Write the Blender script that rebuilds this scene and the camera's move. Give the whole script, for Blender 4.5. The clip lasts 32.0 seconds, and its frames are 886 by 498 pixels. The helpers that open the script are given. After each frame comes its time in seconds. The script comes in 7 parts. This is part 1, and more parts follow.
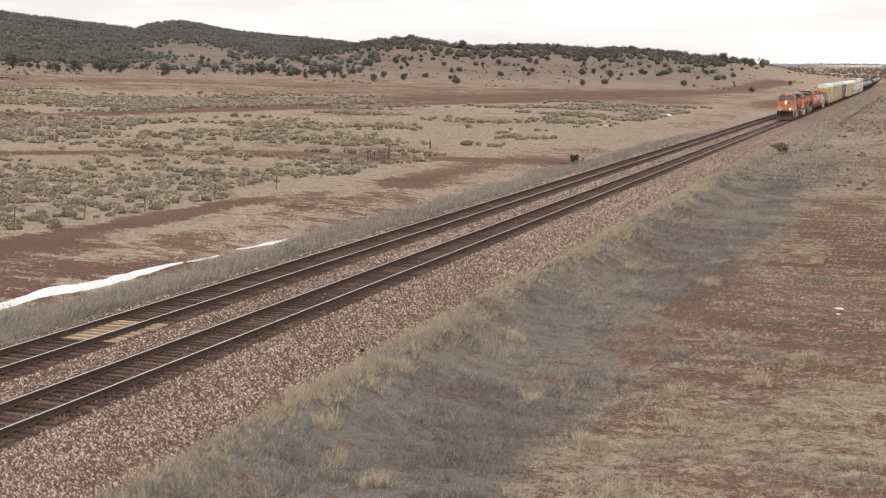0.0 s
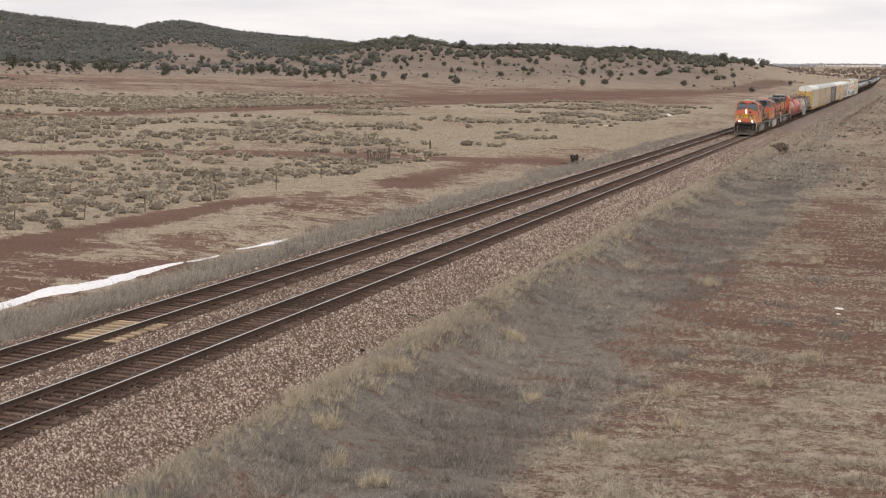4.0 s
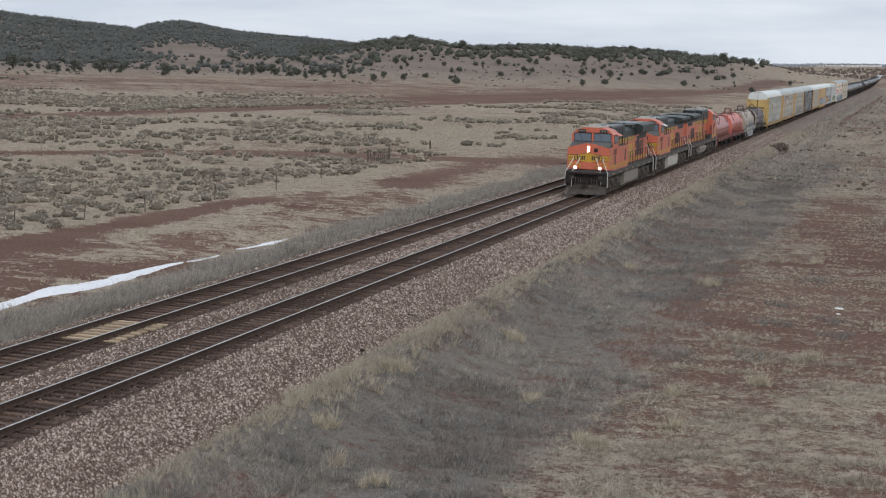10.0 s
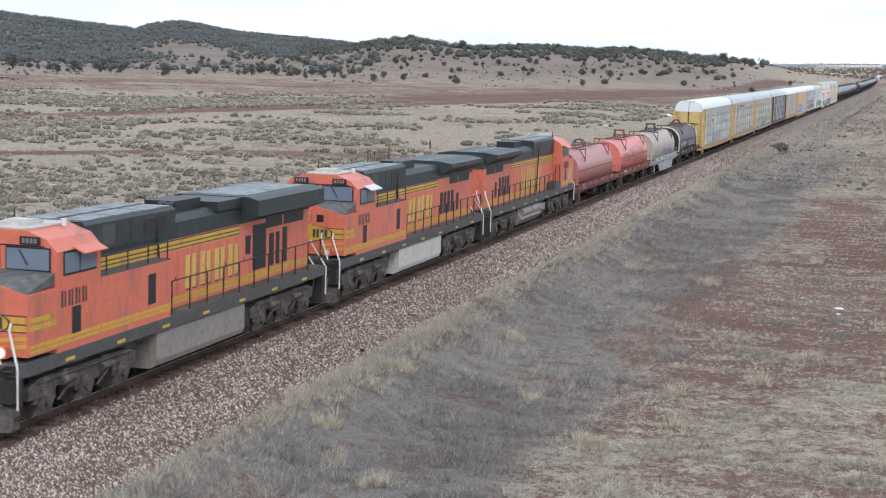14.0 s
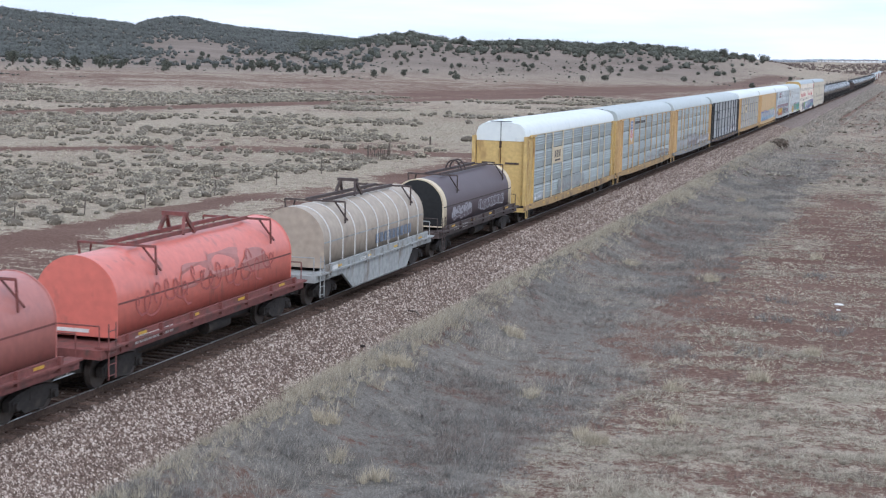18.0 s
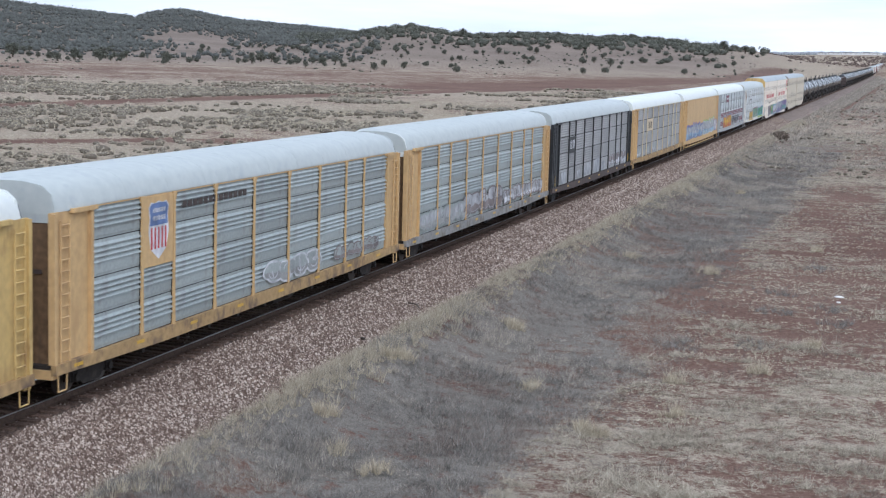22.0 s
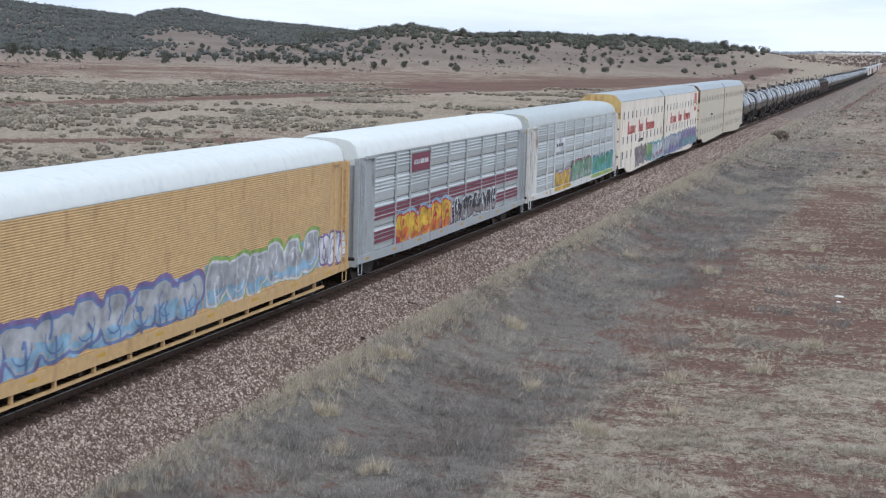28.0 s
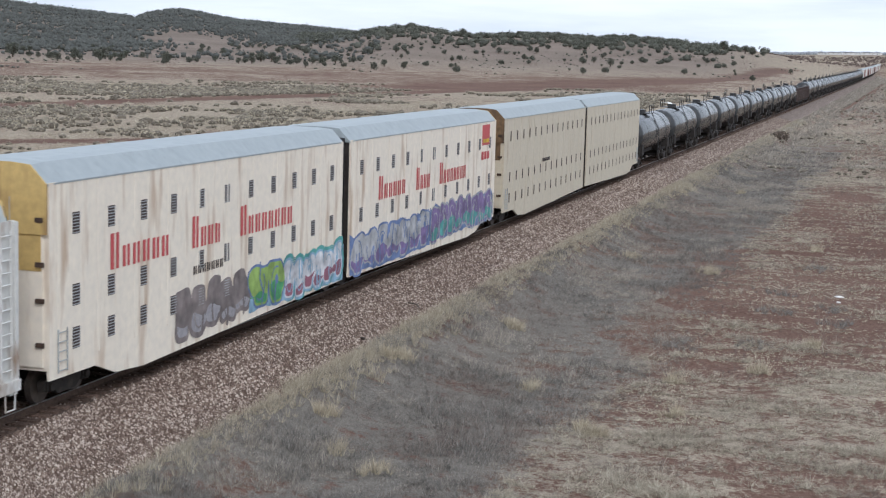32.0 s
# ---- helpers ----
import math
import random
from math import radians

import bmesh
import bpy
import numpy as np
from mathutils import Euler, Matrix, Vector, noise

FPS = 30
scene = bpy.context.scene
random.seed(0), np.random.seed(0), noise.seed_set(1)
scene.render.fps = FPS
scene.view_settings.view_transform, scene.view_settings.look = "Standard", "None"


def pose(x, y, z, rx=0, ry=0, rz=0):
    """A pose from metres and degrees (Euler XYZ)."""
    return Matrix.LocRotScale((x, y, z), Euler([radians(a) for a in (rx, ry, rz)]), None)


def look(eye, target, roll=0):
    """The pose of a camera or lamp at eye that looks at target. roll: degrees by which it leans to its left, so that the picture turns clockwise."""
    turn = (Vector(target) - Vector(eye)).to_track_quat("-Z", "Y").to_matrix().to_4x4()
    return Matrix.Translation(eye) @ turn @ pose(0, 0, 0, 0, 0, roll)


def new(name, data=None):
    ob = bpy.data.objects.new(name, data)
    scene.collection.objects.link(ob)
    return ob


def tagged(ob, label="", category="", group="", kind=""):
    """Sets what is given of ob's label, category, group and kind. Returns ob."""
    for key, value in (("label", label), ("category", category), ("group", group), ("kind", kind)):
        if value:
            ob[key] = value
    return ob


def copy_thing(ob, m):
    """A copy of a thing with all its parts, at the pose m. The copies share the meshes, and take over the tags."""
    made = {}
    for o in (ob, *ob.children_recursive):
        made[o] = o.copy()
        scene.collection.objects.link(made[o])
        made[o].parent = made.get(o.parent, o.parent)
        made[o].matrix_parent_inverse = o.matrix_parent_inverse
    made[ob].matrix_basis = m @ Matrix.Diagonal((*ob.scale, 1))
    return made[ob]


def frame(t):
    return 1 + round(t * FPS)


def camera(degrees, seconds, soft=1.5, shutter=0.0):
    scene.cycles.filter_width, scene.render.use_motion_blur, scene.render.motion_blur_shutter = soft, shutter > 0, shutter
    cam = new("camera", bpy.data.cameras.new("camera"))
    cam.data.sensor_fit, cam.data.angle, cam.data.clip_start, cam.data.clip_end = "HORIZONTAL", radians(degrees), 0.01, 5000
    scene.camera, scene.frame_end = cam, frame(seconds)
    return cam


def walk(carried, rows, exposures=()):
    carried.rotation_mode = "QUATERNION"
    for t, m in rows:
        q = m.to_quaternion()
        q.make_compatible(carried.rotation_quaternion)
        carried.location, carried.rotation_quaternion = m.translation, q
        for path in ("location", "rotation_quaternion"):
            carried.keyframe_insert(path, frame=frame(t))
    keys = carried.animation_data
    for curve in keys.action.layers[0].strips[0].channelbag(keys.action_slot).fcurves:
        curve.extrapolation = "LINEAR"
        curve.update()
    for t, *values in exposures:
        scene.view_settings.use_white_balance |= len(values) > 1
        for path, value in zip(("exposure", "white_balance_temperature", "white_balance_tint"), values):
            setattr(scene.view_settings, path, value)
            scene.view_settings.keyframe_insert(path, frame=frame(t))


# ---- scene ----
# ---- camera ----
cam = camera(31.185, 32.0, soft=1.15, shutter=0.12)
EYE = Vector((21.37, 0.0, 9.18))
YAW, PITCH, ROLL = 16.101, -6.792, 1.619


def aim(dip):
    """The camera's pose on its stand, tilted down by so many degrees more."""
    a, b = radians(YAW), radians(PITCH - dip)
    way = Vector((-math.sin(a) * math.cos(b), math.cos(a) * math.cos(b), math.sin(b)))
    return look(EYE, EYE + way * 100, ROLL)


walk(cam, [(0.0, aim(0)), (17.0, aim(0)), (17.25, aim(0.02)), (17.5, aim(0.063)), (18.0, aim(0.147)), (18.5, aim(0.218)),
           (19.0, aim(0.283)), (19.5, aim(0.340)), (20.0, aim(0.379)), (20.5, aim(0.404)), (21.0, aim(0.412)), (25.0, aim(0.424)),
           (28.0, aim(0.436)), (31.0, aim(0.432)), (32.0, aim(0.420))],
     [(0.0, 0.05, 7150, 18.5), (3.0, 0.03, 7100, 18.5), (6.0, -0.45, 6750, 15), (10.0, -0.40, 6050, 12), (11.4, -0.38, 6000, 12), (12.0, -0.26, 5950, 12), (13.0, 0.2, 5850, 12), (14.5, 0.27, 5600, 12), (17.0, 0.17, 5480, 13), (20.0, 0.11, 5500, 13), (24.0, 0.16, 5620, 13), (28.0, 0.0, 5660, 12), (32.0, -0.02, 5820, 12)])

# ---- light: an overcast winter sky with a weak, wide sun behind the camera ----
SUN_H, SUN_A = radians(38), radians(150)
world = bpy.data.worlds.new("world")
scene.world = world
world.use_nodes = True
wt = world.node_tree
wt.nodes.clear()


def wnode(kind, **values):
    n = wt.nodes.new(kind)
    for k, v in values.items():
        n.inputs[k].default_value = v
    return n


w_out, w_bg = wnode("ShaderNodeOutputWorld"), wnode("ShaderNodeBackground")
w_sky = wnode("ShaderNodeTexSky")
w_sky.sky_type, w_sky.sun_disc, w_sky.sun_elevation, w_sky.sun_rotation = "NISHITA", False, SUN_H, SUN_A
w_sky.air_density, w_sky.dust_density = 1.0, 3.0
w_dim = wnode("ShaderNodeMixRGB", Fac=1.0, Color2=(0.10, 0.10, 0.10, 1))
w_dim.blend_type = "MULTIPLY"
w_co, w_map = wnode("ShaderNodeTexCoord"), wnode("ShaderNodeMapping", Scale=(3.0, 3.0, 26.0))
w_no = wnode("ShaderNodeTexNoise", Scale=1.6, Detail=5.0, Roughness=0.55)
w_ramp = wt.nodes.new("ShaderNodeValToRGB")
w_ramp.color_ramp.elements[0].position, w_ramp.color_ramp.elements[1].position = 0.36, 0.62
w_ramp.color_ramp.elements[0].color, w_ramp.color_ramp.elements[1].color = (0.70, 0.745, 0.785, 1), (0.865, 0.895, 0.905, 1)
w_mix = wnode("ShaderNodeMixRGB", Fac=0.86)
for a, b in ((w_sky.outputs[0], w_dim.inputs[1]), (w_co.outputs["Generated"], w_map.inputs[0]), (w_map.outputs[0], w_no.inputs["Vector"]),
             (w_no.outputs[0], w_ramp.inputs[0]), (w_dim.outputs[0], w_mix.inputs[1]), (w_ramp.outputs[0], w_mix.inputs[2]),
             (w_mix.outputs[0], w_bg.inputs[0]), (w_bg.outputs[0], w_out.inputs[0])):
    wt.links.new(a, b)
w_bg.inputs[1].default_value = 1.33
sun = new("sun", bpy.data.lights.new("sun", "SUN"))
sun.data.energy, sun.data.angle, sun.data.color = 1.25, radians(25), (1.0, 0.95, 0.88)
# the same direction as the sky's: rotation is taken clockwise from +y
sun.matrix_world = look((0, 0, 0), (-math.sin(SUN_A) * math.cos(SUN_H), -math.cos(SUN_A) * math.cos(SUN_H), -math.sin(SUN_H)))


# ---- materials ----
def material(name, color, rough=0.8, metal=0.0, spread=0.25, grain=6.0, patch=0.6, bump=0.15, dirt=None, dirt_at=0.55, streak=1.0,
             random_each=0.0, other=None, other_scale=1.0, spec=0.4):
    """A surface with fine grain, large patches, optional dirt stretched along z by streak, and a shade that changes from piece to piece."""
    m = bpy.data.materials.new(name)
    m.use_nodes = True
    nt = m.node_tree
    bs = nt.nodes["Principled BSDF"]
    bs.inputs["Roughness"].default_value, bs.inputs["Metallic"].default_value = rough, metal
    bs.inputs["Specular IOR Level"].default_value = spec
    co = nt.nodes.new("ShaderNodeTexCoord")

    def noise_at(scale, detail, squash=1.0):
        mp = nt.nodes.new("ShaderNodeMapping")
        mp.inputs["Scale"].default_value = (1, 1, 1 / squash)
        nt.links.new(co.outputs["Object"], mp.inputs[0])
        n = nt.nodes.new("ShaderNodeTexNoise")
        n.inputs["Scale"].default_value, n.inputs["Detail"].default_value = scale, detail
        nt.links.new(mp.outputs[0], n.inputs["Vector"])
        return n.outputs[0]

    def mix(fac, a, b, blend="MIX"):
        n = nt.nodes.new("ShaderNodeMixRGB")
        n.blend_type = blend
        for i, v in ((0, fac), (1, a), (2, b)):
            if isinstance(v, (int, float)):
                n.inputs[i].default_value = v
            elif isinstance(v, tuple):
                n.inputs[i].default_value = (*v, 1)
            else:
                nt.links.new(v, n.inputs[i])
        return n.outputs[0]

    def ramp(x, lo, hi):
        n = nt.nodes.new("ShaderNodeMapRange")
        n.inputs["From Min"].default_value, n.inputs["From Max"].default_value = lo, hi
        nt.links.new(x, n.inputs[0])
        return n.outputs[0]

    fine, large = noise_at(grain, 6.0), noise_at(patch, 4.0)
    col = color
    if other:
        col = mix(ramp(noise_at(other_scale, 5.0), 0.42, 0.58), col, other)
    lo, hi = 1 - spread, 1 + 0.7 * spread
    col = mix(1.0, col, mix(ramp(fine, 0.3, 0.7), (lo, lo, lo), (hi, hi * 0.99, hi * 0.97)), "MULTIPLY")
    wide = 1 - 0.5 * spread
    col = mix(1.0, col, mix(ramp(large, 0.35, 0.65), (1, 1, 1), (wide, wide, wide)), "MULTIPLY")
    if dirt:
        col = mix(ramp(noise_at(2.2, 6.0, streak), dirt_at, dirt_at + 0.18), col, dirt)
    if random_each:
        oi = nt.nodes.new("ShaderNodeObjectInfo")
        col = mix(ramp(oi.outputs["Random"], -0.1, 1.1), mix(random_each, col, (0.01, 0.01, 0.01)), mix(1.0, col, (1 + random_each, 1 + random_each, 1 + random_each), "MULTIPLY"))
    nt.links.new(col, bs.inputs["Base Color"])
    if bump:
        bp = nt.nodes.new("ShaderNodeBump")
        bp.inputs["Strength"].default_value, bp.inputs["Distance"].default_value = bump, 0.02
        nt.links.new(fine, bp.inputs["Height"])
        nt.links.new(bp.outputs[0], bs.inputs["Normal"])
    return m


def glow(name, color, strength):
    m = bpy.data.materials.new(name)
    m.use_nodes = True
    bs = m.node_tree.nodes["Principled BSDF"]
    bs.inputs["Base Color"].default_value = (*color, 1)
    bs.inputs["Emission Color"].default_value, bs.inputs["Emission Strength"].default_value = (*color, 1), strength
    return m


# ---- mesh building ----
class Shape:
    """Gathers simple solids into one mesh."""

    def __init__(self):
        self.v, self.f, self.smooth = [], [], []

    def add(self, verts, faces, smooth=False):
        n = len(self.v)
        self.v.extend(verts)
        self.f.extend(tuple(i + n for i in f) for f in faces)
        self.smooth.extend([smooth] * len(faces))
        return self

    def box(self, x0, x1, y0, y1, z0, z1):
        return self.add([(x, y, z) for z in (z0, z1) for x, y in ((x0, y0), (x1, y0), (x1, y1), (x0, y1))],
                        [(3, 2, 1, 0), (4, 5, 6, 7), (0, 1, 5, 4), (1, 2, 6, 5), (2, 3, 7, 6), (3, 0, 4, 7)])

    def beam(self, a, b, w, h=None):
        """A square bar from a to b."""
        a, b, h = Vector(a), Vector(b), h or w
        d = (b - a).normalized()
        up = Vector((0, 0, 1)) if abs(d.z) < 0.9 else Vector((0, 1, 0))
        r = d.cross(up).normalized() * (w / 2)
        u = r.cross(d).normalized() * (h / 2)
        return self.add([tuple(p + s * r + t * u) for p in (a, b) for s, t in ((-1, -1), (1, -1), (1, 1), (-1, 1))],
                        [(3, 2, 1, 0), (4, 5, 6, 7), (0, 1, 5, 4), (1, 2, 6, 5), (2, 3, 7, 6), (3, 0, 4, 7)])

    def prism(self, outline, lo, hi, axis="y", smooth=False):
        """An outline of (a, b) pushed along an axis: y takes (x, z), x takes (y, z), z takes (x, y)."""
        put = {"y": lambda a, b, c: (a, c, b), "x": lambda a, b, c: (c, a, b), "z": lambda a, b, c: (a, b, c)}[axis]
        n = len(outline)
        verts = [put(a, b, lo) for a, b in outline] + [put(a, b, hi) for a, b in outline]
        self.add(verts, [(i, (i + 1) % n, n + (i + 1) % n, n + i) for i in range(n)], smooth)
        return self.add(verts, [tuple(range(n - 1, -1, -1)), tuple(range(n, 2 * n))])

    def pipe(self, a, b, r, n=8, r2=None):
        """A round bar from a to b."""
        a, b, r2 = Vector(a), Vector(b), r if r2 is None else r2
        d = (b - a).normalized()
        s = d.cross(Vector((0, 0, 1)) if abs(d.z) < 0.9 else Vector((0, 1, 0))).normalized()
        u = s.cross(d)
        ring = [(math.cos(2 * math.pi * i / n), math.sin(2 * math.pi * i / n)) for i in range(n)]
        verts = [tuple(a + r * (c * s + e * u)) for c, e in ring] + [tuple(b + r2 * (c * s + e * u)) for c, e in ring]
        self.add(verts, [(i, (i + 1) % n, n + (i + 1) % n, n + i) for i in range(n)], True)
        return self.add(verts, [tuple(range(n - 1, -1, -1)), tuple(range(n, 2 * n))])

    def rod(self, points, r, n=6):
        for a, b in zip(points, points[1:]):
            self.pipe(a, b, r, n)
        return self

    def mesh(self, name, mat):
        me = bpy.data.meshes.new(name)
        me.from_pydata(self.v, [], self.f)
        me.polygons.foreach_set("use_smooth", self.smooth)
        me.materials.append(mat)
        bm = bmesh.new()
        bm.from_mesh(me)
        bmesh.ops.recalc_face_normals(bm, faces=bm.faces)
        bm.to_mesh(me)
        bm.free()
        return me

    def part(self, name, mat, parent=None, label="", at=None):
        ob = new(name, self.mesh(name, mat))
        ob.parent = parent
        if at is not None:
            ob.matrix_basis = at
        if label:
            ob["label"] = label
        return ob


def share(name, me, parent, at):
    ob = new(name, me)
    ob.parent, ob.matrix_basis = parent, at
    return ob


def loft(rings, smooth=True):
    """A skin through outlines with equal counts of points, closed at both ends."""
    s, n = Shape(), len(rings[0])
    V = [p for r in rings for p in r]
    s.add(V, [(k * n + i, k * n + (i + 1) % n, (k + 1) * n + (i + 1) % n, (k + 1) * n + i) for k in range(len(rings) - 1) for i in range(n)], smooth)
    return s.add(V, [tuple(range(n - 1, -1, -1)), tuple(range((len(rings) - 1) * n, len(rings) * n))])


def sheet(name, verts, faces, mat, smooth=True):
    """A mesh from arrays."""
    me = bpy.data.meshes.new(name)
    me.from_pydata(verts.tolist() if hasattr(verts, "tolist") else verts, [], faces.tolist() if hasattr(faces, "tolist") else faces)
    me.polygons.foreach_set("use_smooth", [smooth] * len(me.polygons))
    me.materials.append(mat)
    return new(name, me)


# ---- the lie of the land: y runs along the tracks, x to their right, z = 0 on the rail heads ----
FAR = -4.08                     # middle of the second track
GAUGE = 0.7545                  # from a track's middle to the middle of a rail head


def smooth_step(x, a, b):
    t = np.clip((x - a) / (b - a), 0, 1)
    return t * t * (3 - 2 * t)


def grade(y):
    """How far the line has climbed."""
    y = np.asarray(y, float)
    q = np.clip(y - 500, 0, 800)
    return 0.35e-5 * q * q + 0.006 * np.clip(y - 1300, 0, None) * 0.5


def value_noise(x, y, seed):
    """Smooth random heights between 0 and 1, one knot a unit."""
    x, y = np.asarray(x, float), np.asarray(y, float)
    i, j = np.floor(x).astype(np.int64), np.floor(y).astype(np.int64)
    u, v = x - i, y - j
    u, v = u * u * (3 - 2 * u), v * v * (3 - 2 * v)

    def knot(a, b):
        h = (a * 374761393 + b * 668265263 + seed * 1442695041) & 0x7FFFFFFF
        h = ((h ^ (h >> 13)) * 1274126177) & 0x7FFFFFFF
        return ((h ^ (h >> 16)) & 0xFFFF) / 65535.0

    return (knot(i, j) * (1 - u) + knot(i + 1, j) * u) * (1 - v) + (knot(i, j + 1) * (1 - u) + knot(i + 1, j + 1) * u) * v


def fbm(x, y, size, seed, octaves=4):
    """Layered noise about 0, patches of that size in metres."""
    total, amp, norm = 0.0, 1.0, 0.0
    x, y = np.asarray(x, float) / size, np.asarray(y, float) / size
    for k in range(octaves):
        c, e = math.cos(0.6 + 1.1 * k), math.sin(0.6 + 1.1 * k)
        total, norm = total + amp * (value_noise((x * c - y * e) * 2 ** k + 17.3 * k, (x * e + y * c) * 2 ** k, seed + k) - 0.5), norm + amp
        amp *= 0.55
    return total / norm * 2


def ripple(x, y):
    return (np.sin(x * 0.31 + 1.3 * np.sin(y * 0.11)) * np.sin(y * 0.23 + 0.9 * np.sin(x * 0.17)) + 0.5 * np.sin(x * 0.9 + y * 0.4) * np.sin(y * 0.7 - x * 0.3))


BEARINGS = np.array([-8, -3, 1, 3, 4, 5.2, 6.2, 7, 8, 8.8, 9.8, 10.8, 12, 12.8, 14, 15.2, 16, 16.8, 17.6, 19, 19.5, 20.8, 22, 24, 25, 25.8, 26.8, 27.2, 28.4, 29.5, 30.7, 31.8, 36])
NEAR_RIDGE = np.array([0, 0, 0, 2, 5, 10.5, 12.3, 12.8, 14.6, 15.8, 17.2, 16.3, 17.3, 18.2, 16.8, 15.8, 16.6, 18.7, 19.6, 14, 10.5, 6, 4, 3, 3, 3, 3, 3, 3, 3, 3, 3, 3.0])
FAR_RIDGE = np.array([13, 13, 12.5, 11, 9, 7, 7, 7, 7, 7, 7, 7, 7, 7, 7, 8, 9, 10, 12, 17, 20, 26, 29, 34.3, 39.5, 42.6, 36.3, 32, 36.5, 40, 42.3, 45.5, 48.0])


def ground_z(x, y):
    x, y = np.asarray(x, float), np.asarray(y, float)
    z = -1.3 - 0.35 * smooth_step(x, 4, 9) + 0.55 * np.exp(-((x - 5.2) / 1.3) ** 2) - 0.35 * np.exp(-((x + 12.5) / 3.0) ** 2) + 0.3 * np.exp(-((x + 8.0) / 1.5) ** 2)
    z = z + 0.07 * ripple(x, y) * smooth_step(np.abs(x + 2), 7, 12)
    r, a = np.hypot(x - 21.37, y), np.degrees(np.arctan2(-(x - 21.37), y))
    z = z + grade(y) * np.exp(-(x / 220) ** 2)
    wave = 1 + 0.08 * fbm(x, y, 170.0, 61)
    z = z + np.interp(a, BEARINGS, NEAR_RIDGE) * wave * smooth_step(r, 700, 1170) * (1 - 0.6 * smooth_step(r, 1200, 1600))
    z = z + np.interp(a, BEARINGS, FAR_RIDGE) * wave * smooth_step(r, 780, 1900) * (1 - 0.5 * smooth_step(r, 2200, 4500))
    return z


# ---- ground ----
def n_wave(y):
    return np.sin(y * 0.09) + 0.6 * np.sin(y * 0.21)


def far_road(x):
    """Where the dirt road that leaves the line runs across the plain."""
    return np.interp(x, [-140, -65, -58, -49, -33, -19, -12], [104, 139, 148, 157, 160, 165, 172])


def long_road(y):
    """Where the road along the foot of the hills runs."""
    return np.interp(y, [150, 205, 250, 300, 400, 520, 740, 950], [-114, -110, -106, -98, -82, -69, -55, -46])


def on_road(x, y):
    """1 on the bare wheel tracks and trodden strips, 0 off them."""
    r1 = np.exp(-((x + 23.4 - 0.9 * np.sin(y * 0.06)) / 1.7) ** 2) * (1 - smooth_step(y, 104, 116))
    r1b = 0.65 * np.exp(-((x + 19.5) / 2.6) ** 2) * smooth_step(y, 118, 128) * (1 - smooth_step(y, 150, 165))
    r2 = np.exp(-((y - far_road(x)) / 4.2) ** 2) * (1 - smooth_step(x, -15, -11)) * smooth_step(x, -140, -90)
    r3 = np.exp(-((x - long_road(y)) / (3.4 + 0.004 * y)) ** 2) * smooth_step(y, 100, 180) * (1 - smooth_step(y, 850, 1000))
    r4 = 0.8 * np.exp(-((x + 150 - 0.12 * y) / 16.0) ** 2) * smooth_step(y, 330, 420) * (1 - smooth_step(y, 600, 760))
    r5 = 0.75 * np.exp(-((x - 12.6 + 0.4 * np.sin(y * 0.3)) / 1.2) ** 2) * smooth_step(y, 52, 62) * (1 - smooth_step(y, 84, 96))
    r6 = 0.5 * np.exp(-((x - 8.4 - 0.005 * (y - 330)) / (0.7 + 0.002 * y)) ** 2) * smooth_step(y, 300, 335) * (1 - smooth_step(y, 720, 800))
    r7 = 0.8 * np.exp(-((x - 18 - 1.5 * n_wave(y)) / 2.2) ** 2) * smooth_step(y, 88, 100) * (1 - smooth_step(y, 128, 145))
    return np.clip(r1 + r1b + r2 + r3 + r4 + r5 + r6 + r7, 0, 1)


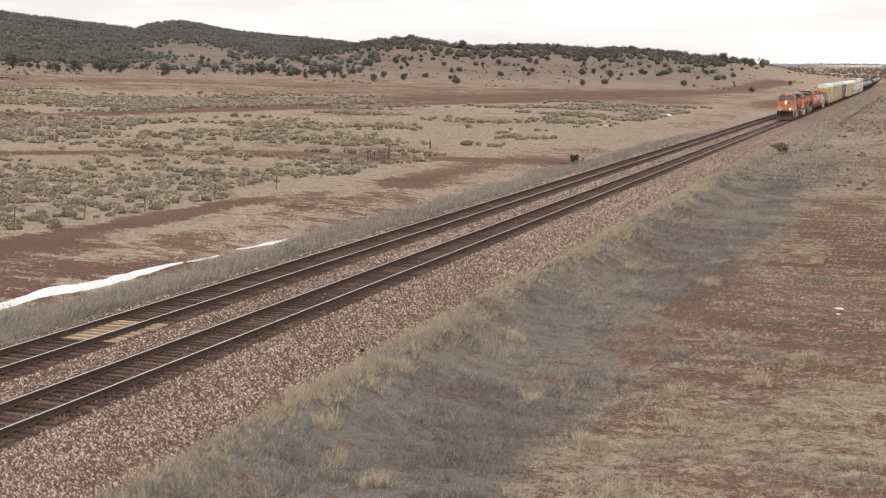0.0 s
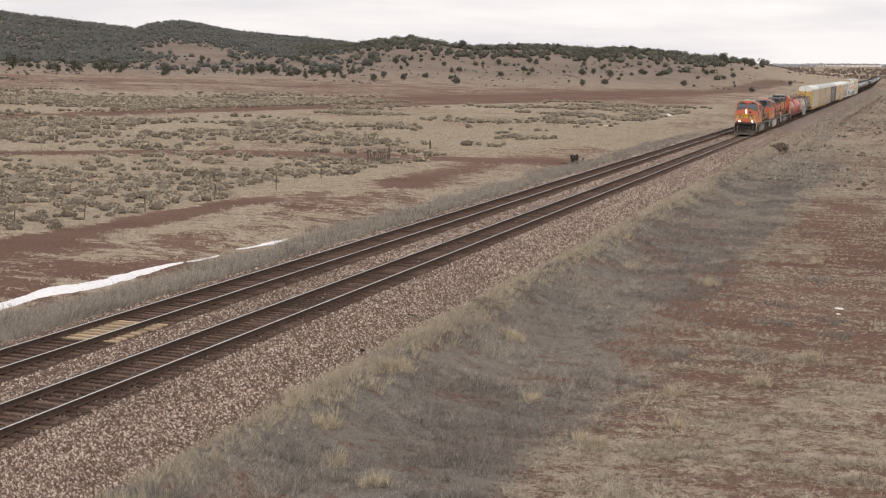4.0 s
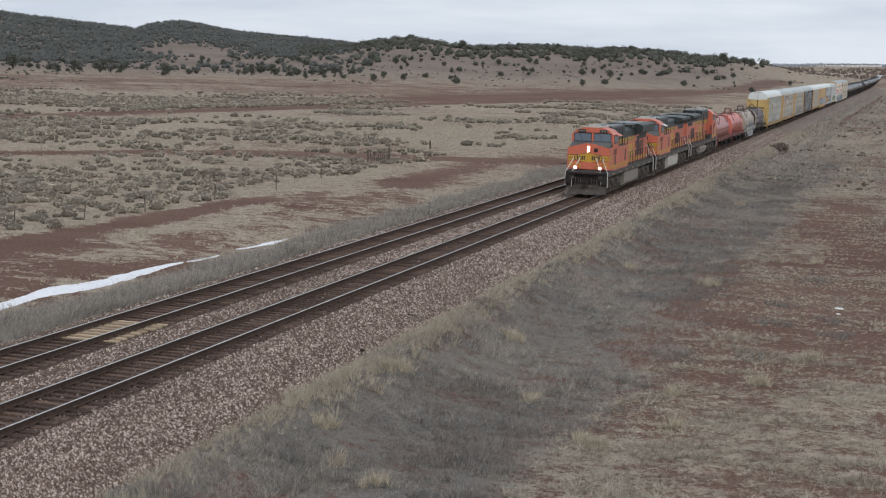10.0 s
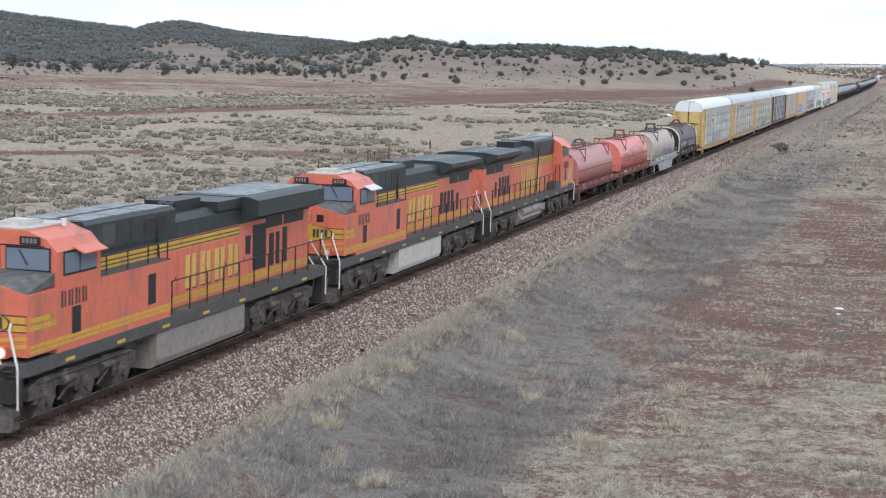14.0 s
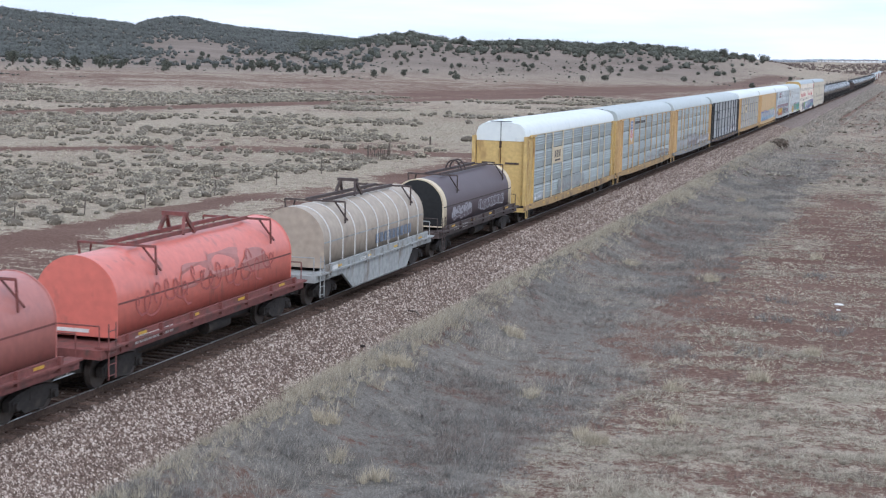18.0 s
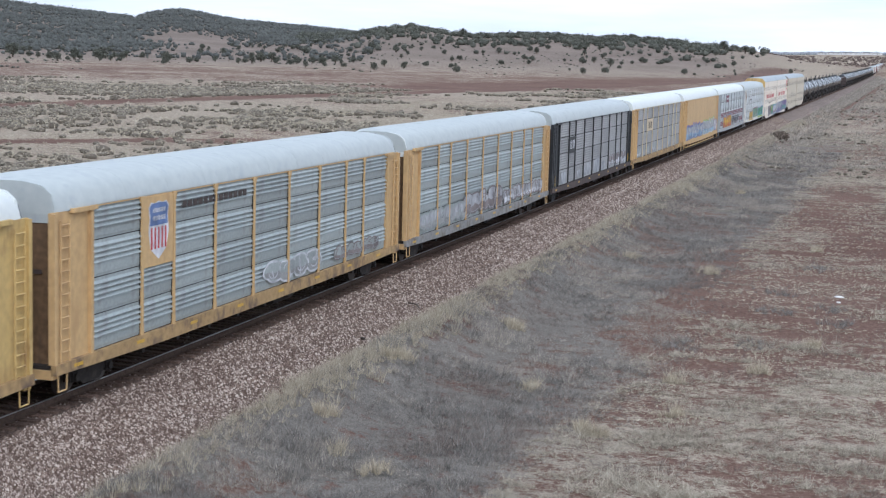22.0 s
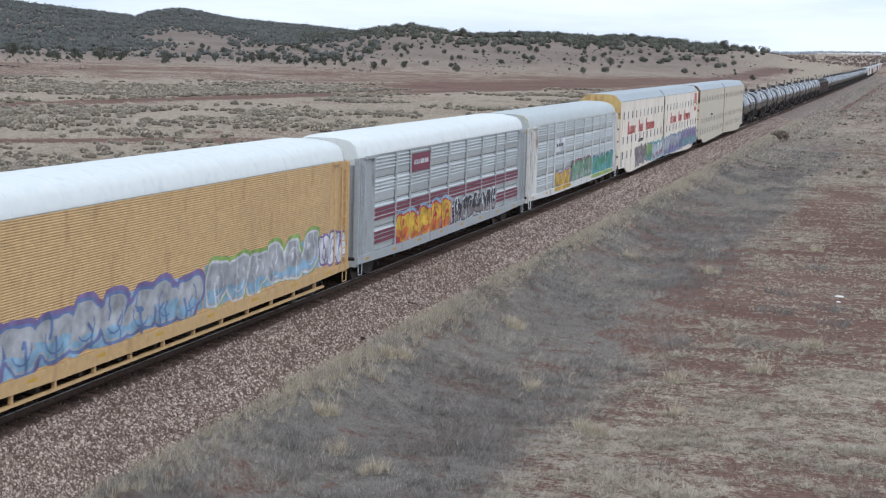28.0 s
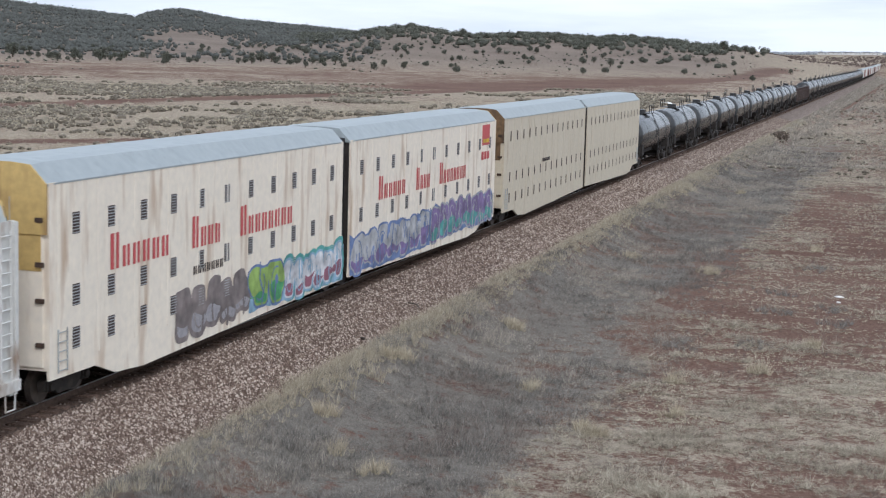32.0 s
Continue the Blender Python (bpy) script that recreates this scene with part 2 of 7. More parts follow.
def cover(x, y):
    """The share of the ground that dry grass hides, and how grey that grass is."""
    n1, n2, n3 = fbm(x, y, 14.0, 1), fbm(x, y, 3.5, 5), fbm(x, y, 40.0, 9)
    strip_r = smooth_step(x, 3.8, 4.8) * (1 - smooth_step(x + 2.2 * n1 + 1.2 * n2 - 0.012 * (y - 60), 11.3, 14.3)) * (1 - smooth_step(y + 40 * n1, 170, 260))
    right = 0.38 + 0.42 * n1 + 0.46 * n2 + 0.16 * smooth_step(y, 100, 170) + 0.24 * (1 - smooth_step(y - 1.2 * (x - 15) + 6 * n1, 38, 60)) - 0.12 * np.exp(-((y - 72) / 14.0) ** 2)
    strip_l = smooth_step(-x, 7.0, 8.0) * (1 - smooth_step(-x + 1.5 * n2, 11.0, 13.0)) * (1 - smooth_step(y, 170, 260))
    near = smooth_step(-x, 12, 14) * (1 - smooth_step(-x, 21, 25)) * (1 - smooth_step(y, 115, 140))
    left = 0.74 - 0.08 * near + (0.3 + 0.3 * near) * n1 + (0.3 + 0.6 * near) * n2 + 0.25 * n3 + 0.22 * np.exp(-((x + 29) / 4.0) ** 2) - 0.16 * np.exp(-((x + 17) / 4.5) ** 2)
    r = np.hypot(x - 21.37, y)
    left = left + 0.18 * smooth_step(r, 190, 215) * (1 - smooth_step(r, 245, 270)) - 0.34 * smooth_step(r, 400, 470) * (1 - smooth_step(r, 580, 900)) + 0.04 * smooth_step(r, 580, 900)
    c = np.where(x > -2, right, left)
    s = np.maximum(strip_r, strip_l)
    c = c * (1 - s) + (0.66 + 0.5 * n2 + 0.2 * n1) * s
    road = on_road(x, y)
    c = c * (1 - road) + (0.5 * n2 - 0.48) * road
    g = s * 0.95 + 0.25 * np.clip(n1 + 0.3, 0, 1) * np.where(x < -12, 0.25, 1) + 0.14 * smooth_step(x, 8, 11) * (1 - s) * (1 - smooth_step(y, 110, 170))
    return np.clip(c, -0.8, 1), np.clip(g, 0, 1)


def soil_material():
    m = bpy.data.materials.new("dry_soil_and_grass")
    m.use_nodes = True
    nt = m.node_tree
    bs = nt.nodes["Principled BSDF"]
    bs.inputs["Roughness"].default_value, bs.inputs["Specular IOR Level"].default_value = 0.95, 0.08
    co = nt.nodes.new("ShaderNodeTexCoord")

    def noise_at(scale, detail=6.0, sx=1.0, sy=1.0):
        mp = nt.nodes.new("ShaderNodeMapping")
        mp.inputs["Scale"].default_value = (sx, sy, 1)
        n = nt.nodes.new("ShaderNodeTexNoise")
        n.inputs["Scale"].default_value, n.inputs["Detail"].default_value, n.inputs["Roughness"].default_value = scale, detail, 0.62
        nt.links.new(co.outputs["Object"], mp.inputs[0])
        nt.links.new(mp.outputs[0], n.inputs["Vector"])
        return n.outputs[0]

    def calc(op, a, b, clamp=False):
        n = nt.nodes.new("ShaderNodeMath")
        n.operation, n.use_clamp = op, clamp
        for i, v in ((0, a), (1, b)):
            if isinstance(v, (int, float)):
                n.inputs[i].default_value = v
            else:
                nt.links.new(v, n.inputs[i])
        return n.outputs[0]

    def mix(fac, a, b):
        n = nt.nodes.new("ShaderNodeMixRGB")
        for i, v in ((0, fac), (1, a), (2, b)):
            if isinstance(v, (int, float)):
                n.inputs[i].default_value = v
            elif isinstance(v, tuple):
                n.inputs[i].default_value = (*v, 1)
            else:
                nt.links.new(v, n.inputs[i])
        return n.outputs[0]

    def attr(name):
        n = nt.nodes.new("ShaderNodeAttribute")
        n.attribute_name = name
        return n.outputs["Fac"]

    def spread(x, k):
        return calc("MULTIPLY", calc("SUBTRACT", x, 0.5), k)

    tiny, fine, mid, wide = noise_at(22.0, 3.0), noise_at(6.0, 4.0), noise_at(1.3, 5.0), noise_at(0.07, 5.0)
    field = calc("ADD", calc("ADD", spread(mid, 1.5), spread(fine, 1.5)), spread(tiny, 0.9))
    clump = noise_at(0.55, 4.0, 0.6, 1.5)
    field = calc("ADD", field, spread(clump, 1.3))
    grown = calc("ADD", calc("MULTIPLY", calc("SUBTRACT", calc("ADD", attr("cover"), field), 0.5), 4.5), 0.5, True)
    red = mix(calc("ADD", spread(wide, 3.0), 0.5, True), (0.134, 0.070, 0.050), (0.195, 0.118, 0.087))
    red = mix(calc("ADD", spread(fine, 3.0), 0.5, True), mix(0.45, red, (0.055, 0.03, 0.022)), mix(0.12, red, (0.4, 0.34, 0.29)))
    tan = mix(calc("ADD", spread(mid, 3.0), 0.5, True), (0.305, 0.242, 0.174), (0.51, 0.425, 0.315))
    grey = mix(calc("ADD", spread(mid, 3.0), 0.5, True), (0.118, 0.108, 0.097), (0.20, 0.182, 0.158))
    dry = mix(attr("grey"), tan, grey)
    dry = mix(calc("ADD", spread(tiny, 4.0), 0.5, True), mix(0.55, dry, (0.05, 0.038, 0.03)), mix(0.12, dry, (0.7, 0.64, 0.54)))
    col = mix(grown, red, dry)
    col = mix(attr("wood"), col, mix(calc("ADD", spread(noise_at(0.02, 6.0), 3.0), 0.5, True), (0.130, 0.102, 0.086), (0.215, 0.170, 0.143)))
    nt.links.new(col, bs.inputs["Base Color"])
    bp = nt.nodes.new("ShaderNodeBump")
    bp.inputs["Strength"].default_value, bp.inputs["Distance"].default_value = 0.6, 0.06
    nt.links.new(field, bp.inputs["Height"])
    nt.links.new(bp.outputs[0], bs.inputs["Normal"])
    return m


SOIL = soil_material()


def build_ground():
    ang = np.concatenate([np.arange(-170, -6, 8.0), np.arange(-6, 38, 0.2), np.arange(38, 190.1, 8.0)])
    rad = np.concatenate([[0.5], 6 * 1.022 ** np.arange(0, 310)])
    rad = rad[rad < 4900]
    A, R = np.meshgrid(np.radians(ang), rad)
    X, Y = 21.37 - R * np.sin(A), R * np.cos(A)
    V = np.stack([X, Y, ground_z(X, Y)], -1).reshape(-1, 3)
    n = len(ang)
    i, j = np.meshgrid(np.arange(len(rad) - 1), np.arange(n - 1), indexing="ij")
    k = (i * n + j).ravel()
    F = np.stack([k, k + n, k + n + 1, k + 1], -1)
    ob = tagged(sheet("ground", V, F, SOIL), "open rangeland of red soil and dry grass", "ground", kind="structure")
    c, g = cover(X.ravel(), Y.ravel())
    # bare soil shows between the clumps of the dry field
    c = c - 0.11 * smooth_step(X.ravel(), 9, 12) * (1 - smooth_step(Y.ravel(), 90, 140)) * (1 - g)
    w = np.maximum(smooth_step(R.ravel(), 640, 920) * smooth_step(np.degrees(A).ravel(), 3, 8), smooth_step(R.ravel(), 1600, 1900))
    for name, values in (("cover", c), ("grey", g), ("wood", w * 0.8)):
        ob.data.attributes.new(name, "FLOAT", "POINT").data.foreach_set("value", values.astype(np.float32))
    return ob


build_ground()


def fast_mesh(name, V, T, mat, second=None, share_of=0):
    """A mesh of many triangles straight from arrays."""
    me = bpy.data.meshes.new(name)
    me.vertices.add(len(V))
    me.vertices.foreach_set("co", np.ascontiguousarray(V, np.float32).ravel())
    me.loops.add(3 * len(T))
    me.loops.foreach_set("vertex_index", np.ascontiguousarray(T, np.int32).ravel())
    me.polygons.add(len(T))
    me.polygons.foreach_set("loop_start", np.arange(0, 3 * len(T), 3, dtype=np.int32))
    me.polygons.foreach_set("loop_total", np.full(len(T), 3, np.int32))
    me.materials.append(mat)
    if second:
        me.materials.append(second)
        me.polygons.foreach_set("material_index", (np.arange(len(T)) < share_of).astype(np.int32))
    me.update()
    return me


def island_material(name, a, b, c, rough=0.9, spec=0.1, grain=20.0, up=0.0):
    """Each loose piece takes its own shade between three colours."""
    m = bpy.data.materials.new(name)
    m.use_nodes = True
    nt = m.node_tree
    bs = nt.nodes["Principled BSDF"]
    bs.inputs["Roughness"].default_value, bs.inputs["Specular IOR Level"].default_value = rough, spec
    geo, ramp = nt.nodes.new("ShaderNodeNewGeometry"), nt.nodes.new("ShaderNodeValToRGB")
    ramp.color_ramp.elements[0].color, ramp.color_ramp.elements[1].color = (*a, 1), (*c, 1)
    ramp.color_ramp.elements.new(0.55).color = (*b, 1)
    no, mix = nt.nodes.new("ShaderNodeTexNoise"), nt.nodes.new("ShaderNodeMixRGB")
    no.inputs["Scale"].default_value = grain
    mix.blend_type, mix.inputs[0].default_value = "OVERLAY", 0.4
    nt.links.new(geo.outputs["Random Per Island"], ramp.inputs[0])
    nt.links.new(ramp.outputs[0], mix.inputs[1])
    nt.links.new(no.outputs[0], mix.inputs[2])
    nt.links.new(mix.outputs[0], bs.inputs["Base Color"])
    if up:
        # shading normals lifted, so fine stalks catch skylight like a tuft's soft upper side
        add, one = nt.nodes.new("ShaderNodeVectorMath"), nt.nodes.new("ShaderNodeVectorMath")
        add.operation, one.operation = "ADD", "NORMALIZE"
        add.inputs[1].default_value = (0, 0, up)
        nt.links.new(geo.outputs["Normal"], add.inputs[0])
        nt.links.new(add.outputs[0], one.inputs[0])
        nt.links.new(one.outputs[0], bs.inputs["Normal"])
    return m


# ---- the train's run ----
def run(t):
    """How far the train's zero mark stands along the line at t."""
    u = t - 20
    return 0.12 - 19.742 * u - 0.02263 * u * u + 0.000565 * u ** 3


MOVERS = []


def motions():
    for thing, s0, turn in MOVERS:
        rows = []
        for t in (0, 4, 8, 12, 16, 20, 24, 28, 32):
            y = s0 + run(t)
            climb = math.degrees(math.atan(float(grade(y + 9) - grade(y)) / 9))
            rows.append((float(t), pose(0, y, float(grade(y)), climb if not turn else -climb, 0, turn)))
        walk(thing, rows)


# ---- the two tracks ----
BED = material("ballast_bed", (0.115, 0.086, 0.064), 0.95, spread=0.4, grain=17.0, patch=0.7, bump=1.0, other=(0.215, 0.155, 0.128), other_scale=11.0, spec=0.05)
FAR_BED = material("packed_pale_ballast", (0.21, 0.17, 0.148), 0.95, spread=0.5, grain=5.0, patch=0.7, bump=1.0, other=(0.31, 0.25, 0.215), other_scale=4.0, spec=0.05)
OILY = material("oil_stained_ballast", (0.092, 0.068, 0.055), 0.95, spread=0.6, grain=17.0, patch=0.9, bump=1.0, other=(0.130, 0.096, 0.080), other_scale=5.0, spec=0.04)
RUST = material("rusty_rail_steel", (0.085, 0.060, 0.048), 0.85, metal=0.0, spread=0.3, grain=9.0, patch=1.0, bump=0.1, spec=0.05)
SHINE = material("polished_rail_head", (0.52, 0.50, 0.48), 0.34, metal=0.9, spread=0.1, grain=4.0, bump=0.0)
TIMBER = material("creosoted_sleeper", (0.112, 0.075, 0.058), 0.9, spread=0.5, grain=14.0, patch=1.5, bump=0.5, other=(0.165, 0.115, 0.092), other_scale=3.0, random_each=0.45, spec=0.05)
PALE_TIMBER = material("new_pale_sleeper", (0.42, 0.32, 0.215), 0.85, spread=0.25, grain=12.0, bump=0.4, random_each=0.25)


def build_bed():
    rng = np.random.default_rng(3)
    ys = np.concatenate([np.arange(-40, 20, 6.0), np.arange(20, 170, 0.5), 170 * 1.02 ** np.arange(0, 125)])
    prof = [(-8.3, -1.45), (-7.7, -1.05), (-6.9, -0.62), (-6.1, -0.30), (-5.5, -0.235), (-4.08, -0.245), (-2.7, -0.235), (-2.04, -0.27), (-1.4, -0.235),
            (0.0, -0.245), (1.38, -0.235), (1.72, -0.25), (2.0, -0.27), (2.9, -0.46), (3.6, -0.66), (4.2, -0.88), (4.9, -1.3), (5.2, -1.6)]
    V = []
    for y in ys:
        for x, z in prof:
            edge = 0.03 * math.sin(y * 1.7 + x) + 0.04 * math.sin(y * 0.61) if abs(x + 1.5) > 4.5 else 0
            V.append((x + edge + rng.normal(0, 0.03), y, z + float(grade(y)) + rng.normal(0, 0.006)))
    n = len(prof)
    F = [(i * n + j, i * n + j + 1, (i + 1) * n + j + 1, (i + 1) * n + j) for i in range(len(ys) - 1) for j in range(n - 1)]
    ob = sheet("ballast_bed", V, F, BED)
    ob.data.materials.append(OILY)
    ob.data.materials.append(FAR_BED)
    ob.data.polygons.foreach_set("material_index", [1 if k % (n - 1) in (4, 5, 8, 9) else 2 if ys[k // (n - 1)] > 205 else 0 for k in range(len(F))])
    return tagged(ob, "bed of crushed pinkish-grey ballast under two tracks", "ballast", kind="structure")


build_bed()


def build_stones():
    """Loose ballast: small angular lumps."""
    rng = np.random.default_rng(5)
    base = np.array([(1, 0, -.3), (-.6, .9, -.3), (-.5, -.9, -.2), (.1, .1, 1)], float)
    tri = np.array([(2, 0, 3), (1, 2, 3), (0, 1, 3)])
    y = 26 + 230 * rng.random(175000) ** 1.7
    band = rng.random(len(y))
    x = np.where(band < 0.74, 1.38 + 3.37 * rng.random(len(y)) ** 0.85, np.where(band < 0.88, -2.65 + 1.3 * rng.random(len(y)), np.where(band < 0.95, -7.6 + 2.0 * rng.random(len(y)), -1.3 + 2.6 * rng.random(len(y)))))
    top = np.interp(x, [-7.7, -6.9, -6.1, -5.5, -2.7, -2.04, -1.4, 1.38, 2.0, 2.9, 3.6, 4.2, 4.9], [-1.05, -.62, -.30, -.235, -.235, -.27, -.235, -.235, -.27, -.46, -.66, -.88, -1.3])
    size = rng.uniform(0.024, 0.058, len(y)) * (1 + 0.3 * (y > 70) + 0.4 * (y > 110) + 0.4 * (y > 150))
    a, c, s = rng.uniform(0, 6.28, len(y)), None, None
    c, s = np.cos(a), np.sin(a)
    L = base[None] * rng.uniform(0.6, 1.4, (len(y), 4, 3)) * size[:, None, None]
    V = np.stack([L[..., 0] * c[:, None] - L[..., 1] * s[:, None] + x[:, None], L[..., 0] * s[:, None] + L[..., 1] * c[:, None] + y[:, None], L[..., 2] * 0.8 + top[:, None] + 0.016], -1).reshape(-1, 3)
    T = (tri[None] + 4 * np.arange(len(y))[:, None, None]).reshape(-1, 3)
    stone = island_material("ballast_stone", (0.088, 0.057, 0.043), (0.224, 0.164, 0.131), (0.61, 0.515, 0.435), 0.85, 0.1)
    grimy = island_material("grimy_ballast_stone", (0.070, 0.048, 0.038), (0.150, 0.112, 0.092), (0.30, 0.245, 0.21), 0.9, 0.08)
    dark = np.abs(x) < 1.35
    for q, name, mat, label in ((~dark, "ballast_stones", stone, "loose angular ballast stones, pink, grey and whitish"),
                                (dark, "grimy_stones", grimy, "grimy ballast stones between the rails")):
        k = np.nonzero(q)[0]
        tagged(new(name, fast_mesh(name, V.reshape(-1, 4, 3)[k].reshape(-1, 3), T[:3 * len(k)], mat)), label, "ballast", kind="stuff")


build_stones()


def build_track(c, name, label):
    track = tagged(new(name), label, "railway track", kind="structure")
    ys = [-60.0, 0.0, 250.0, 500.0] + [560.0 + 60 * k for k in range(31)]
    half = [(0.075, -0.178), (0.075, -0.166), (0.012, -0.150), (0.011, -0.048), (0.036, -0.038), (0.036, -0.006)]
    web = half + [(-x, z) for x, z in reversed(half)]
    crown = [(0.034, -0.0055), (0.033, -0.002), (0.026, 0.0), (-0.026, 0.0), (-0.033, -0.002), (-0.034, -0.0055)]
    for e in (-1, 1):
        foot, head = (loft([[(c + e * GAUGE + x, y, float(grade(y)) + z) for x, z in prof] for y in ys], False) for prof in (web, crown))
        rail = foot.part("rail", RUST, track, "brown rusty steel rail")
        head.part("running_surface", SHINE, rail, "shiny worn rail top")
    return track


TRACK_NEAR = build_track(0.0, "track_1", "railway track with rusty rails on dark timber sleepers")
TRACK_FAR = build_track(FAR, "track_2", "second railway track with some pale new sleepers")


def build_sleepers():
    rng = random.Random(8)
    tie = Shape().prism([(-1.3, -0.11), (-1.29, -0.002), (-1.26, 0.0), (1.26, 0.0), (1.29, -0.002), (1.3, -0.11)], -0.115, 0.115, "y")
    me, pale = tie.mesh("sleeper", TIMBER), tie.mesh("sleeper", PALE_TIMBER)
    for c, track in ((0.0, TRACK_NEAR), (FAR, TRACK_FAR)):
        for i in range(300):
            y = 30 + 0.5 * i
            new_one = c == FAR and 45.4 < y < 49.6 and rng.random() < 0.75
            share("sleeper", pale if new_one else me, track, pose(c + rng.uniform(-0.05, 0.05), y + rng.uniform(-0.03, 0.03), -0.18 + rng.uniform(-0.012, 0.004), 0, 0, rng.uniform(-0.9, 0.9)))
        rest = Shape()
        for y in [30 - 0.5 * k for k in range(1, 60)] + [180 + 0.5 * k for k in range(760)]:
            g = float(grade(y))
            rest.box(c - 1.3 + rng.uniform(-0.05, 0.05), c + 1.3, y - 0.115, y + 0.115, g - 0.28, g - 0.18 + rng.uniform(-0.01, 0.004))
        tagged(rest.part("far_sleepers", TIMBER, track), kind="stuff")
        plates = Shape()
        for i in range(300):
            for e in (-1, 1):
                plates.box(c + e * GAUGE - 0.17, c + e * GAUGE + 0.17, 30 + 0.5 * i - 0.09, 30 + 0.5 * i + 0.09, -0.183, -0.168)
        tagged(plates.part("tie_plates", RUST, track, "rusty tie plates"), kind="stuff")


# ---- grass, shrubs and trees ----
GRASS_TAN = island_material("dry_grass_blades", (0.28, 0.235, 0.165), (0.43, 0.372, 0.275), (0.61, 0.545, 0.43), up=1.4)
GRASS_GREY = island_material("weathered_grey_grass", (0.088, 0.082, 0.075), (0.178, 0.167, 0.151), (0.38, 0.352, 0.31), up=0.8)
GRASS_STRAW = island_material("bleached_straw", (0.30, 0.26, 0.185), (0.47, 0.415, 0.305), (0.68, 0.61, 0.475), up=1.2)
BUNCH = island_material("pale_bunch_grass", (0.28, 0.235, 0.165), (0.42, 0.36, 0.26), (0.60, 0.525, 0.40), up=1.0)
FIELD_TAN = island_material("field_dry_grass", (0.19, 0.16, 0.118), (0.305, 0.262, 0.20), (0.48, 0.425, 0.34), up=1.0)
FIELD_STRAW = island_material("field_straw", (0.265, 0.23, 0.17), (0.42, 0.37, 0.285), (0.62, 0.555, 0.445), up=1.0)
FRINGE = island_material("pale_fringe_grass", (0.20, 0.175, 0.145), (0.335, 0.295, 0.245), (0.53, 0.475, 0.40), up=1.2)
# Dark core colours put the shade inside and under bushes into the material.
TWIG_SHADE = island_material("shaded_brush_core", (0.120, 0.102, 0.079), (0.150, 0.128, 0.10), (0.18, 0.155, 0.122), up=0.2)
SHADY = island_material("shaded_juniper_core", (0.068, 0.070, 0.058), (0.095, 0.097, 0.080), (0.125, 0.126, 0.105))
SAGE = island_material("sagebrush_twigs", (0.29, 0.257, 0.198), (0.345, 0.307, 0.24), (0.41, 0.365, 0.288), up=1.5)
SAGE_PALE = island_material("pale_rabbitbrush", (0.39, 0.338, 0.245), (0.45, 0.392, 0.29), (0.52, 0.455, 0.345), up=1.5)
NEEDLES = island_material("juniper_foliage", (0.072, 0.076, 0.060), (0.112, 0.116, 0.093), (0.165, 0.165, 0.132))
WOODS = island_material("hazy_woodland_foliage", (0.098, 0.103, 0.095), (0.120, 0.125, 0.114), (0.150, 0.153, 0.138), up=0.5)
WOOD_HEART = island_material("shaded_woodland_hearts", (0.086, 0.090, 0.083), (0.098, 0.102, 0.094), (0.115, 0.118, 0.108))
GRASS_BROWN = island_material("brown_dead_stalks", (0.10, 0.08, 0.07), (0.175, 0.142, 0.123), (0.28, 0.235, 0.20), up=1.2)
BARK = material("juniper_bark", (0.12, 0.09, 0.07), 0.95, spread=0.4, grain=9.0, bump=0.6)


def tufts(name, label, px, py, height, blades, width, lean, mat, seed, flat=0.0):
    """Bunches of thin blades that fan out from each root."""
    rng = np.random.default_rng(seed)
    n = len(px)
    k = np.repeat(np.arange(n), blades)
    m = len(k)
    h = height[k] * rng.uniform(0.45, 1.1, m)
    a = rng.uniform(0, 2 * np.pi, m)
    out = lean * rng.random(m) * h
    root_r = 0.16 * height[k] * np.sqrt(rng.random(m))
    rx, ry = px[k] + root_r * np.cos(a), py[k] + root_r * np.sin(a)
    rz = ground_z(rx, ry) - 0.02
    tx, ty, tz = rx + out * np.cos(a) + 0.10 * h, ry + out * np.sin(a), rz + h * (1 - flat * rng.random(m))
    b = rng.uniform(0, 2 * np.pi, m)
    wide = width * (0.6 + 0.5 * height[k]) * (0.7 + py[k] / 110)
    wx, wy = wide * np.cos(b), wide * np.sin(b)
    V = np.stack([np.stack([rx - wx, ry - wy, rz], -1), np.stack([rx + wx, ry + wy, rz], -1), np.stack([tx, ty, tz], -1)], 1).reshape(-1, 3)
    T = np.arange(3 * m).reshape(-1, 3)
    return tagged(new(name, fast_mesh(name, V, T, mat)), label, "grass", kind="stuff")


def scatter(rng, n, x0, x1, y0, y1, power=1.0):
    return rng.uniform(x0, x1, n), y0 + (y1 - y0) * rng.random(n) ** power


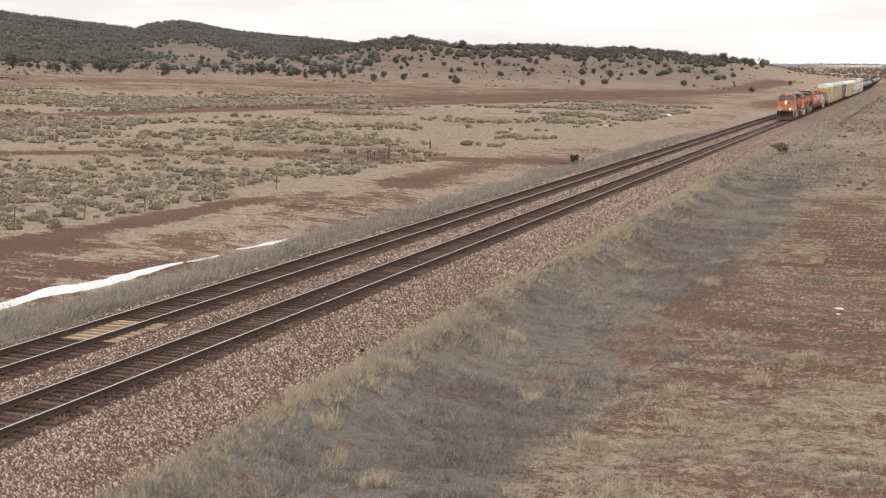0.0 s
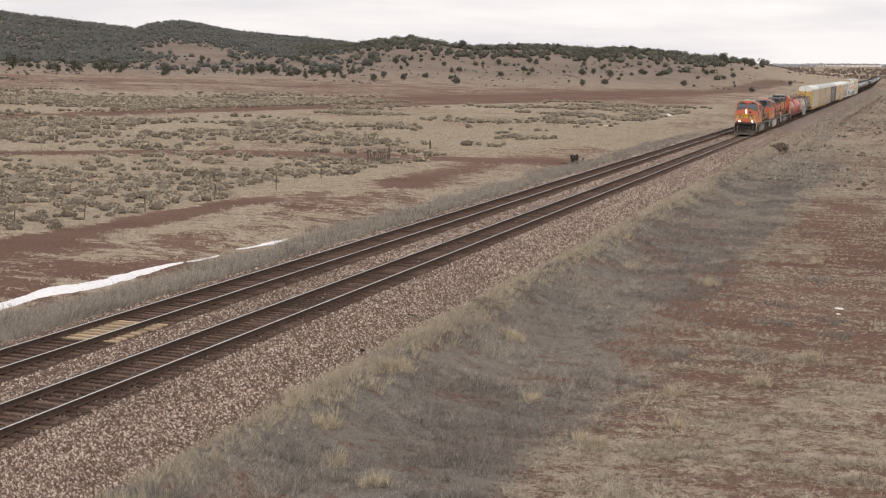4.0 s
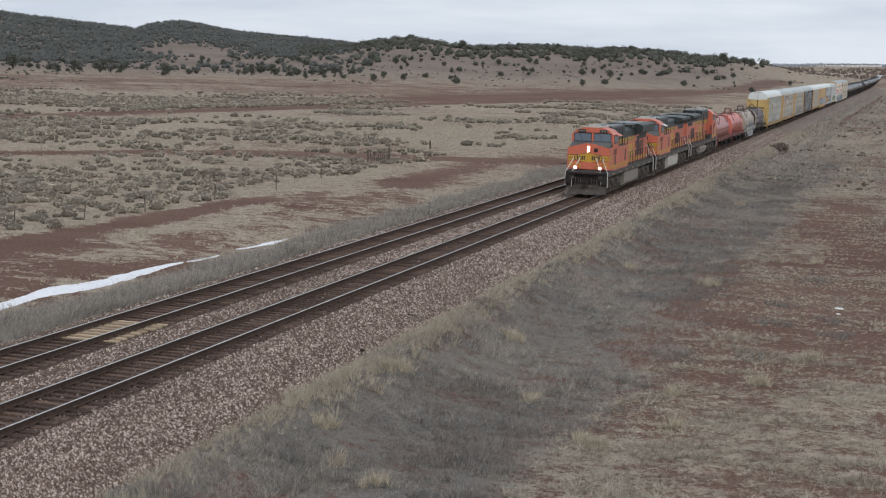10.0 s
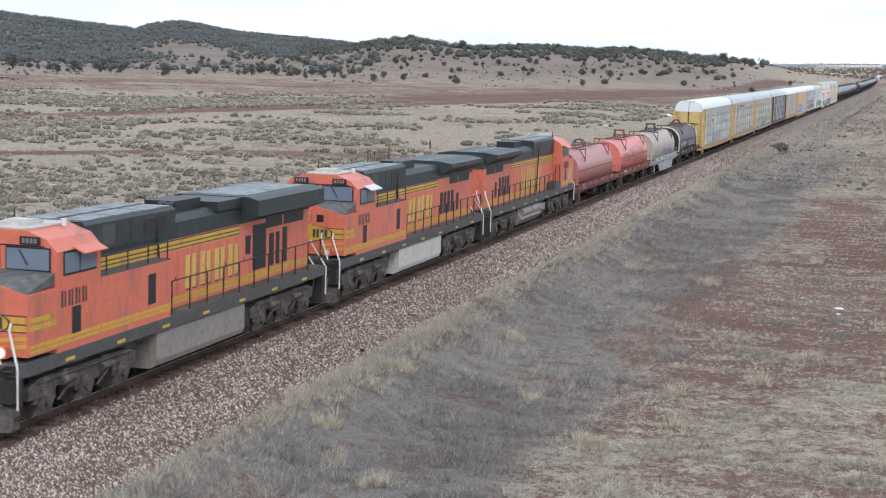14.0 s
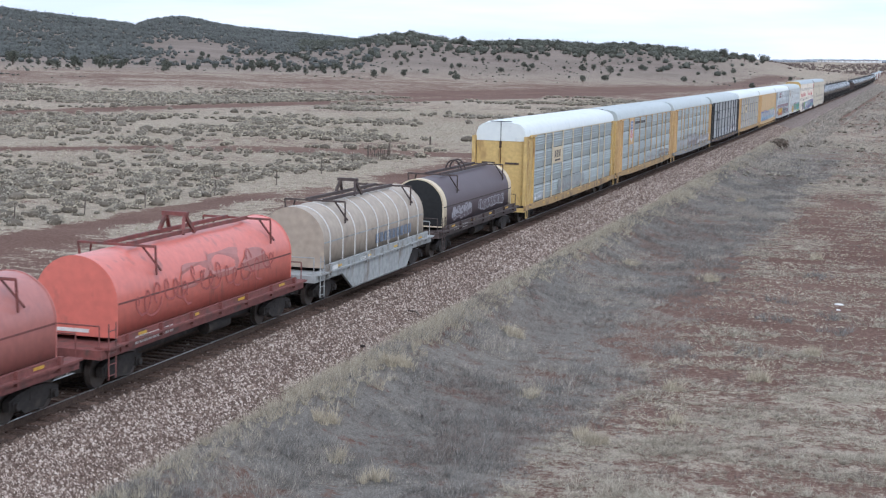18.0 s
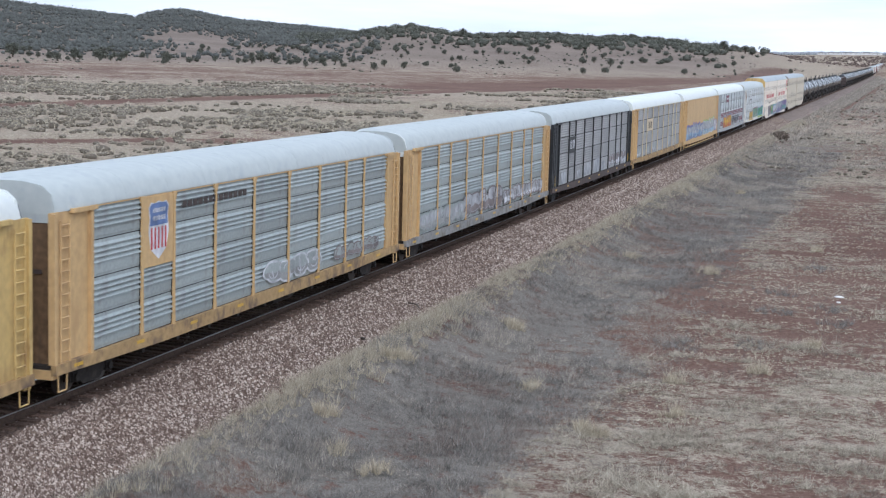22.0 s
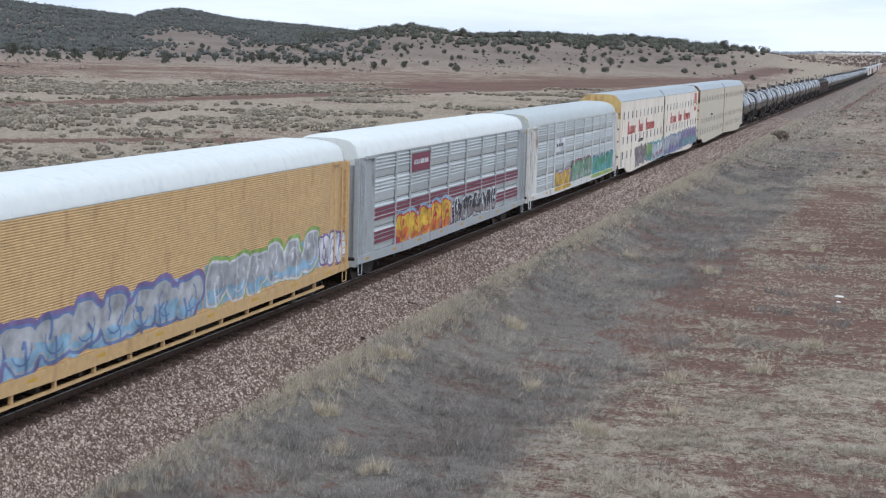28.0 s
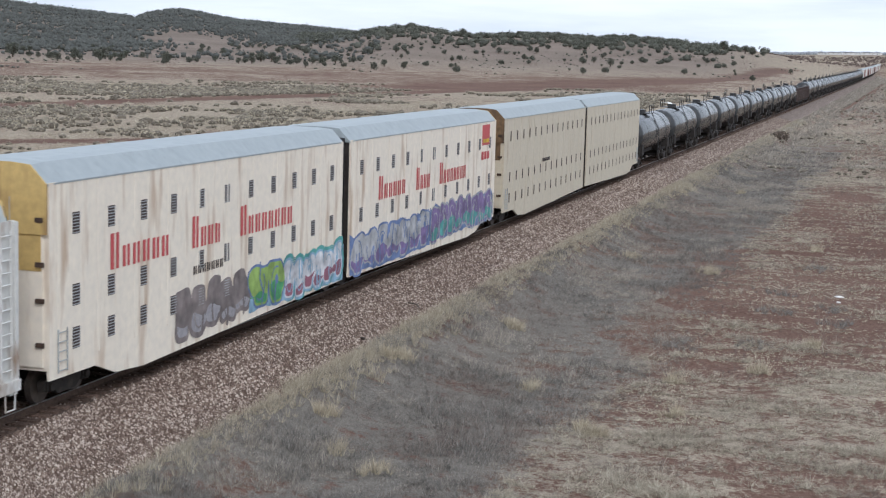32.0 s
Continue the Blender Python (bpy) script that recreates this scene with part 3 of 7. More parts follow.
def build_grass():
    rng = np.random.default_rng(11)
    # tall grey strip beside the ballast
    x, y = scatter(rng, 64000, 4.0, 14.5, 27, 190, 1.7)
    c, g = cover(x, y)
    bare = fbm(x, y, 3.0, 37)
    keep = (rng.random(len(x)) < 0.12 + g * np.clip(0.75 + 1.7 * bare, 0.10, 1)) & (x > 4.1 + 0.5 * rng.random(len(x)))
    x, y, g = x[keep], y[keep], g[keep]
    patch = 0.5 + 1.0 * fbm(x, y, 2.2, 31) + 1.1 * fbm(x, y, 0.7, 83)
    h = (0.06 + 0.27 * g * np.clip(patch, 0, 1.2)) * rng.uniform(0.7, 1.3, len(x))
    kind = fbm(x, y, 4.0, 39) + 0.5 * rng.normal(0, 0.3, len(x))
    brown, pale = kind > 0.24, kind < -0.16
    grey = ~brown & ~pale
    tufts("grey_grass", "tall weathered grey grass beside the ballast", x[grey], y[grey], h[grey], 11, 0.0068, 1.45, GRASS_GREY, 12)
    tufts("brown_stalks", "brown dead stalks among the grey grass", x[brown], y[brown], h[brown] * 0.85, 10, 0.006, 1.3, GRASS_BROWN, 18)
    tufts("pale_grass", "pale bleached grass among the grey stalks", x[pale], y[pale], h[pale], 11, 0.0068, 1.3, FRINGE, 19)
    # tan fringe at the foot of the ballast
    x, y = scatter(rng, 9000, 4.15, 6.3, 27, 260, 1.35)
    h = rng.uniform(0.2, 0.48, len(x)) * (0.7 + 0.3 * np.sin(y * 0.25) ** 2)
    keep = (rng.random(len(x)) < 0.62 + 0.4 * np.sin(y * 0.13 + 1.0) * np.sin(y * 0.037)) & (x < 5.0 + 1.3 * rng.random(len(x)))
    tufts("tan_grass_fringe", "tall straw-coloured grass fringe along the ballast foot", x[keep], y[keep], h[keep] * 1.15, 22, 0.007, 0.95, GRASS_TAN, 13)
    # clumps of bleached grass over the dry field
    x, y = scatter(rng, 60000, 8.0, 22.5, 26, 240, 1.75)
    c, g = cover(x, y)
    clump = fbm(x * 0.6, y * 1.5, 1.3, 33)
    keep = (rng.random(len(x)) < c * 1.1 - 0.18 + 1.8 * clump + 0.22 * (1 - smooth_step(y - 0.8 * (x - 14), 44, 58))) & (g < 0.75)
    x, y, c, clump = x[keep], y[keep], c[keep], clump[keep]
    h = rng.uniform(0.07, 0.17, len(x)) * (0.75 + 0.9 * np.clip(clump + 0.1, 0, 0.6)) * (1 + 0.9 * (rng.random(len(x)) < 0.07)) * (1 + 0.55 * (1 - smooth_step(y, 45, 75)) * np.clip(0.5 + 2 * fbm(x, y, 3.0, 81), 0, 1.4))
    straw = rng.random(len(x)) < 0.45 + 0.8 * fbm(x, y, 5.0, 71)
    near = y < 62
    for q, blades, wide in ((near, 24, 0.0085), (~near, 12, 0.016)):
        tufts("short_dry_grass", "short bleached dry grass over red soil", x[~straw & q], y[~straw & q], h[~straw & q], blades, wide, 1.9, FIELD_TAN, 14, 0.6)
        tufts("straw_grass", "pale straw grass clumps over red soil", x[straw & q], y[straw & q], h[straw & q] * 1.2, blades, wide, 1.8, FIELD_STRAW, 24, 0.55)
    # flattened straw streaks on the bare soil
    x, y = scatter(rng, 26000, 11.0, 22.5, 46, 150, 1.3)
    keep = (rng.random(len(x)) < 0.15 + 2.6 * fbm(x * 0.45, y * 1.6, 1.2, 87)) & (cover(x, y)[1] < 0.7)
    tufts("straw_streaks", "flattened pale straw streaks on the red soil", x[keep], y[keep], rng.uniform(0.05, 0.11, keep.sum()), 9, 0.034, 1.5, GRASS_STRAW, 31, 0.75)
    # thin brown twiggy weeds on the bare soil
    x, y = scatter(rng, 5200, 9.5, 22.5, 40, 200, 1.5)
    keep = (fbm(x, y, 2.5, 73) > 0.02) & (cover(x, y)[1] < 0.7)
    tufts("dead_weeds", "thin brown dead weeds on the bare red soil", x[keep], y[keep], rng.uniform(0.12, 0.34, keep.sum()), 9, 0.006, 0.9, GRASS_BROWN, 25)
    # the same grass farther along the line
    x, y = scatter(rng, 11000, 4.8, 22.5, 165, 900, 1.6)
    x = np.where(rng.random(len(x)) < 0.45, 4.8 + (x - 4.8) * 0.3, x)
    keep = (rng.random(len(x)) < 0.5 + 1.2 * fbm(x, y, 16.0, 75) + 0.4 * (x < 9)) & (on_road(x, y) < 0.4)
    tufts("distant_grass", "dry grass along the line towards the horizon", x[keep], y[keep], rng.uniform(0.2, 0.5, keep.sum()) * (1 + y[keep] / 700), 8, 0.02, 1.2, FRINGE, 26, 0.4)
    # single pale bunches
    bx = np.array([5.6, 5.9, 7.1, 7.4, 7.9, 10.2, 6.2, 12.5, 12.2, 7.5, 18.5, 8.9, 13.3, 12.9, 9.1, 16.8, 15.2, 14.4, 17.0])
    by = np.array([48.6, 49.3, 59.4, 59.0, 83.0, 49.0, 41.2, 79.5, 80.3, 38.7, 60.8, 37.5, 43.9, 44.4, 126.9, 91.8, 47.0, 52.0, 55.0])
    k = np.repeat(np.arange(len(bx)), 16)
    tufts("bunch_grass", "pale straw bunches standing out of the grey grass", bx[k] + rng.normal(0, 0.16, len(k)), by[k] + rng.normal(0, 0.2, len(k)), rng.uniform(0.22, 0.55, len(k)), 26, 0.009, 0.8, BUNCH, 15)
    # twiggy grey brush on the bare soil
    bx, by = np.array([16.3, 16.5, 18.7, 19.2, 16.0, 17.4]), np.array([60.4, 68.3, 70.2, 66.0, 74.0, 84.0])
    k = np.repeat(np.arange(len(bx)), 22)
    tufts("twiggy_brush", "low grey twiggy brush on the red soil", bx[k] + rng.normal(0, 0.42, len(k)), by[k] + rng.normal(0, 0.5, len(k)), rng.uniform(0.18, 0.42, len(k)), 16, 0.008, 1.1, GRASS_GREY, 30)
    # grey strip beyond the second track, taller where it hides the snow's edge
    x, y = scatter(rng, 24000, -12.8, -7.5, 45, 240, 1.5)
    edge = smooth_step(-x, 7.4, 8.6) * (1 - smooth_step(-x + 1.0 * fbm(x, y, 3.0, 77), 11.6, 12.8))
    keep = rng.random(len(x)) < edge * (1 - 0.5 * smooth_step(y, 120, 200))
    x, y = x[keep], y[keep]
    pale = rng.random(len(x)) < 0.6
    h = rng.uniform(0.42, 0.9, len(x)) * np.clip(0.8 + 0.8 * fbm(x, y, 2.5, 79), 0.3, 1.4)
    tufts("far_side_grass", "grey grass strip along the far side of the ballast", x[~pale], y[~pale], h[~pale], 15, 0.0085, 1.25, GRASS_GREY, 16)
    tufts("far_side_pale_grass", "pale grass in the strip along the ditch", x[pale], y[pale], h[pale], 15, 0.0085, 1.25, FRINGE, 27)
    # tan tufts between the ditch and the plain
    x, y = scatter(rng, 60000, -70, -12.8, 50, 300, 1.5)
    c, g = cover(x, y)
    keep = rng.random(len(x)) < c * 1.1 - 0.25 + 0.9 * fbm(x, y, 1.4, 35)
    x, y = x[keep], y[keep]
    straw = rng.random(len(x)) < 0.35
    h = rng.uniform(0.08, 0.26, len(x))
    tufts("plain_grass", "low tan grass tufts on the plain", x[~straw], y[~straw], h[~straw], 6, 0.022, 1.2, GRASS_TAN, 17, 0.4)
    tufts("plain_straw_grass", "low straw grass tufts on the plain", x[straw], y[straw], h[straw], 7, 0.02, 1.2, GRASS_STRAW, 28, 0.4)


build_grass()


_G = (1 + 5 ** 0.5) / 2
BALL = np.array([(-1, _G, 0), (1, _G, 0), (-1, -_G, 0), (1, -_G, 0), (0, -1, _G), (0, 1, _G), (0, -1, -_G), (0, 1, -_G), (_G, 0, -1), (_G, 0, 1), (-_G, 0, -1), (-_G, 0, 1)]) / 1.9021
BALL_FACES = np.array([(0, 11, 5), (0, 5, 1), (0, 1, 7), (0, 7, 10), (0, 10, 11), (1, 5, 9), (5, 11, 4), (11, 10, 2), (10, 7, 6), (7, 1, 8),
                       (3, 9, 4), (3, 4, 2), (3, 2, 6), (3, 6, 8), (3, 8, 9), (4, 9, 5), (2, 4, 11), (6, 2, 10), (8, 6, 7), (9, 8, 1)])


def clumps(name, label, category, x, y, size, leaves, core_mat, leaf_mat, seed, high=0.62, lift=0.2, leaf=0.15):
    """Domed bushes or trees: a heart coloured dark for inner shade, under a skin of many small leaves."""
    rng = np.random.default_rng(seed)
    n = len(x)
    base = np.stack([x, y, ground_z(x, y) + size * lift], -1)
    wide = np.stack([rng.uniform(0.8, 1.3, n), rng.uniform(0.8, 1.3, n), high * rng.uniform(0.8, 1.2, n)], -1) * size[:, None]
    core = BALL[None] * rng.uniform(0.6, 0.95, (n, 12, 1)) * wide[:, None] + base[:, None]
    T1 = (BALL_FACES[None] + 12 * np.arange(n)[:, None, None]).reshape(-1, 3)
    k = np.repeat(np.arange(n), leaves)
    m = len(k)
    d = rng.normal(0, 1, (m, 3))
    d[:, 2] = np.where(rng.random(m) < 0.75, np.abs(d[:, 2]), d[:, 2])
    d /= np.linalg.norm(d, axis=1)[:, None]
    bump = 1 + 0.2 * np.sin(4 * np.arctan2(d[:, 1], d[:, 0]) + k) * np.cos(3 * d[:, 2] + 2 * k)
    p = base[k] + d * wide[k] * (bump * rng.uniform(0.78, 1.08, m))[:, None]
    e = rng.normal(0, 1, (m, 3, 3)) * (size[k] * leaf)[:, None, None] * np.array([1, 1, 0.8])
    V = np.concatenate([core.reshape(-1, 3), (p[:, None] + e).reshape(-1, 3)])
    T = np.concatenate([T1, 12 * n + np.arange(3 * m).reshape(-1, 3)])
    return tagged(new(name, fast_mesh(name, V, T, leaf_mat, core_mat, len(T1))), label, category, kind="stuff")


def build_shrubs():
    rng = np.random.default_rng(21)
    a, r = np.radians(rng.uniform(1.5, 33.5, 40000)), np.sqrt(rng.uniform(95.0 ** 2, 440.0 ** 2, 40000))
    x, y = 21.37 - r * np.sin(a), r * np.cos(a)
    beyond2 = y > far_road(x)
    beyond3 = x < long_road(y)
    n = fbm(x, y, 16.0, 41)
    zone = np.where(~beyond2, 0, np.where(~beyond3, 1, 2))
    dens = np.where(zone == 0, 0.48 + 0.9 * n, np.where(zone == 1, 0.0 + 1.4 * n + 0.10 * (r < 225), 0.50 + 1.2 * n - 0.7 * smooth_step(r, 350, 420)))
    dens = dens * np.where(y > 190 + 0.9 * (x + 60), 1 - 0.5 * (zone == 1) * smooth_step(x, -30, -15), 1)
    keep = (x < -27 + 3 * fbm(x, y, 8.0, 43)) & (on_road(x, y) < 0.3) & (rng.random(len(x)) < dens)
    x, y, zone = x[keep], y[keep], zone[keep]
    size = rng.uniform(0.25, 0.62, len(x)) * np.where(zone == 1, 1.35, np.where(zone == 2, 1.25, 1.0)) * (1 + 0.4 * (rng.random(len(x)) < 0.15))
    pale = rng.random(len(x)) < 0.42 + 0.5 * fbm(x, y, 25.0, 45)
    for far in (False, True):
        for p, name, label, mat in ((False, "sagebrush", "grey-green domed sagebrush on the dry plain", SAGE), (True, "rabbitbrush", "pale straw-green rabbitbrush on the dry plain", SAGE_PALE)):
            q = (pale == p) & ((zone == 2) == far)
            clumps(name, label, "shrubs", x[q], y[q], size[q], 16 if far else 64, TWIG_SHADE, mat, 22 + 2 * far + p, leaf=0.19 if far else 0.11)
    # grey bushes scattered in the dry field and along the line
    x, y = rng.uniform(5.5, 22, 500), 150 + 700 * rng.random(500) ** 1.3
    keep = fbm(x, y, 14.0, 47) > 0.0
    clumps("field_brush", "low grey brush scattered beside the line", "shrubs", x[keep], y[keep], rng.uniform(0.15, 0.4, keep.sum()) * (1 + y[keep] / 900), 30, TWIG_SHADE, SAGE, 29)


build_shrubs()


def tree_mesh(seed, height, width):
    """Crown and trunk of a juniper: limbs that carry clumps of small leaves."""
    rng = np.random.default_rng(seed)
    trunk = Shape()
    trunk.pipe((0, 0, -0.3), (0.1 * width, 0, height * 0.55), 0.07 * width, 7, 0.03 * width)
    centres = []
    for i in range(15):
        a, up = i * 2.4 + rng.uniform(-0.4, 0.4), rng.uniform(0.28, 0.8)
        reach = width * 0.34 * (1 - 0.9 * abs(up - 0.45)) * rng.uniform(0.55, 1.0)
        tip = (reach * math.cos(a), reach * math.sin(a), height * up)
        trunk.pipe((0.03, 0, height * up * 0.55), tip, 0.022 * width, 5, 0.008 * width)
        centres.append((*tip, width * rng.uniform(0.17, 0.26)))
    centres.append((0, 0, height * 0.82, width * 0.2))
    c = np.array(centres)
    k = np.repeat(np.arange(len(c)), 60)
    d = rng.normal(0, 1, (len(k), 3))
    d /= np.linalg.norm(d, axis=1)[:, None]
    p = c[k, :3] + d * (c[k, 3] * rng.uniform(0.5, 1.05, len(k)))[:, None] * np.array([1, 1, 0.85])
    p[:, 2] = np.maximum(p[:, 2], 0.12 * height)
    e = rng.normal(0, 1, (len(k), 3, 3)) * (width * 0.04)
    V = (p[:, None] + e).reshape(-1, 3)
    return fast_mesh("crown", V, np.arange(3 * len(k)).reshape(-1, 3), NEEDLES), trunk.mesh("trunk", BARK)


TREE_KINDS = [tree_mesh(31, 4.0, 5.0), tree_mesh(32, 4.4, 4.6), tree_mesh(33, 3.2, 5.0), tree_mesh(34, 4.9, 4.6)]


def plant_tree(kind, x, y, scale, turn):
    t = tagged(new("juniper_tree"), "dark green juniper tree on the dry plain", "tree", "junipers on the plain")
    crown, trunk = TREE_KINDS[kind]
    share("crown", crown, t, Matrix())
    share("trunk", trunk, t, Matrix())
    t.matrix_basis = Matrix.LocRotScale((x, y, float(ground_z(x, y))), Euler((0, 0, turn)), (scale, scale, scale))
    return t


def at_bearing(a, r):
    return 21.37 - r * math.sin(radians(a)), r * math.cos(radians(a))


def build_trees():
    rng = random.Random(41)
    # the large single trees: bearing from the stand, distance, scale
    for a, r, s in ((31.35, 800, 1.9), (31.0, 860, 1.2), (30.5, 800, 0.8), (30.1, 790, 1.2), (29.25, 790, 1.45), (28.38, 780, 2.0), (27.9, 830, 1.0), (27.5, 840, 1.1), (26.95, 850, 0.9), (26.1, 800, 1.5), (26.2, 720, 0.8),
                    (25.3, 770, 1.1), (24.4, 800, 0.9), (23.35, 800, 1.0), (23.1, 780, 1.1), (22.8, 830, 1.6), (22.4, 830, 1.4), (22.2, 800, 1.0), (21.75, 780, 1.1), (21.5, 800, 1.2), (21.2, 720, 0.9), (20.6, 800, 1.3),
                    (20.15, 800, 1.3), (19.5, 820, 1.1), (18.75, 700, 1.0), (18.4, 760, 1.0), (18.0, 900, 1.1), (17.7, 740, 0.9), (16.9, 780, 0.9), (15.8, 700, 1.0), (14.2, 820, 1.0), (13.1, 860, 0.9), (11.3, 850, 1.2),
                    (10.9, 860, 1.0), (10.3, 830, 1.2), (9.2, 880, 1.0), (8.2, 900, 1.0), (5.31, 700, 0.8), (4.0, 860, 0.8), (17.45, 1150, 2.0), (15.6, 1140, 1.7), (15.0, 1150, 1.1), (14.3, 1140, 1.2), (13.6, 1140, 1.4),
                    (12.9, 1150, 1.6), (12.2, 1140, 1.4), (11.0, 1150, 1.3), (10.2, 1140, 1.6), (9.6, 1140, 1.5), (9.0, 1150, 1.4), (8.3, 1140, 1.2), (6.35, 1100, 2.0), (5.6, 1090, 1.6), (5.35, 1080, 1.5), (5.0, 1100, 1.1)):
        plant_tree(rng.randrange(4), *at_bearing(a, r), 0.8 * s, rng.uniform(0, 6.3))
    for i in range(200):
        a, r = rng.uniform(5.5, 32.5), 720 + 360 * rng.random() ** 0.7
        plant_tree(rng.randrange(4), *at_bearing(a, r), rng.uniform(0.25, 0.85), rng.uniform(0, 6.3))


build_trees()


def build_woods():
    """Far junipers that cover the hills, too many to tell apart."""
    rng = np.random.default_rng(51)

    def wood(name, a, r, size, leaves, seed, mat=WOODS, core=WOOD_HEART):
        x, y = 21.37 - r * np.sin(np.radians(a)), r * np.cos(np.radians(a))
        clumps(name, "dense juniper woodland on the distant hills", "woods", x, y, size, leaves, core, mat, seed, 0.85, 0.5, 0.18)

    m = 30000
    a, r = rng.uniform(18.5, 33.5, m), 850 + 1200 * rng.random(m) ** 1.5
    n = fbm(a * 18, r, 90.0, 55)
    gap = np.exp(-((a - 25.4) / 2.0) ** 2) * np.exp(-((r - 1120) / 100) ** 2) + 0.5 * np.exp(-((a - 31.0) / 1.2) ** 2) * np.exp(-((r - 1060) / 50) ** 2)
    dens = 0.04 + (0.58 + 0.5 * n) * smooth_step(r + 80 * n + 18 * np.clip(a - 24, -6, 6), 985, 1100) - 0.95 * gap * (n > -0.12) - 0.3 * (n > 0.25)
    keep = rng.random(m) < dens
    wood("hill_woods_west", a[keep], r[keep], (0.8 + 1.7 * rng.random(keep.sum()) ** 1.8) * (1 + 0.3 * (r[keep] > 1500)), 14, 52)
    a, r = rng.uniform(4.4, 21.5, 6500), 860 + 420 * rng.random(6500) ** 0.75
    n = fbm(a * 18, r, 70.0, 56)
    keep = rng.random(6500) < smooth_step(a, 4.4, 8.5) * np.clip(0.07 + 0.42 * smooth_step(r + 170 * n, 990, 1130) + 0.3 * n, 0, 0.55) * (0.4 + 0.6 * smooth_step(r, 930, 1040))
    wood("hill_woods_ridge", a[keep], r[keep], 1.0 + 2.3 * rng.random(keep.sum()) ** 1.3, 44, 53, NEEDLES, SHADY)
    a, r = rng.uniform(0.6, 6.5, 2200), 1120 + 460 * rng.random(2200)
    keep = fbm(a * 18, r, 60.0, 59) > -0.1
    scrub = island_material("far_brown_scrub", (0.10, 0.075, 0.065), (0.14, 0.105, 0.09), (0.19, 0.15, 0.13))
    wood("far_scrub", a[keep], r[keep], rng.uniform(0.4, 1.1, keep.sum()), 12, 60, scrub, scrub)
    a, r = rng.uniform(3, 33, 1500), 520 + 480 * rng.random(1500)
    x, y = 21.37 - r * np.sin(np.radians(a)), r * np.cos(np.radians(a))
    keep = fbm(x, y, 60.0, 57) + 0.4 * smooth_step(r, 600, 900) > 0.30
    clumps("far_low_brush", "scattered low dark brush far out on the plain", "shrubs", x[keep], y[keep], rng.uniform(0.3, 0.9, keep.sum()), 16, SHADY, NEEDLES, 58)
    # Pale blue tint puts the air's haze into the foliage colour.
    hazy = island_material("haze_tinted_woodland", (0.24, 0.26, 0.28), (0.29, 0.31, 0.33), (0.34, 0.36, 0.375), up=0.6)
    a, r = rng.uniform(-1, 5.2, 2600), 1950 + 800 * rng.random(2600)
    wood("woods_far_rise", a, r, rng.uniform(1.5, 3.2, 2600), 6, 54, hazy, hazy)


build_woods()


# ---- small things by the line ----
GREY_WOOD = material("weathered_wood", (0.22, 0.18, 0.15), 0.95, spread=0.45, grain=18.0, bump=0.6, other=(0.09, 0.07, 0.055), other_scale=4.0)
SNOW = material("old_snow", (0.80, 0.81, 0.83), 0.6, spread=0.06, grain=3.0, patch=0.8, bump=0.3, dirt=(0.55, 0.50, 0.46), dirt_at=0.62)
WIRE = material("rusty_wire", (0.10, 0.08, 0.07), 0.7, metal=0.5)


def gz(x, y):
    return float(ground_z(x, y))


def build_snow():
    """Thawing drifts that lie in the ditch."""
    rng = random.Random(61)
    for y0, y1, x0, x1, w in ((53.0, 74.0, -14.6, -13.9, 0.85), (74.5, 78.0, -13.9, -13.8, 0.3), (81.0, 87.0, -14.0, -13.3, 0.36)):
        n, V, F = int((y1 - y0) / 0.22), [], []
        for i in range(n + 1):
            t = i / n
            y, c = y0 + (y1 - y0) * t, x0 + (x1 - x0) * t + 0.15 * math.sin(i * 0.13)
            half = w * (math.sin(math.pi * min(max(t, 0.02), 0.98)) ** 0.6) * (0.45 + 0.55 * float(value_noise(y * 0.9, x0, 7)) + rng.uniform(-0.07, 0.07))
            for k, u in enumerate((-1, -0.75, -0.3, 0.2, 0.7, 1)):
                x = c + half * u
                V.append((x, y, gz(x, y) + (-0.05, 0.02, 0.05, 0.055, 0.03, -0.05)[k] * (0.8 + 0.4 * rng.random())))
        for i in range(n):
            F += [(i * 6 + k, i * 6 + k + 1, i * 6 + k + 7, i * 6 + k + 6) for k in range(5)]
        tagged(sheet("snow_drift", V, F, SNOW), "melting strip of old snow in the ditch", "snow")


def post_shape(h, r, rng):
    return Shape().pipe((0, 0, -0.3), (rng.uniform(-0.05, 0.05), rng.uniform(-0.05, 0.05), h), r, 7, r * 0.85)


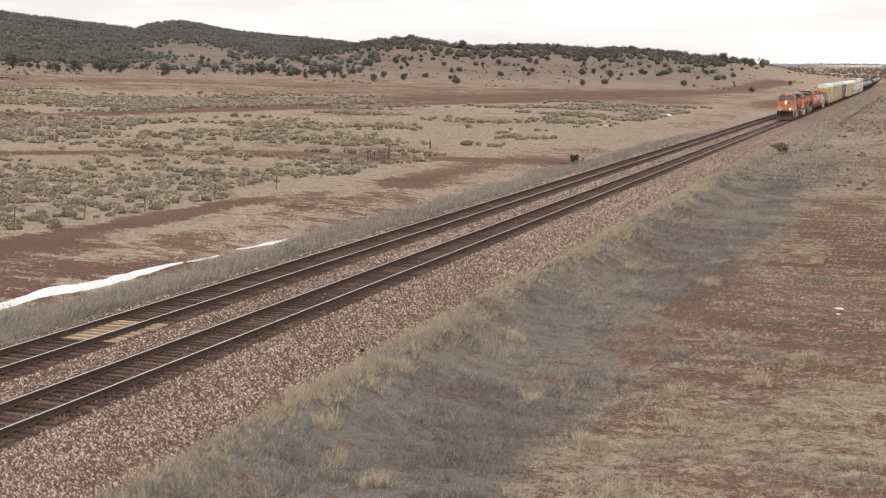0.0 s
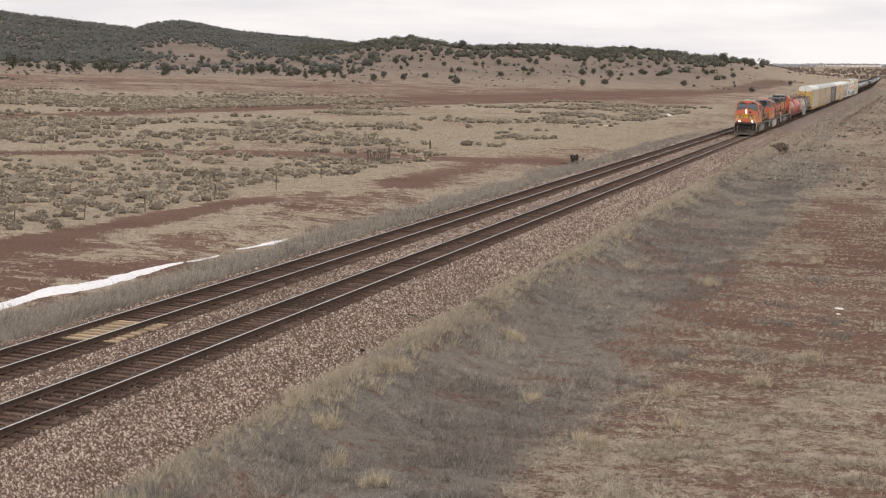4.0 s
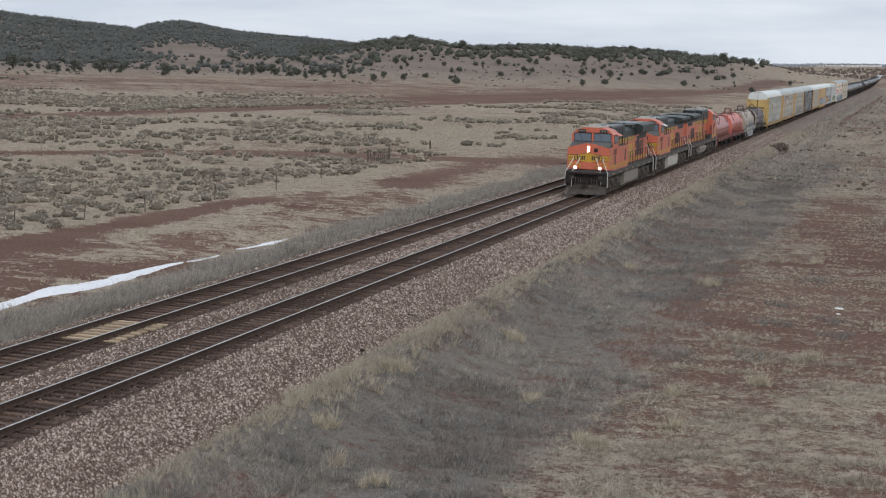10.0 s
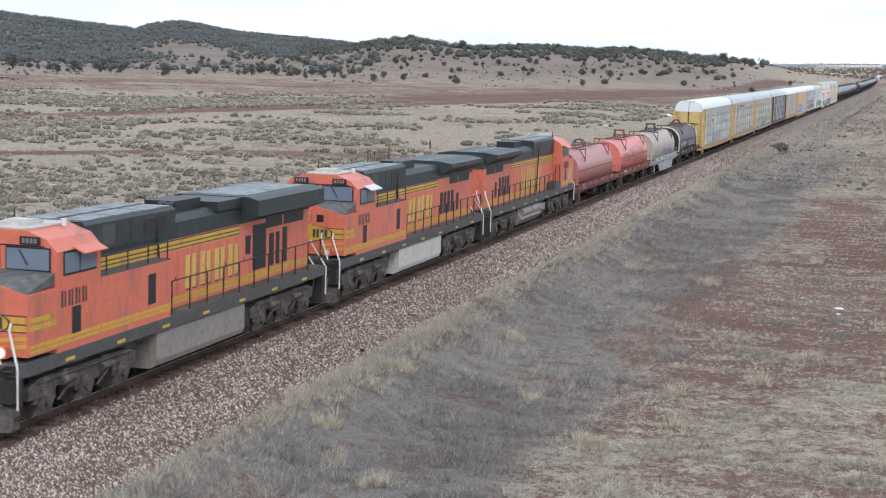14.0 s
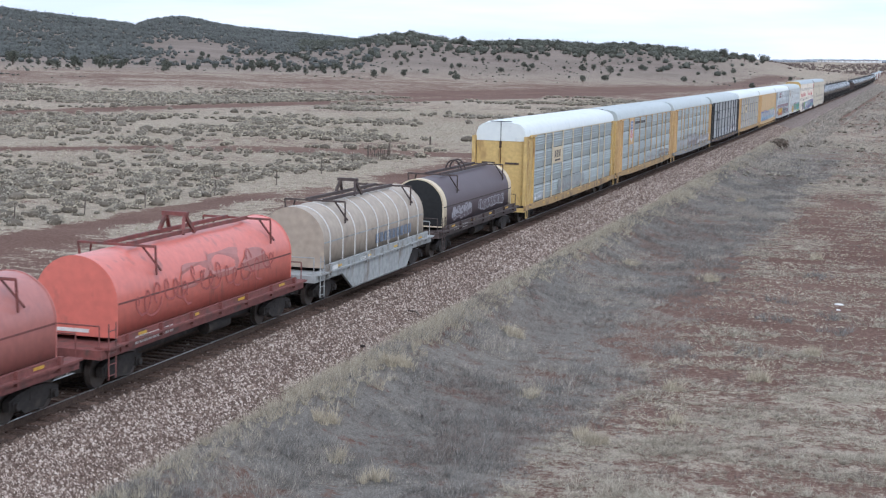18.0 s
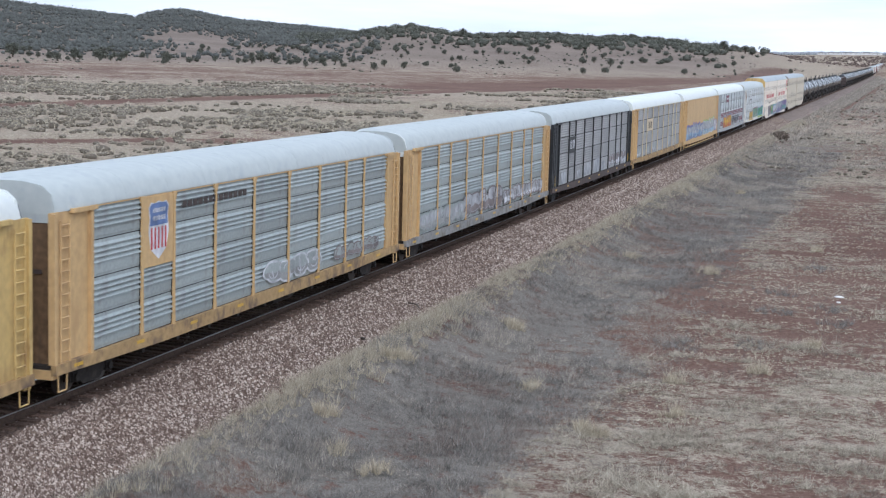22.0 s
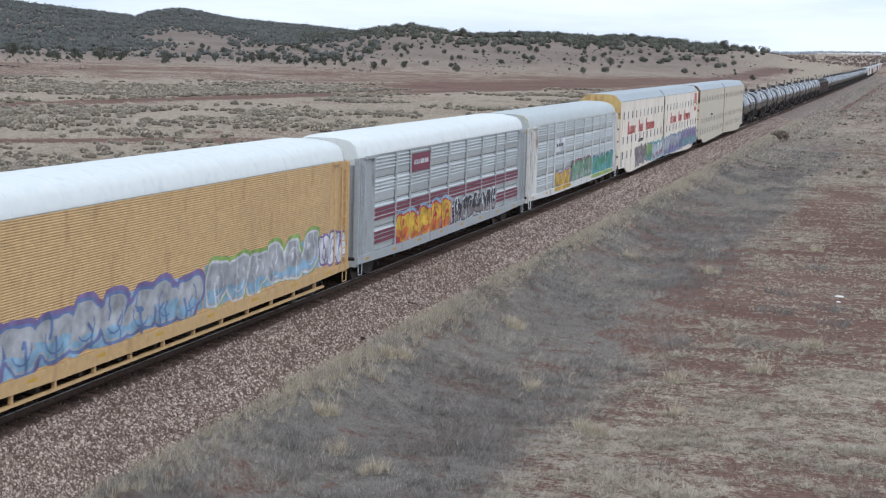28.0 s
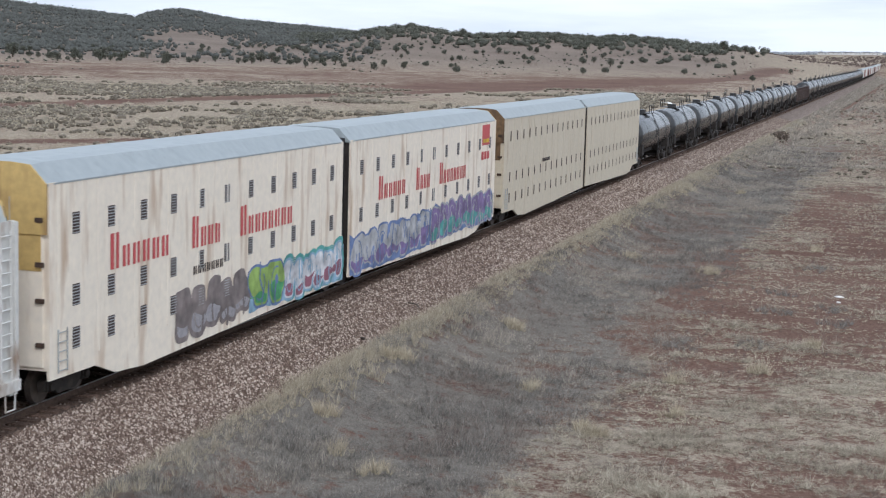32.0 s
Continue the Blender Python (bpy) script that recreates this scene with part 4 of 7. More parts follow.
def build_fence():
    rng = random.Random(62)
    fence = tagged(new("stick_fence"), "short leaning fence of rough wooden stakes and two posts", "fence")
    for x, y, h, r in [(-29.6, 148.8, 1.5, 0.11), (-28.4, 151.9, 1.75, 0.12), (-30.7, 174.0, 1.25, 0.12)] + [(-29.5 + 0.11 * k, 149.1 + 0.25 * k, rng.uniform(0.7, 1.2), 0.05) for k in range(1, 11)]:
        name = "post" if r > 0.1 else "stake"
        post_shape(h, r, rng).part(name, GREY_WOOD, fence, at=pose(x, y, gz(x, y), rng.uniform(-9, 9) * (r < 0.1), rng.uniform(-9, 9) * (r < 0.1)))
    for h in (0.6, 1.0):
        Shape().beam((-29.6, 148.8, gz(-29.6, 148.8) + h), (-28.4, 151.9, gz(-28.4, 151.9) + h), 0.02).part("wire", WIRE, fence)
    line = tagged(new("wire_fence"), "sagging wire fence on thin wooden posts across the plain", "fence")
    pts = [(-29.2, 74.0), (-28.5, 81.9), (-27.4, 88.2), (-26.4, 94.5), (-26.2, 105.0), (-26.2, 116.7), (-27.0, 129.0), (-28.4, 141.0), (-29.6, 148.8)]
    for x, y in pts[:-1]:
        post_shape(1.1, 0.045, rng).part("post", GREY_WOOD, line, at=pose(x, y, gz(x, y), rng.uniform(-3, 3), rng.uniform(-3, 3)))
    for h in (0.45, 0.8, 1.1):
        run_of = [(*pts[0], gz(*pts[0]) + h)]
        for (x0, y0), (x1, y1) in zip(pts, pts[1:]):
            m = ((x0 + x1) / 2, (y0 + y1) / 2)
            run_of += [(*m, gz(*m) + h - 0.05), (x1, y1, gz(x1, y1) + h)]
        Shape().rod(run_of, 0.004).part("wire", WIRE, line)


def build_clutter():
    rng = random.Random(63)
    # a heap of broken timber beside the road
    heap = tagged(new("timber_heap"), "dark heap of broken timber beside the dirt road", "debris")
    heap.location = (-12.7, 168.2, gz(-12.7, 168.2))
    for i in range(9):
        a = Vector((rng.uniform(-0.6, 0.6), rng.uniform(-0.6, 0.6), 0.0))
        b = a + Vector((rng.uniform(-0.5, 0.5), rng.uniform(-0.5, 0.5), rng.uniform(0.5, 1.05)))
        Shape().beam(a, b, 0.2, 0.12).part("timber", BURNT, heap)
    Shape().box(-0.36, 0.36, -0.3, 0.3, 0.25, 0.95).box(-0.34, -0.2, -0.2, 0.2, 0.95, 1.1).box(0.18, 0.34, -0.2, 0.2, 0.95, 1.15).part("block", BURNT, heap, "dark square timber block")
    Shape().beam((-0.4, 0, 0.06), (-4.6, -1.2, 0.06), 0.16, 0.12).part("log", BURNT, heap)
    # a fallen dry bush at the foot of the embankment
    rg = np.random.default_rng(64)
    d = rg.normal(0, 1, (520, 3))
    d /= np.linalg.norm(d, axis=1)[:, None]
    p = d * np.array([1.2, 2.1, 0.55]) * rg.uniform(0.4, 1, (520, 1)) + np.array([0, 0, 0.35])
    p[:, 2] = np.maximum(p[:, 2], 0.02)
    V = (p[:, None] + rg.normal(0, 0.16, (520, 3, 3))).reshape(-1, 3)
    bush = tagged(new("dead_bush"), "fallen dark brown dead bush at the embankment's foot", "bush")
    share("brushwood", fast_mesh("brushwood", V, np.arange(1560).reshape(-1, 3), BRUSH), bush, Matrix())
    bush.location = (6.0, 206.0, gz(6.0, 206.0))
    Shape().rod([(-0.6, -1.4, 0.1), (0.1, 0, 0.35), (0.5, 1.5, 0.2)], 0.07).part("stem", GREY_WOOD, bush)
    # litter
    for x, y, lx, ly, tilt, label in ((18.9, 74.5, 0.26, 0.16, 8, "crumpled white plastic sheet on the red soil"), (18.95, 72.6, 0.13, 0.08, 4, "scrap of white paper on the red soil"),
                                      (-28.2, 340.0, 1.5, 1.0, 0, "pale pile of dumped stone on the plain"), (-27.9, 269.0, 0.6, 0.45, 0, "small pale stone on the plain")):
        s, n = Shape(), 9
        rim = [(lx * math.cos(6.283 * i / n) * rng.uniform(0.6, 1.1), ly * math.sin(6.283 * i / n) * rng.uniform(0.6, 1.1)) for i in range(n)]
        hgt = 0.05 if lx < 0.5 else 0.25 * lx
        verts = [(a, b, 0) for a, b in rim] + [(a * 0.7, b * 0.7, hgt * rng.uniform(0.6, 1.2)) for a, b in rim] + [(0, 0, hgt)]
        s.add(verts, [(i, (i + 1) % n, n + (i + 1) % n, n + i) for i in range(n)] + [(n + i, n + (i + 1) % n, 2 * n) for i in range(n)])
        tagged(s.part("litter" if lx < 0.5 else "stone_pile", LITTER, at=pose(x, y, gz(x, y) + 0.01, tilt)), label, "litter" if lx < 0.5 else "stones")
    # a stick on the ballast, a dark lump beside it
    tagged(Shape().rod([(0, 0, 0), (0.5, -0.5, 0.05), (0.8, -1.1, 0.03)], 0.03).part("stick", GREY_WOOD, at=pose(3.4, 57.6, -0.57)), "dark broken stick lying on the ballast", "stick")
    tagged(Shape().prism([(-.07, -.05), (.05, -.06), (.08, .04), (-.03, .07)], 0, 0.08, "z").part("dark_stone", BURNT, at=pose(4.0, 50.6, -0.78)), "dark stone on the pale ballast", "stone")


BURNT = material("charred_wood", (0.045, 0.036, 0.03), 0.95, spread=0.4, grain=12.0, bump=0.5)
BRUSH = island_material("dead_brush", (0.10, 0.08, 0.064), (0.17, 0.138, 0.112), (0.27, 0.22, 0.18))
LITTER = material("bleached_litter", (0.78, 0.77, 0.74), 0.7, spread=0.1, grain=6.0)
def build_far_houses():
    """Small pale houses far down the line."""
    rng = random.Random(66)
    wall = material("pale_house_wall", (0.80, 0.79, 0.78), 0.7, spread=0.08, grain=2.0, random_each=0.2)
    top = material("grey_house_roof", (0.27, 0.27, 0.28), 0.7, spread=0.1, grain=2.0)
    for i, (a, r) in enumerate(((3.0, 1750), (2.7, 1800), (2.45, 1780), (2.05, 1820), (1.9, 1760), (1.5, 1800), (1.15, 1780))):
        x, y = 21.37 - r * math.sin(radians(a)), r * math.cos(radians(a))
        w, d, h = rng.uniform(3.0, 7.0), rng.uniform(2.5, 3.5), rng.uniform(1.8, 2.4)
        house = tagged(new("house"), "small pale house with a grey roof, far off", "house", "houses near the horizon")
        house.matrix_basis = pose(x, y, gz(x, y) - 0.2, 0, 0, rng.uniform(-30, 30))
        Shape().box(-w, w, -d, d, 0, h).part("wall", wall, house)
        Shape().prism([(-w - 0.3, h), (w + 0.3, h), (w * 0.5, h + 0.8), (-w * 0.5, h + 0.8)], -d - 0.3, d + 0.3).part("roof", top, house)
        for k in (-0.5, 0.4):
            Shape().box(w * k - 0.5, w * k + 0.5, -d - 0.03, -d, 0.9, 1.6).part("window", BURNT, house)


build_far_houses()
build_snow()
build_fence()
build_clutter()


# ---- paints of the train ----
ORANGE = material("faded_orange_paint", (0.60, 0.158, 0.092), 0.4, spread=0.12, grain=5.0, patch=0.5, bump=0.03, dirt=(0.34, 0.125, 0.09), dirt_at=0.54, streak=4.0)
YELLOW = material("yellow_stripe_paint", (0.55, 0.33, 0.04), 0.5, spread=0.12, grain=6.0, bump=0.02, dirt=(0.22, 0.13, 0.05), dirt_at=0.58, streak=2.0)
LETTER_GOLD = material("faded_gold_lettering", (0.62, 0.40, 0.09), 0.5, spread=0.15, grain=6.0, bump=0.0, dirt=(0.45, 0.2, 0.1), dirt_at=0.55, streak=2.0)
HOOD_TOP = material("sooty_dark_green_paint", (0.028, 0.036, 0.034), 0.5, spread=0.3, grain=5.0, patch=0.6, bump=0.03, dirt=(0.045, 0.05, 0.047), dirt_at=0.58, streak=2.0)
# Dust and the sky's sheen, both put into the top panels' colour.
ROOF_DUST_SHEEN = material("dusty_sky_sheen_panels", (0.21, 0.225, 0.22), 0.5, spread=0.4, grain=4.0, patch=0.7, bump=0.03, dirt=(0.07, 0.07, 0.068), dirt_at=0.52)
NOSE_GREY = material("dull_dark_nose_paint", (0.105, 0.105, 0.098), 0.7, spread=0.3, grain=4.0, patch=0.7, bump=0.03, dirt=(0.17, 0.15, 0.13), dirt_at=0.55)
CREAM_PATCH = material("pale_primer_patch", (0.52, 0.46, 0.30), 0.6, spread=0.15, grain=6.0, bump=0.02)
SILL = material("grimy_grey_sill", (0.075, 0.072, 0.069), 0.7, spread=0.2, grain=6.0, patch=1.0, bump=0.04, dirt=(0.115, 0.095, 0.08), dirt_at=0.6)
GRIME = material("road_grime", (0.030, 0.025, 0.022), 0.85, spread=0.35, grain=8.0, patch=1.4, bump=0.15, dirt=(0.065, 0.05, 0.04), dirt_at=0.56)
TANK_GREY = material("dusty_fuel_tank", (0.25, 0.22, 0.19), 0.7, spread=0.2, grain=5.0, patch=0.8, bump=0.04, dirt=(0.19, 0.155, 0.12), dirt_at=0.58, streak=2.0)
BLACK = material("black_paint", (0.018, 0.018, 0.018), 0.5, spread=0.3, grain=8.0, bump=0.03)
WHITE_RAIL = material("white_handrail_paint", (0.62, 0.60, 0.57), 0.5, spread=0.12, grain=8.0, bump=0.0)
WHITE_MARK = material("white_lettering_paint", (0.66, 0.65, 0.62), 0.6, spread=0.15, grain=7.0, bump=0.0)
DARK_MARK = material("dark_lettering_paint", (0.06, 0.045, 0.04), 0.6, spread=0.2, grain=7.0, bump=0.0)
PALE_TANK = material("dusty_pale_tank", (0.50, 0.47, 0.42), 0.7, spread=0.15, grain=5.0, patch=0.8, bump=0.03, dirt=(0.34, 0.29, 0.23), dirt_at=0.58, streak=2.0)
DUSTY = material("dusty_running_gear", (0.085, 0.072, 0.06), 0.85, spread=0.4, grain=8.0, patch=1.4, bump=0.15, dirt=(0.17, 0.14, 0.112), dirt_at=0.54)
# Blue-grey base colour carries part of the sky's reflection.
CAB_GLASS = material("dark_cab_window", (0.15, 0.19, 0.235), 0.06, spread=0.05, grain=1.0, bump=0.0, spec=0.9)
LAMP_ON = glow("lit_headlight", (1.0, 0.93, 0.78), 16.0)
COUPLER = material("rusty_coupler", (0.06, 0.045, 0.038), 0.8, metal=0.3, spread=0.4, grain=9.0, bump=0.2)
WHEEL = material("worn_wheel_steel", (0.10, 0.085, 0.075), 0.5, metal=0.6, spread=0.3, grain=6.0, bump=0.05)


def wheel_mesh(r):
    """One wheel: tread, flange and dished face, on an axle stub."""
    s = Shape()
    s.pipe((-0.065, 0, 0), (0.065, 0, 0), r, 16)
    s.pipe((-0.09, 0, 0), (-0.06, 0, 0), r + 0.028, 16)
    s.pipe((0.06, 0, 0), (0.10, 0, 0), r * 0.32, 12)
    return s.mesh("wheel", WHEEL)


WHEEL_SMALL, WHEEL_LARGE = wheel_mesh(0.46), wheel_mesh(0.53)


def freight_truck_mesh():
    s = Shape()
    for e in (-1, 1):
        x = e * 1.0
        s.prism([(-1.15, 0.36), (-1.15, 0.62), (-0.85, 0.72), (-0.35, 0.78), (0.35, 0.78), (0.85, 0.72), (1.15, 0.62), (1.15, 0.36), (0.72, 0.42), (0.45, 0.20), (-0.45, 0.20), (-0.72, 0.42)], x - 0.09, x + 0.09, "x")
        for y in (-0.89, 0.89):
            s.box(x - 0.13, x + 0.13, y - 0.16, y + 0.16, 0.34, 0.60)
            s.pipe((x, y, 0.46), (x + e * 0.2, y, 0.46), 0.11, 10)
        for y in (-0.2, 0, 0.2):
            s.pipe((x, y, 0.28), (x, y, 0.70), 0.075, 8)
    s.box(-1.1, 1.1, -0.22, 0.22, 0.48, 0.80)
    for y in (-0.89, 0.89):
        s.pipe((-0.8, y, 0.46), (0.8, y, 0.46), 0.08, 8)
    return s.mesh("truck", GRIME)


def loco_truck_mesh():
    s = Shape()
    for e in (-1, 1):
        x = e * 1.2
        s.prism([(-2.8, 0.66), (-2.8, 0.98), (-2.3, 1.12), (2.3, 1.12), (2.8, 0.98), (2.8, 0.66), (2.35, 0.62), (1.4, 0.80), (0.7, 0.62), (-0.7, 0.62), (-1.4, 0.80), (-2.35, 0.62)], x - 0.1, x + 0.1, "x")
        for y in (-2.0, 0.0, 2.0):
            s.box(x - 0.14, x + 0.16, y - 0.24, y + 0.24, 0.34, 0.84)
            s.pipe((x, y, 0.55), (x + e * 0.24, y, 0.55), 0.16, 12)
            s.prism([(y - 0.34, 0.2), (y + 0.34, 0.2), (y + 0.24, 0.5), (y - 0.24, 0.5)], x - 0.05, x + 0.1, "x")
            for d in (-0.42, 0.42):
                s.pipe((x + e * 0.04, y + d, 0.5), (x + e * 0.04, y + d, 0.92), 0.085, 8)
        for y in (-1.0, 1.0):
            s.box(x - 0.05, x + 0.14, y - 0.2, y + 0.2, 0.72, 1.16)
            s.pipe((x + e * 0.16, y - 0.3, 0.9), (x + e * 0.16, y + 0.3, 0.9), 0.11, 10)
            s.beam((x + e * 0.16, y - 0.5, 0.45), (x + e * 0.16, y + 0.2, 0.82), 0.05)
        for y, d in ((-2.95, 1), (2.95, -1)):
            s.rod([(x + e * 0.05, y - d * 0.1, 1.25), (x + e * 0.05, y, 0.9), (x - e * 0.2, y + d * 0.25, 0.3)], 0.035)
        s.pipe((x + e * 0.14, -2.4, 1.04), (x + e * 0.14, 2.4, 1.04), 0.03, 6)
    s.box(-1.05, 1.05, -2.4, 2.4, 0.80, 1.2)
    return s.mesh("truck", DUSTY)


FREIGHT_TRUCK, LOCO_TRUCK = freight_truck_mesh(), loco_truck_mesh()


def add_truck(car, y, loco=False):
    t = share("truck", LOCO_TRUCK if loco else FREIGHT_TRUCK, car, pose(0, y, 0))
    for dy in ((-2.0, 0.0, 2.0) if loco else (-0.89, 0.89)):
        for e in (-1, 1):
            share("wheel", WHEEL_LARGE if loco else WHEEL_SMALL, t, pose(e * 0.76, dy, 0.53 if loco else 0.46, 0, 0, 0 if e > 0 else 180))
    return t


def coupler_shape(y, e, z=0.88):
    """Drawbar and knuckle that stick out at one end; e points outwards."""
    s = Shape()
    s.box(-0.09, 0.09, min(y, y - e * 0.9), max(y, y - e * 0.9), z - 0.09, z + 0.09)
    s.box(-0.17, 0.19, min(y, y - e * 0.28), max(y, y - e * 0.28), z - 0.16, z + 0.16)
    s.pipe((0.12, y - e * 0.5, z - 0.05), (0.3, y - e * 0.35, z - 0.38), 0.025, 6)
    return s


MARKS = random.Random(77)


def bars(parent, name, mat, x, y0, y1, z0, z1, n, gap=0.25, label="", slope=0.0):
    """A line of plain bars where letters stand on a side that faces +x."""
    w = (y1 - y0) / n
    for i in range(n):
        a, b = y0 + i * w, y0 + (i + 1 - gap) * w
        Shape().box(x, x + 0.006, a, b, z0 + slope * i, z1 - MARKS.uniform(0, 0.06) * (z1 - z0) + slope * i).part(name, mat, parent, label)


def letter_bars(parent, name, mat, x, y0, y1, z0, z1, n, label="", sign=1, shadow=None, bold=0.0):
    """A line of writing as plain upright bars, a broad and a narrow one for each letter, on the side that faces sign * x."""
    w = (y1 - y0) / n
    for i in range(n):
        for a, b in ((0.05, 0.32 + bold), (0.50, 0.72 + bold)):
            top = z1 - MARKS.uniform(0, 0.05) * (z1 - z0)
            if shadow:
                Shape().box(*sorted((sign * x, sign * (x + 0.003))), y0 + (i + a) * w + 0.05, y0 + (i + b) * w + 0.05, z0 - 0.05, top - 0.05).part("lettering_shadow", shadow, parent)
            Shape().box(*sorted((sign * (x + 0.0035), sign * (x + 0.008))), y0 + (i + a) * w, y0 + (i + b) * w, z0, top).part(name, mat, parent, label)


# ---- locomotives ----
def locomotive(kind, label):
    """kind 1: the lead engine with broad radiator wings; 2, 3: older ones with thin wings."""
    ob = tagged(new("locomotive"), label, "locomotive", "locomotives at the head of the train")
    ends = [(1.5, 1.8), (1.5, 3.30), (0.3, 3.62), (-0.3, 3.62), (-1.5, 3.30), (-1.5, 1.8)]
    Shape().box(-1.5, 1.5, 0.75, 21.6, 1.34, 1.68).box(-0.95, 0.95, 1.2, 20.9, 0.95, 1.34).part("underframe", SILL, ob)
    nose = Shape().prism(ends, 1.2, 2.56).part("nose", ORANGE, ob)
    # grey anti-glare top of the nose
    top = Shape()
    for e in (-1, 1):
        top.add([(0, 1.26, 3.632), (e * 0.3, 1.26, 3.628), (e * 1.44, 1.26, 3.335), (e * 1.44, 2.6, 3.70), (0, 2.6, 3.72), (0, 1.26, 3.60), (e * 1.44, 1.26, 3.30), (e * 1.44, 2.6, 3.4), (0, 2.6, 3.4)],
                [(0, 1, 2, 3, 4), (2, 6, 7, 3), (0, 5, 6, 2, 1), (5, 8, 7, 6)])
    top.part("nose_top", NOSE_GREY, nose, "dull grey anti-glare nose top")
    cab = Shape().prism([(-1.5, 1.68), (1.5, 1.68), (1.5, 4.2), (1.22, 4.5), (0.65, 4.7), (-0.65, 4.7), (-1.22, 4.5), (-1.5, 4.2)], 2.56, 4.78).part("cab", ORANGE, ob)
    Shape().prism([(-0.66, 4.705), (0.66, 4.705), (0.66, 4.75), (-0.66, 4.75)], 2.7, 4.7).part("roof_panel", PALE_TANK if kind != 3 else ROOF_DUST_SHEEN, cab)
    for e in (-1, 1):
        x0, x1 = sorted((e * 0.12, e * 1.3))
        Shape().box(x0 - 0.04, x1 + 0.04, 2.535, 2.56, 3.70, 4.30).part("window_frame", BLACK, cab)
        Shape().box(x0, x1, 2.52, 2.534, 3.74, 4.26).part("windshield", CAB_GLASS, cab, "dark reflecting windshield")
        Shape().beam((x0 + 0.35, 2.51, 4.24), (x0 + 0.6, 2.505, 3.85), 0.025).part("wiper", BLACK, cab)
        n0, n1 = sorted((e * 0.5, e * 1.05))
        board = Shape().box(n0, n1, 2.50, 2.56, 4.36, 4.56).part("number_board", BLACK, cab, "black number board with pale bars")
        for i in range(4):
            Shape().box(n0 + 0.07 + 0.11 * i, n0 + 0.14 + 0.11 * i, 2.494, 2.5, 4.40, 4.52).part("number_bar", TANK_GREY, board)
        for a, b in ((2.92, 3.62), (3.70, 4.50)):
            xs = sorted((e * 1.5, e * 1.515))
            fr = Shape().box(*xs, a - 0.05, b + 0.05, 3.58, 4.20).part("side_window_frame", BLACK, cab)
            Shape().box(min(xs) + e * 0.016, max(xs) + e * 0.016, a, b, 3.64, 4.14).part("pane", CAB_GLASS, fr)
        Shape().prism([(e * 1.5, 4.28), (e * 1.5, 4.24), (e * 1.82, 4.10), (e * 1.82, 4.13)], 3.35, 4.6).part("sunshade", WHITE_RAIL if kind == 2 else ORANGE, cab)
        # wide body behind the cab; the third engine has an open walkway there
        xs = sorted((e * 0.9, e * 1.5))
        if kind != 3:
            body = Shape().box(*xs, 4.78, 8.9, 1.68, 3.32).part("side_cabinet", ORANGE, ob)
            Shape().box(*xs, 4.79, 8.9, 3.32, 3.35).part("top_plate", SILL, body)
            Shape().box(*sorted((e * 1.5, e * 1.508)), 7.5, 7.95, 2.2, 3.05).part("vent", BLACK, body)
        else:
            Shape().box(*xs, 4.78, 6.3, 1.68, 2.1).part("walkway_step", SILL, ob)
        Shape().box(*sorted((e * 1.5, e * 1.508)), 3.3, 3.75, 2.05, 2.75).part("step_recess", BLACK, cab)
        letter_bars(ob, "number_bar", DARK_MARK, 1.50, 2.75, 4.15, 2.8, 3.22, 4, "", e)
        if kind == 3:
            Shape().box(*sorted((e * 1.5, e * 1.505)), 2.0, 2.55, 2.1, 2.75).part("patch_panel", CREAM_PATCH, cab, "pale unpainted patch beside the cab door")
    # cab roof gear
    Shape().box(-0.45, 0.35, 3.1, 3.9, 4.75, 4.84).box(-0.38, 0.28, 3.2, 3.8, 4.84, 4.88).part("cooling_unit", PALE_TANK, cab, "dusty pale box on the cab roof")
    Shape().pipe((0.7, 4.3, 4.66), (0.7, 4.3, 4.86), 0.08, 10).part("beacon", WHITE_RAIL, cab)
    Shape().pipe((-0.8, 4.4, 4.62), (-0.8, 4.4, 5.05), 0.02, 6).part("antenna", BLACK, cab)
    Shape().box(-1.16, 1.16, 2.545, 2.56, 4.31, 4.34).part("rain_gutter", BLACK, cab)
    # long hood
    hood = Shape().box(-0.95, 0.95, 4.78, 21.15, 1.68, 3.74).part("hood", ORANGE, ob)
    Shape().prism([(-0.955, 3.74), (0.955, 3.74), (0.955, 4.22), (0.78, 4.42), (-0.78, 4.42), (-0.955, 4.22)], 4.8, 21.2).part("hood_top", HOOD_TOP, hood, "sooty dark green hood top")
    box = Shape().prism([(-1.0, 3.9), (1.0, 3.9), (1.0, 4.62), (0.9, 4.72), (-0.9, 4.72), (-1.0, 4.62)], 4.85, 10.2).part("brake_grid_box", HOOD_TOP, ob)
    for i, e in enumerate((-1, 1)):
        for k in range(3):
            Shape().box(*sorted((e * 0.1, e * 0.88)), 5.0 + 1.72 * k, 6.6 + 1.72 * k, 4.72, 4.745).part("grid_cover", ROOF_DUST_SHEEN, box)
        Shape().box(*sorted((e * 1.0, e * 1.008)), 8.2, 9.6, 4.0, 4.5).part("grille", BLACK, box)
    Shape().box(-0.5, 0.5, 11.2, 13.0, 4.40, 4.75).part("exhaust_housing", BLACK, ob)
    Shape().pipe((0.45, 10.55, 4.4), (0.45, 10.55, 4.68), 0.06).pipe((0.3, 10.4, 4.68), (0.3, 10.95, 4.70), 0.09).pipe((0.55, 10.4, 4.68), (0.55, 10.9, 4.70), 0.08).part("air_horn", BLACK, ob)
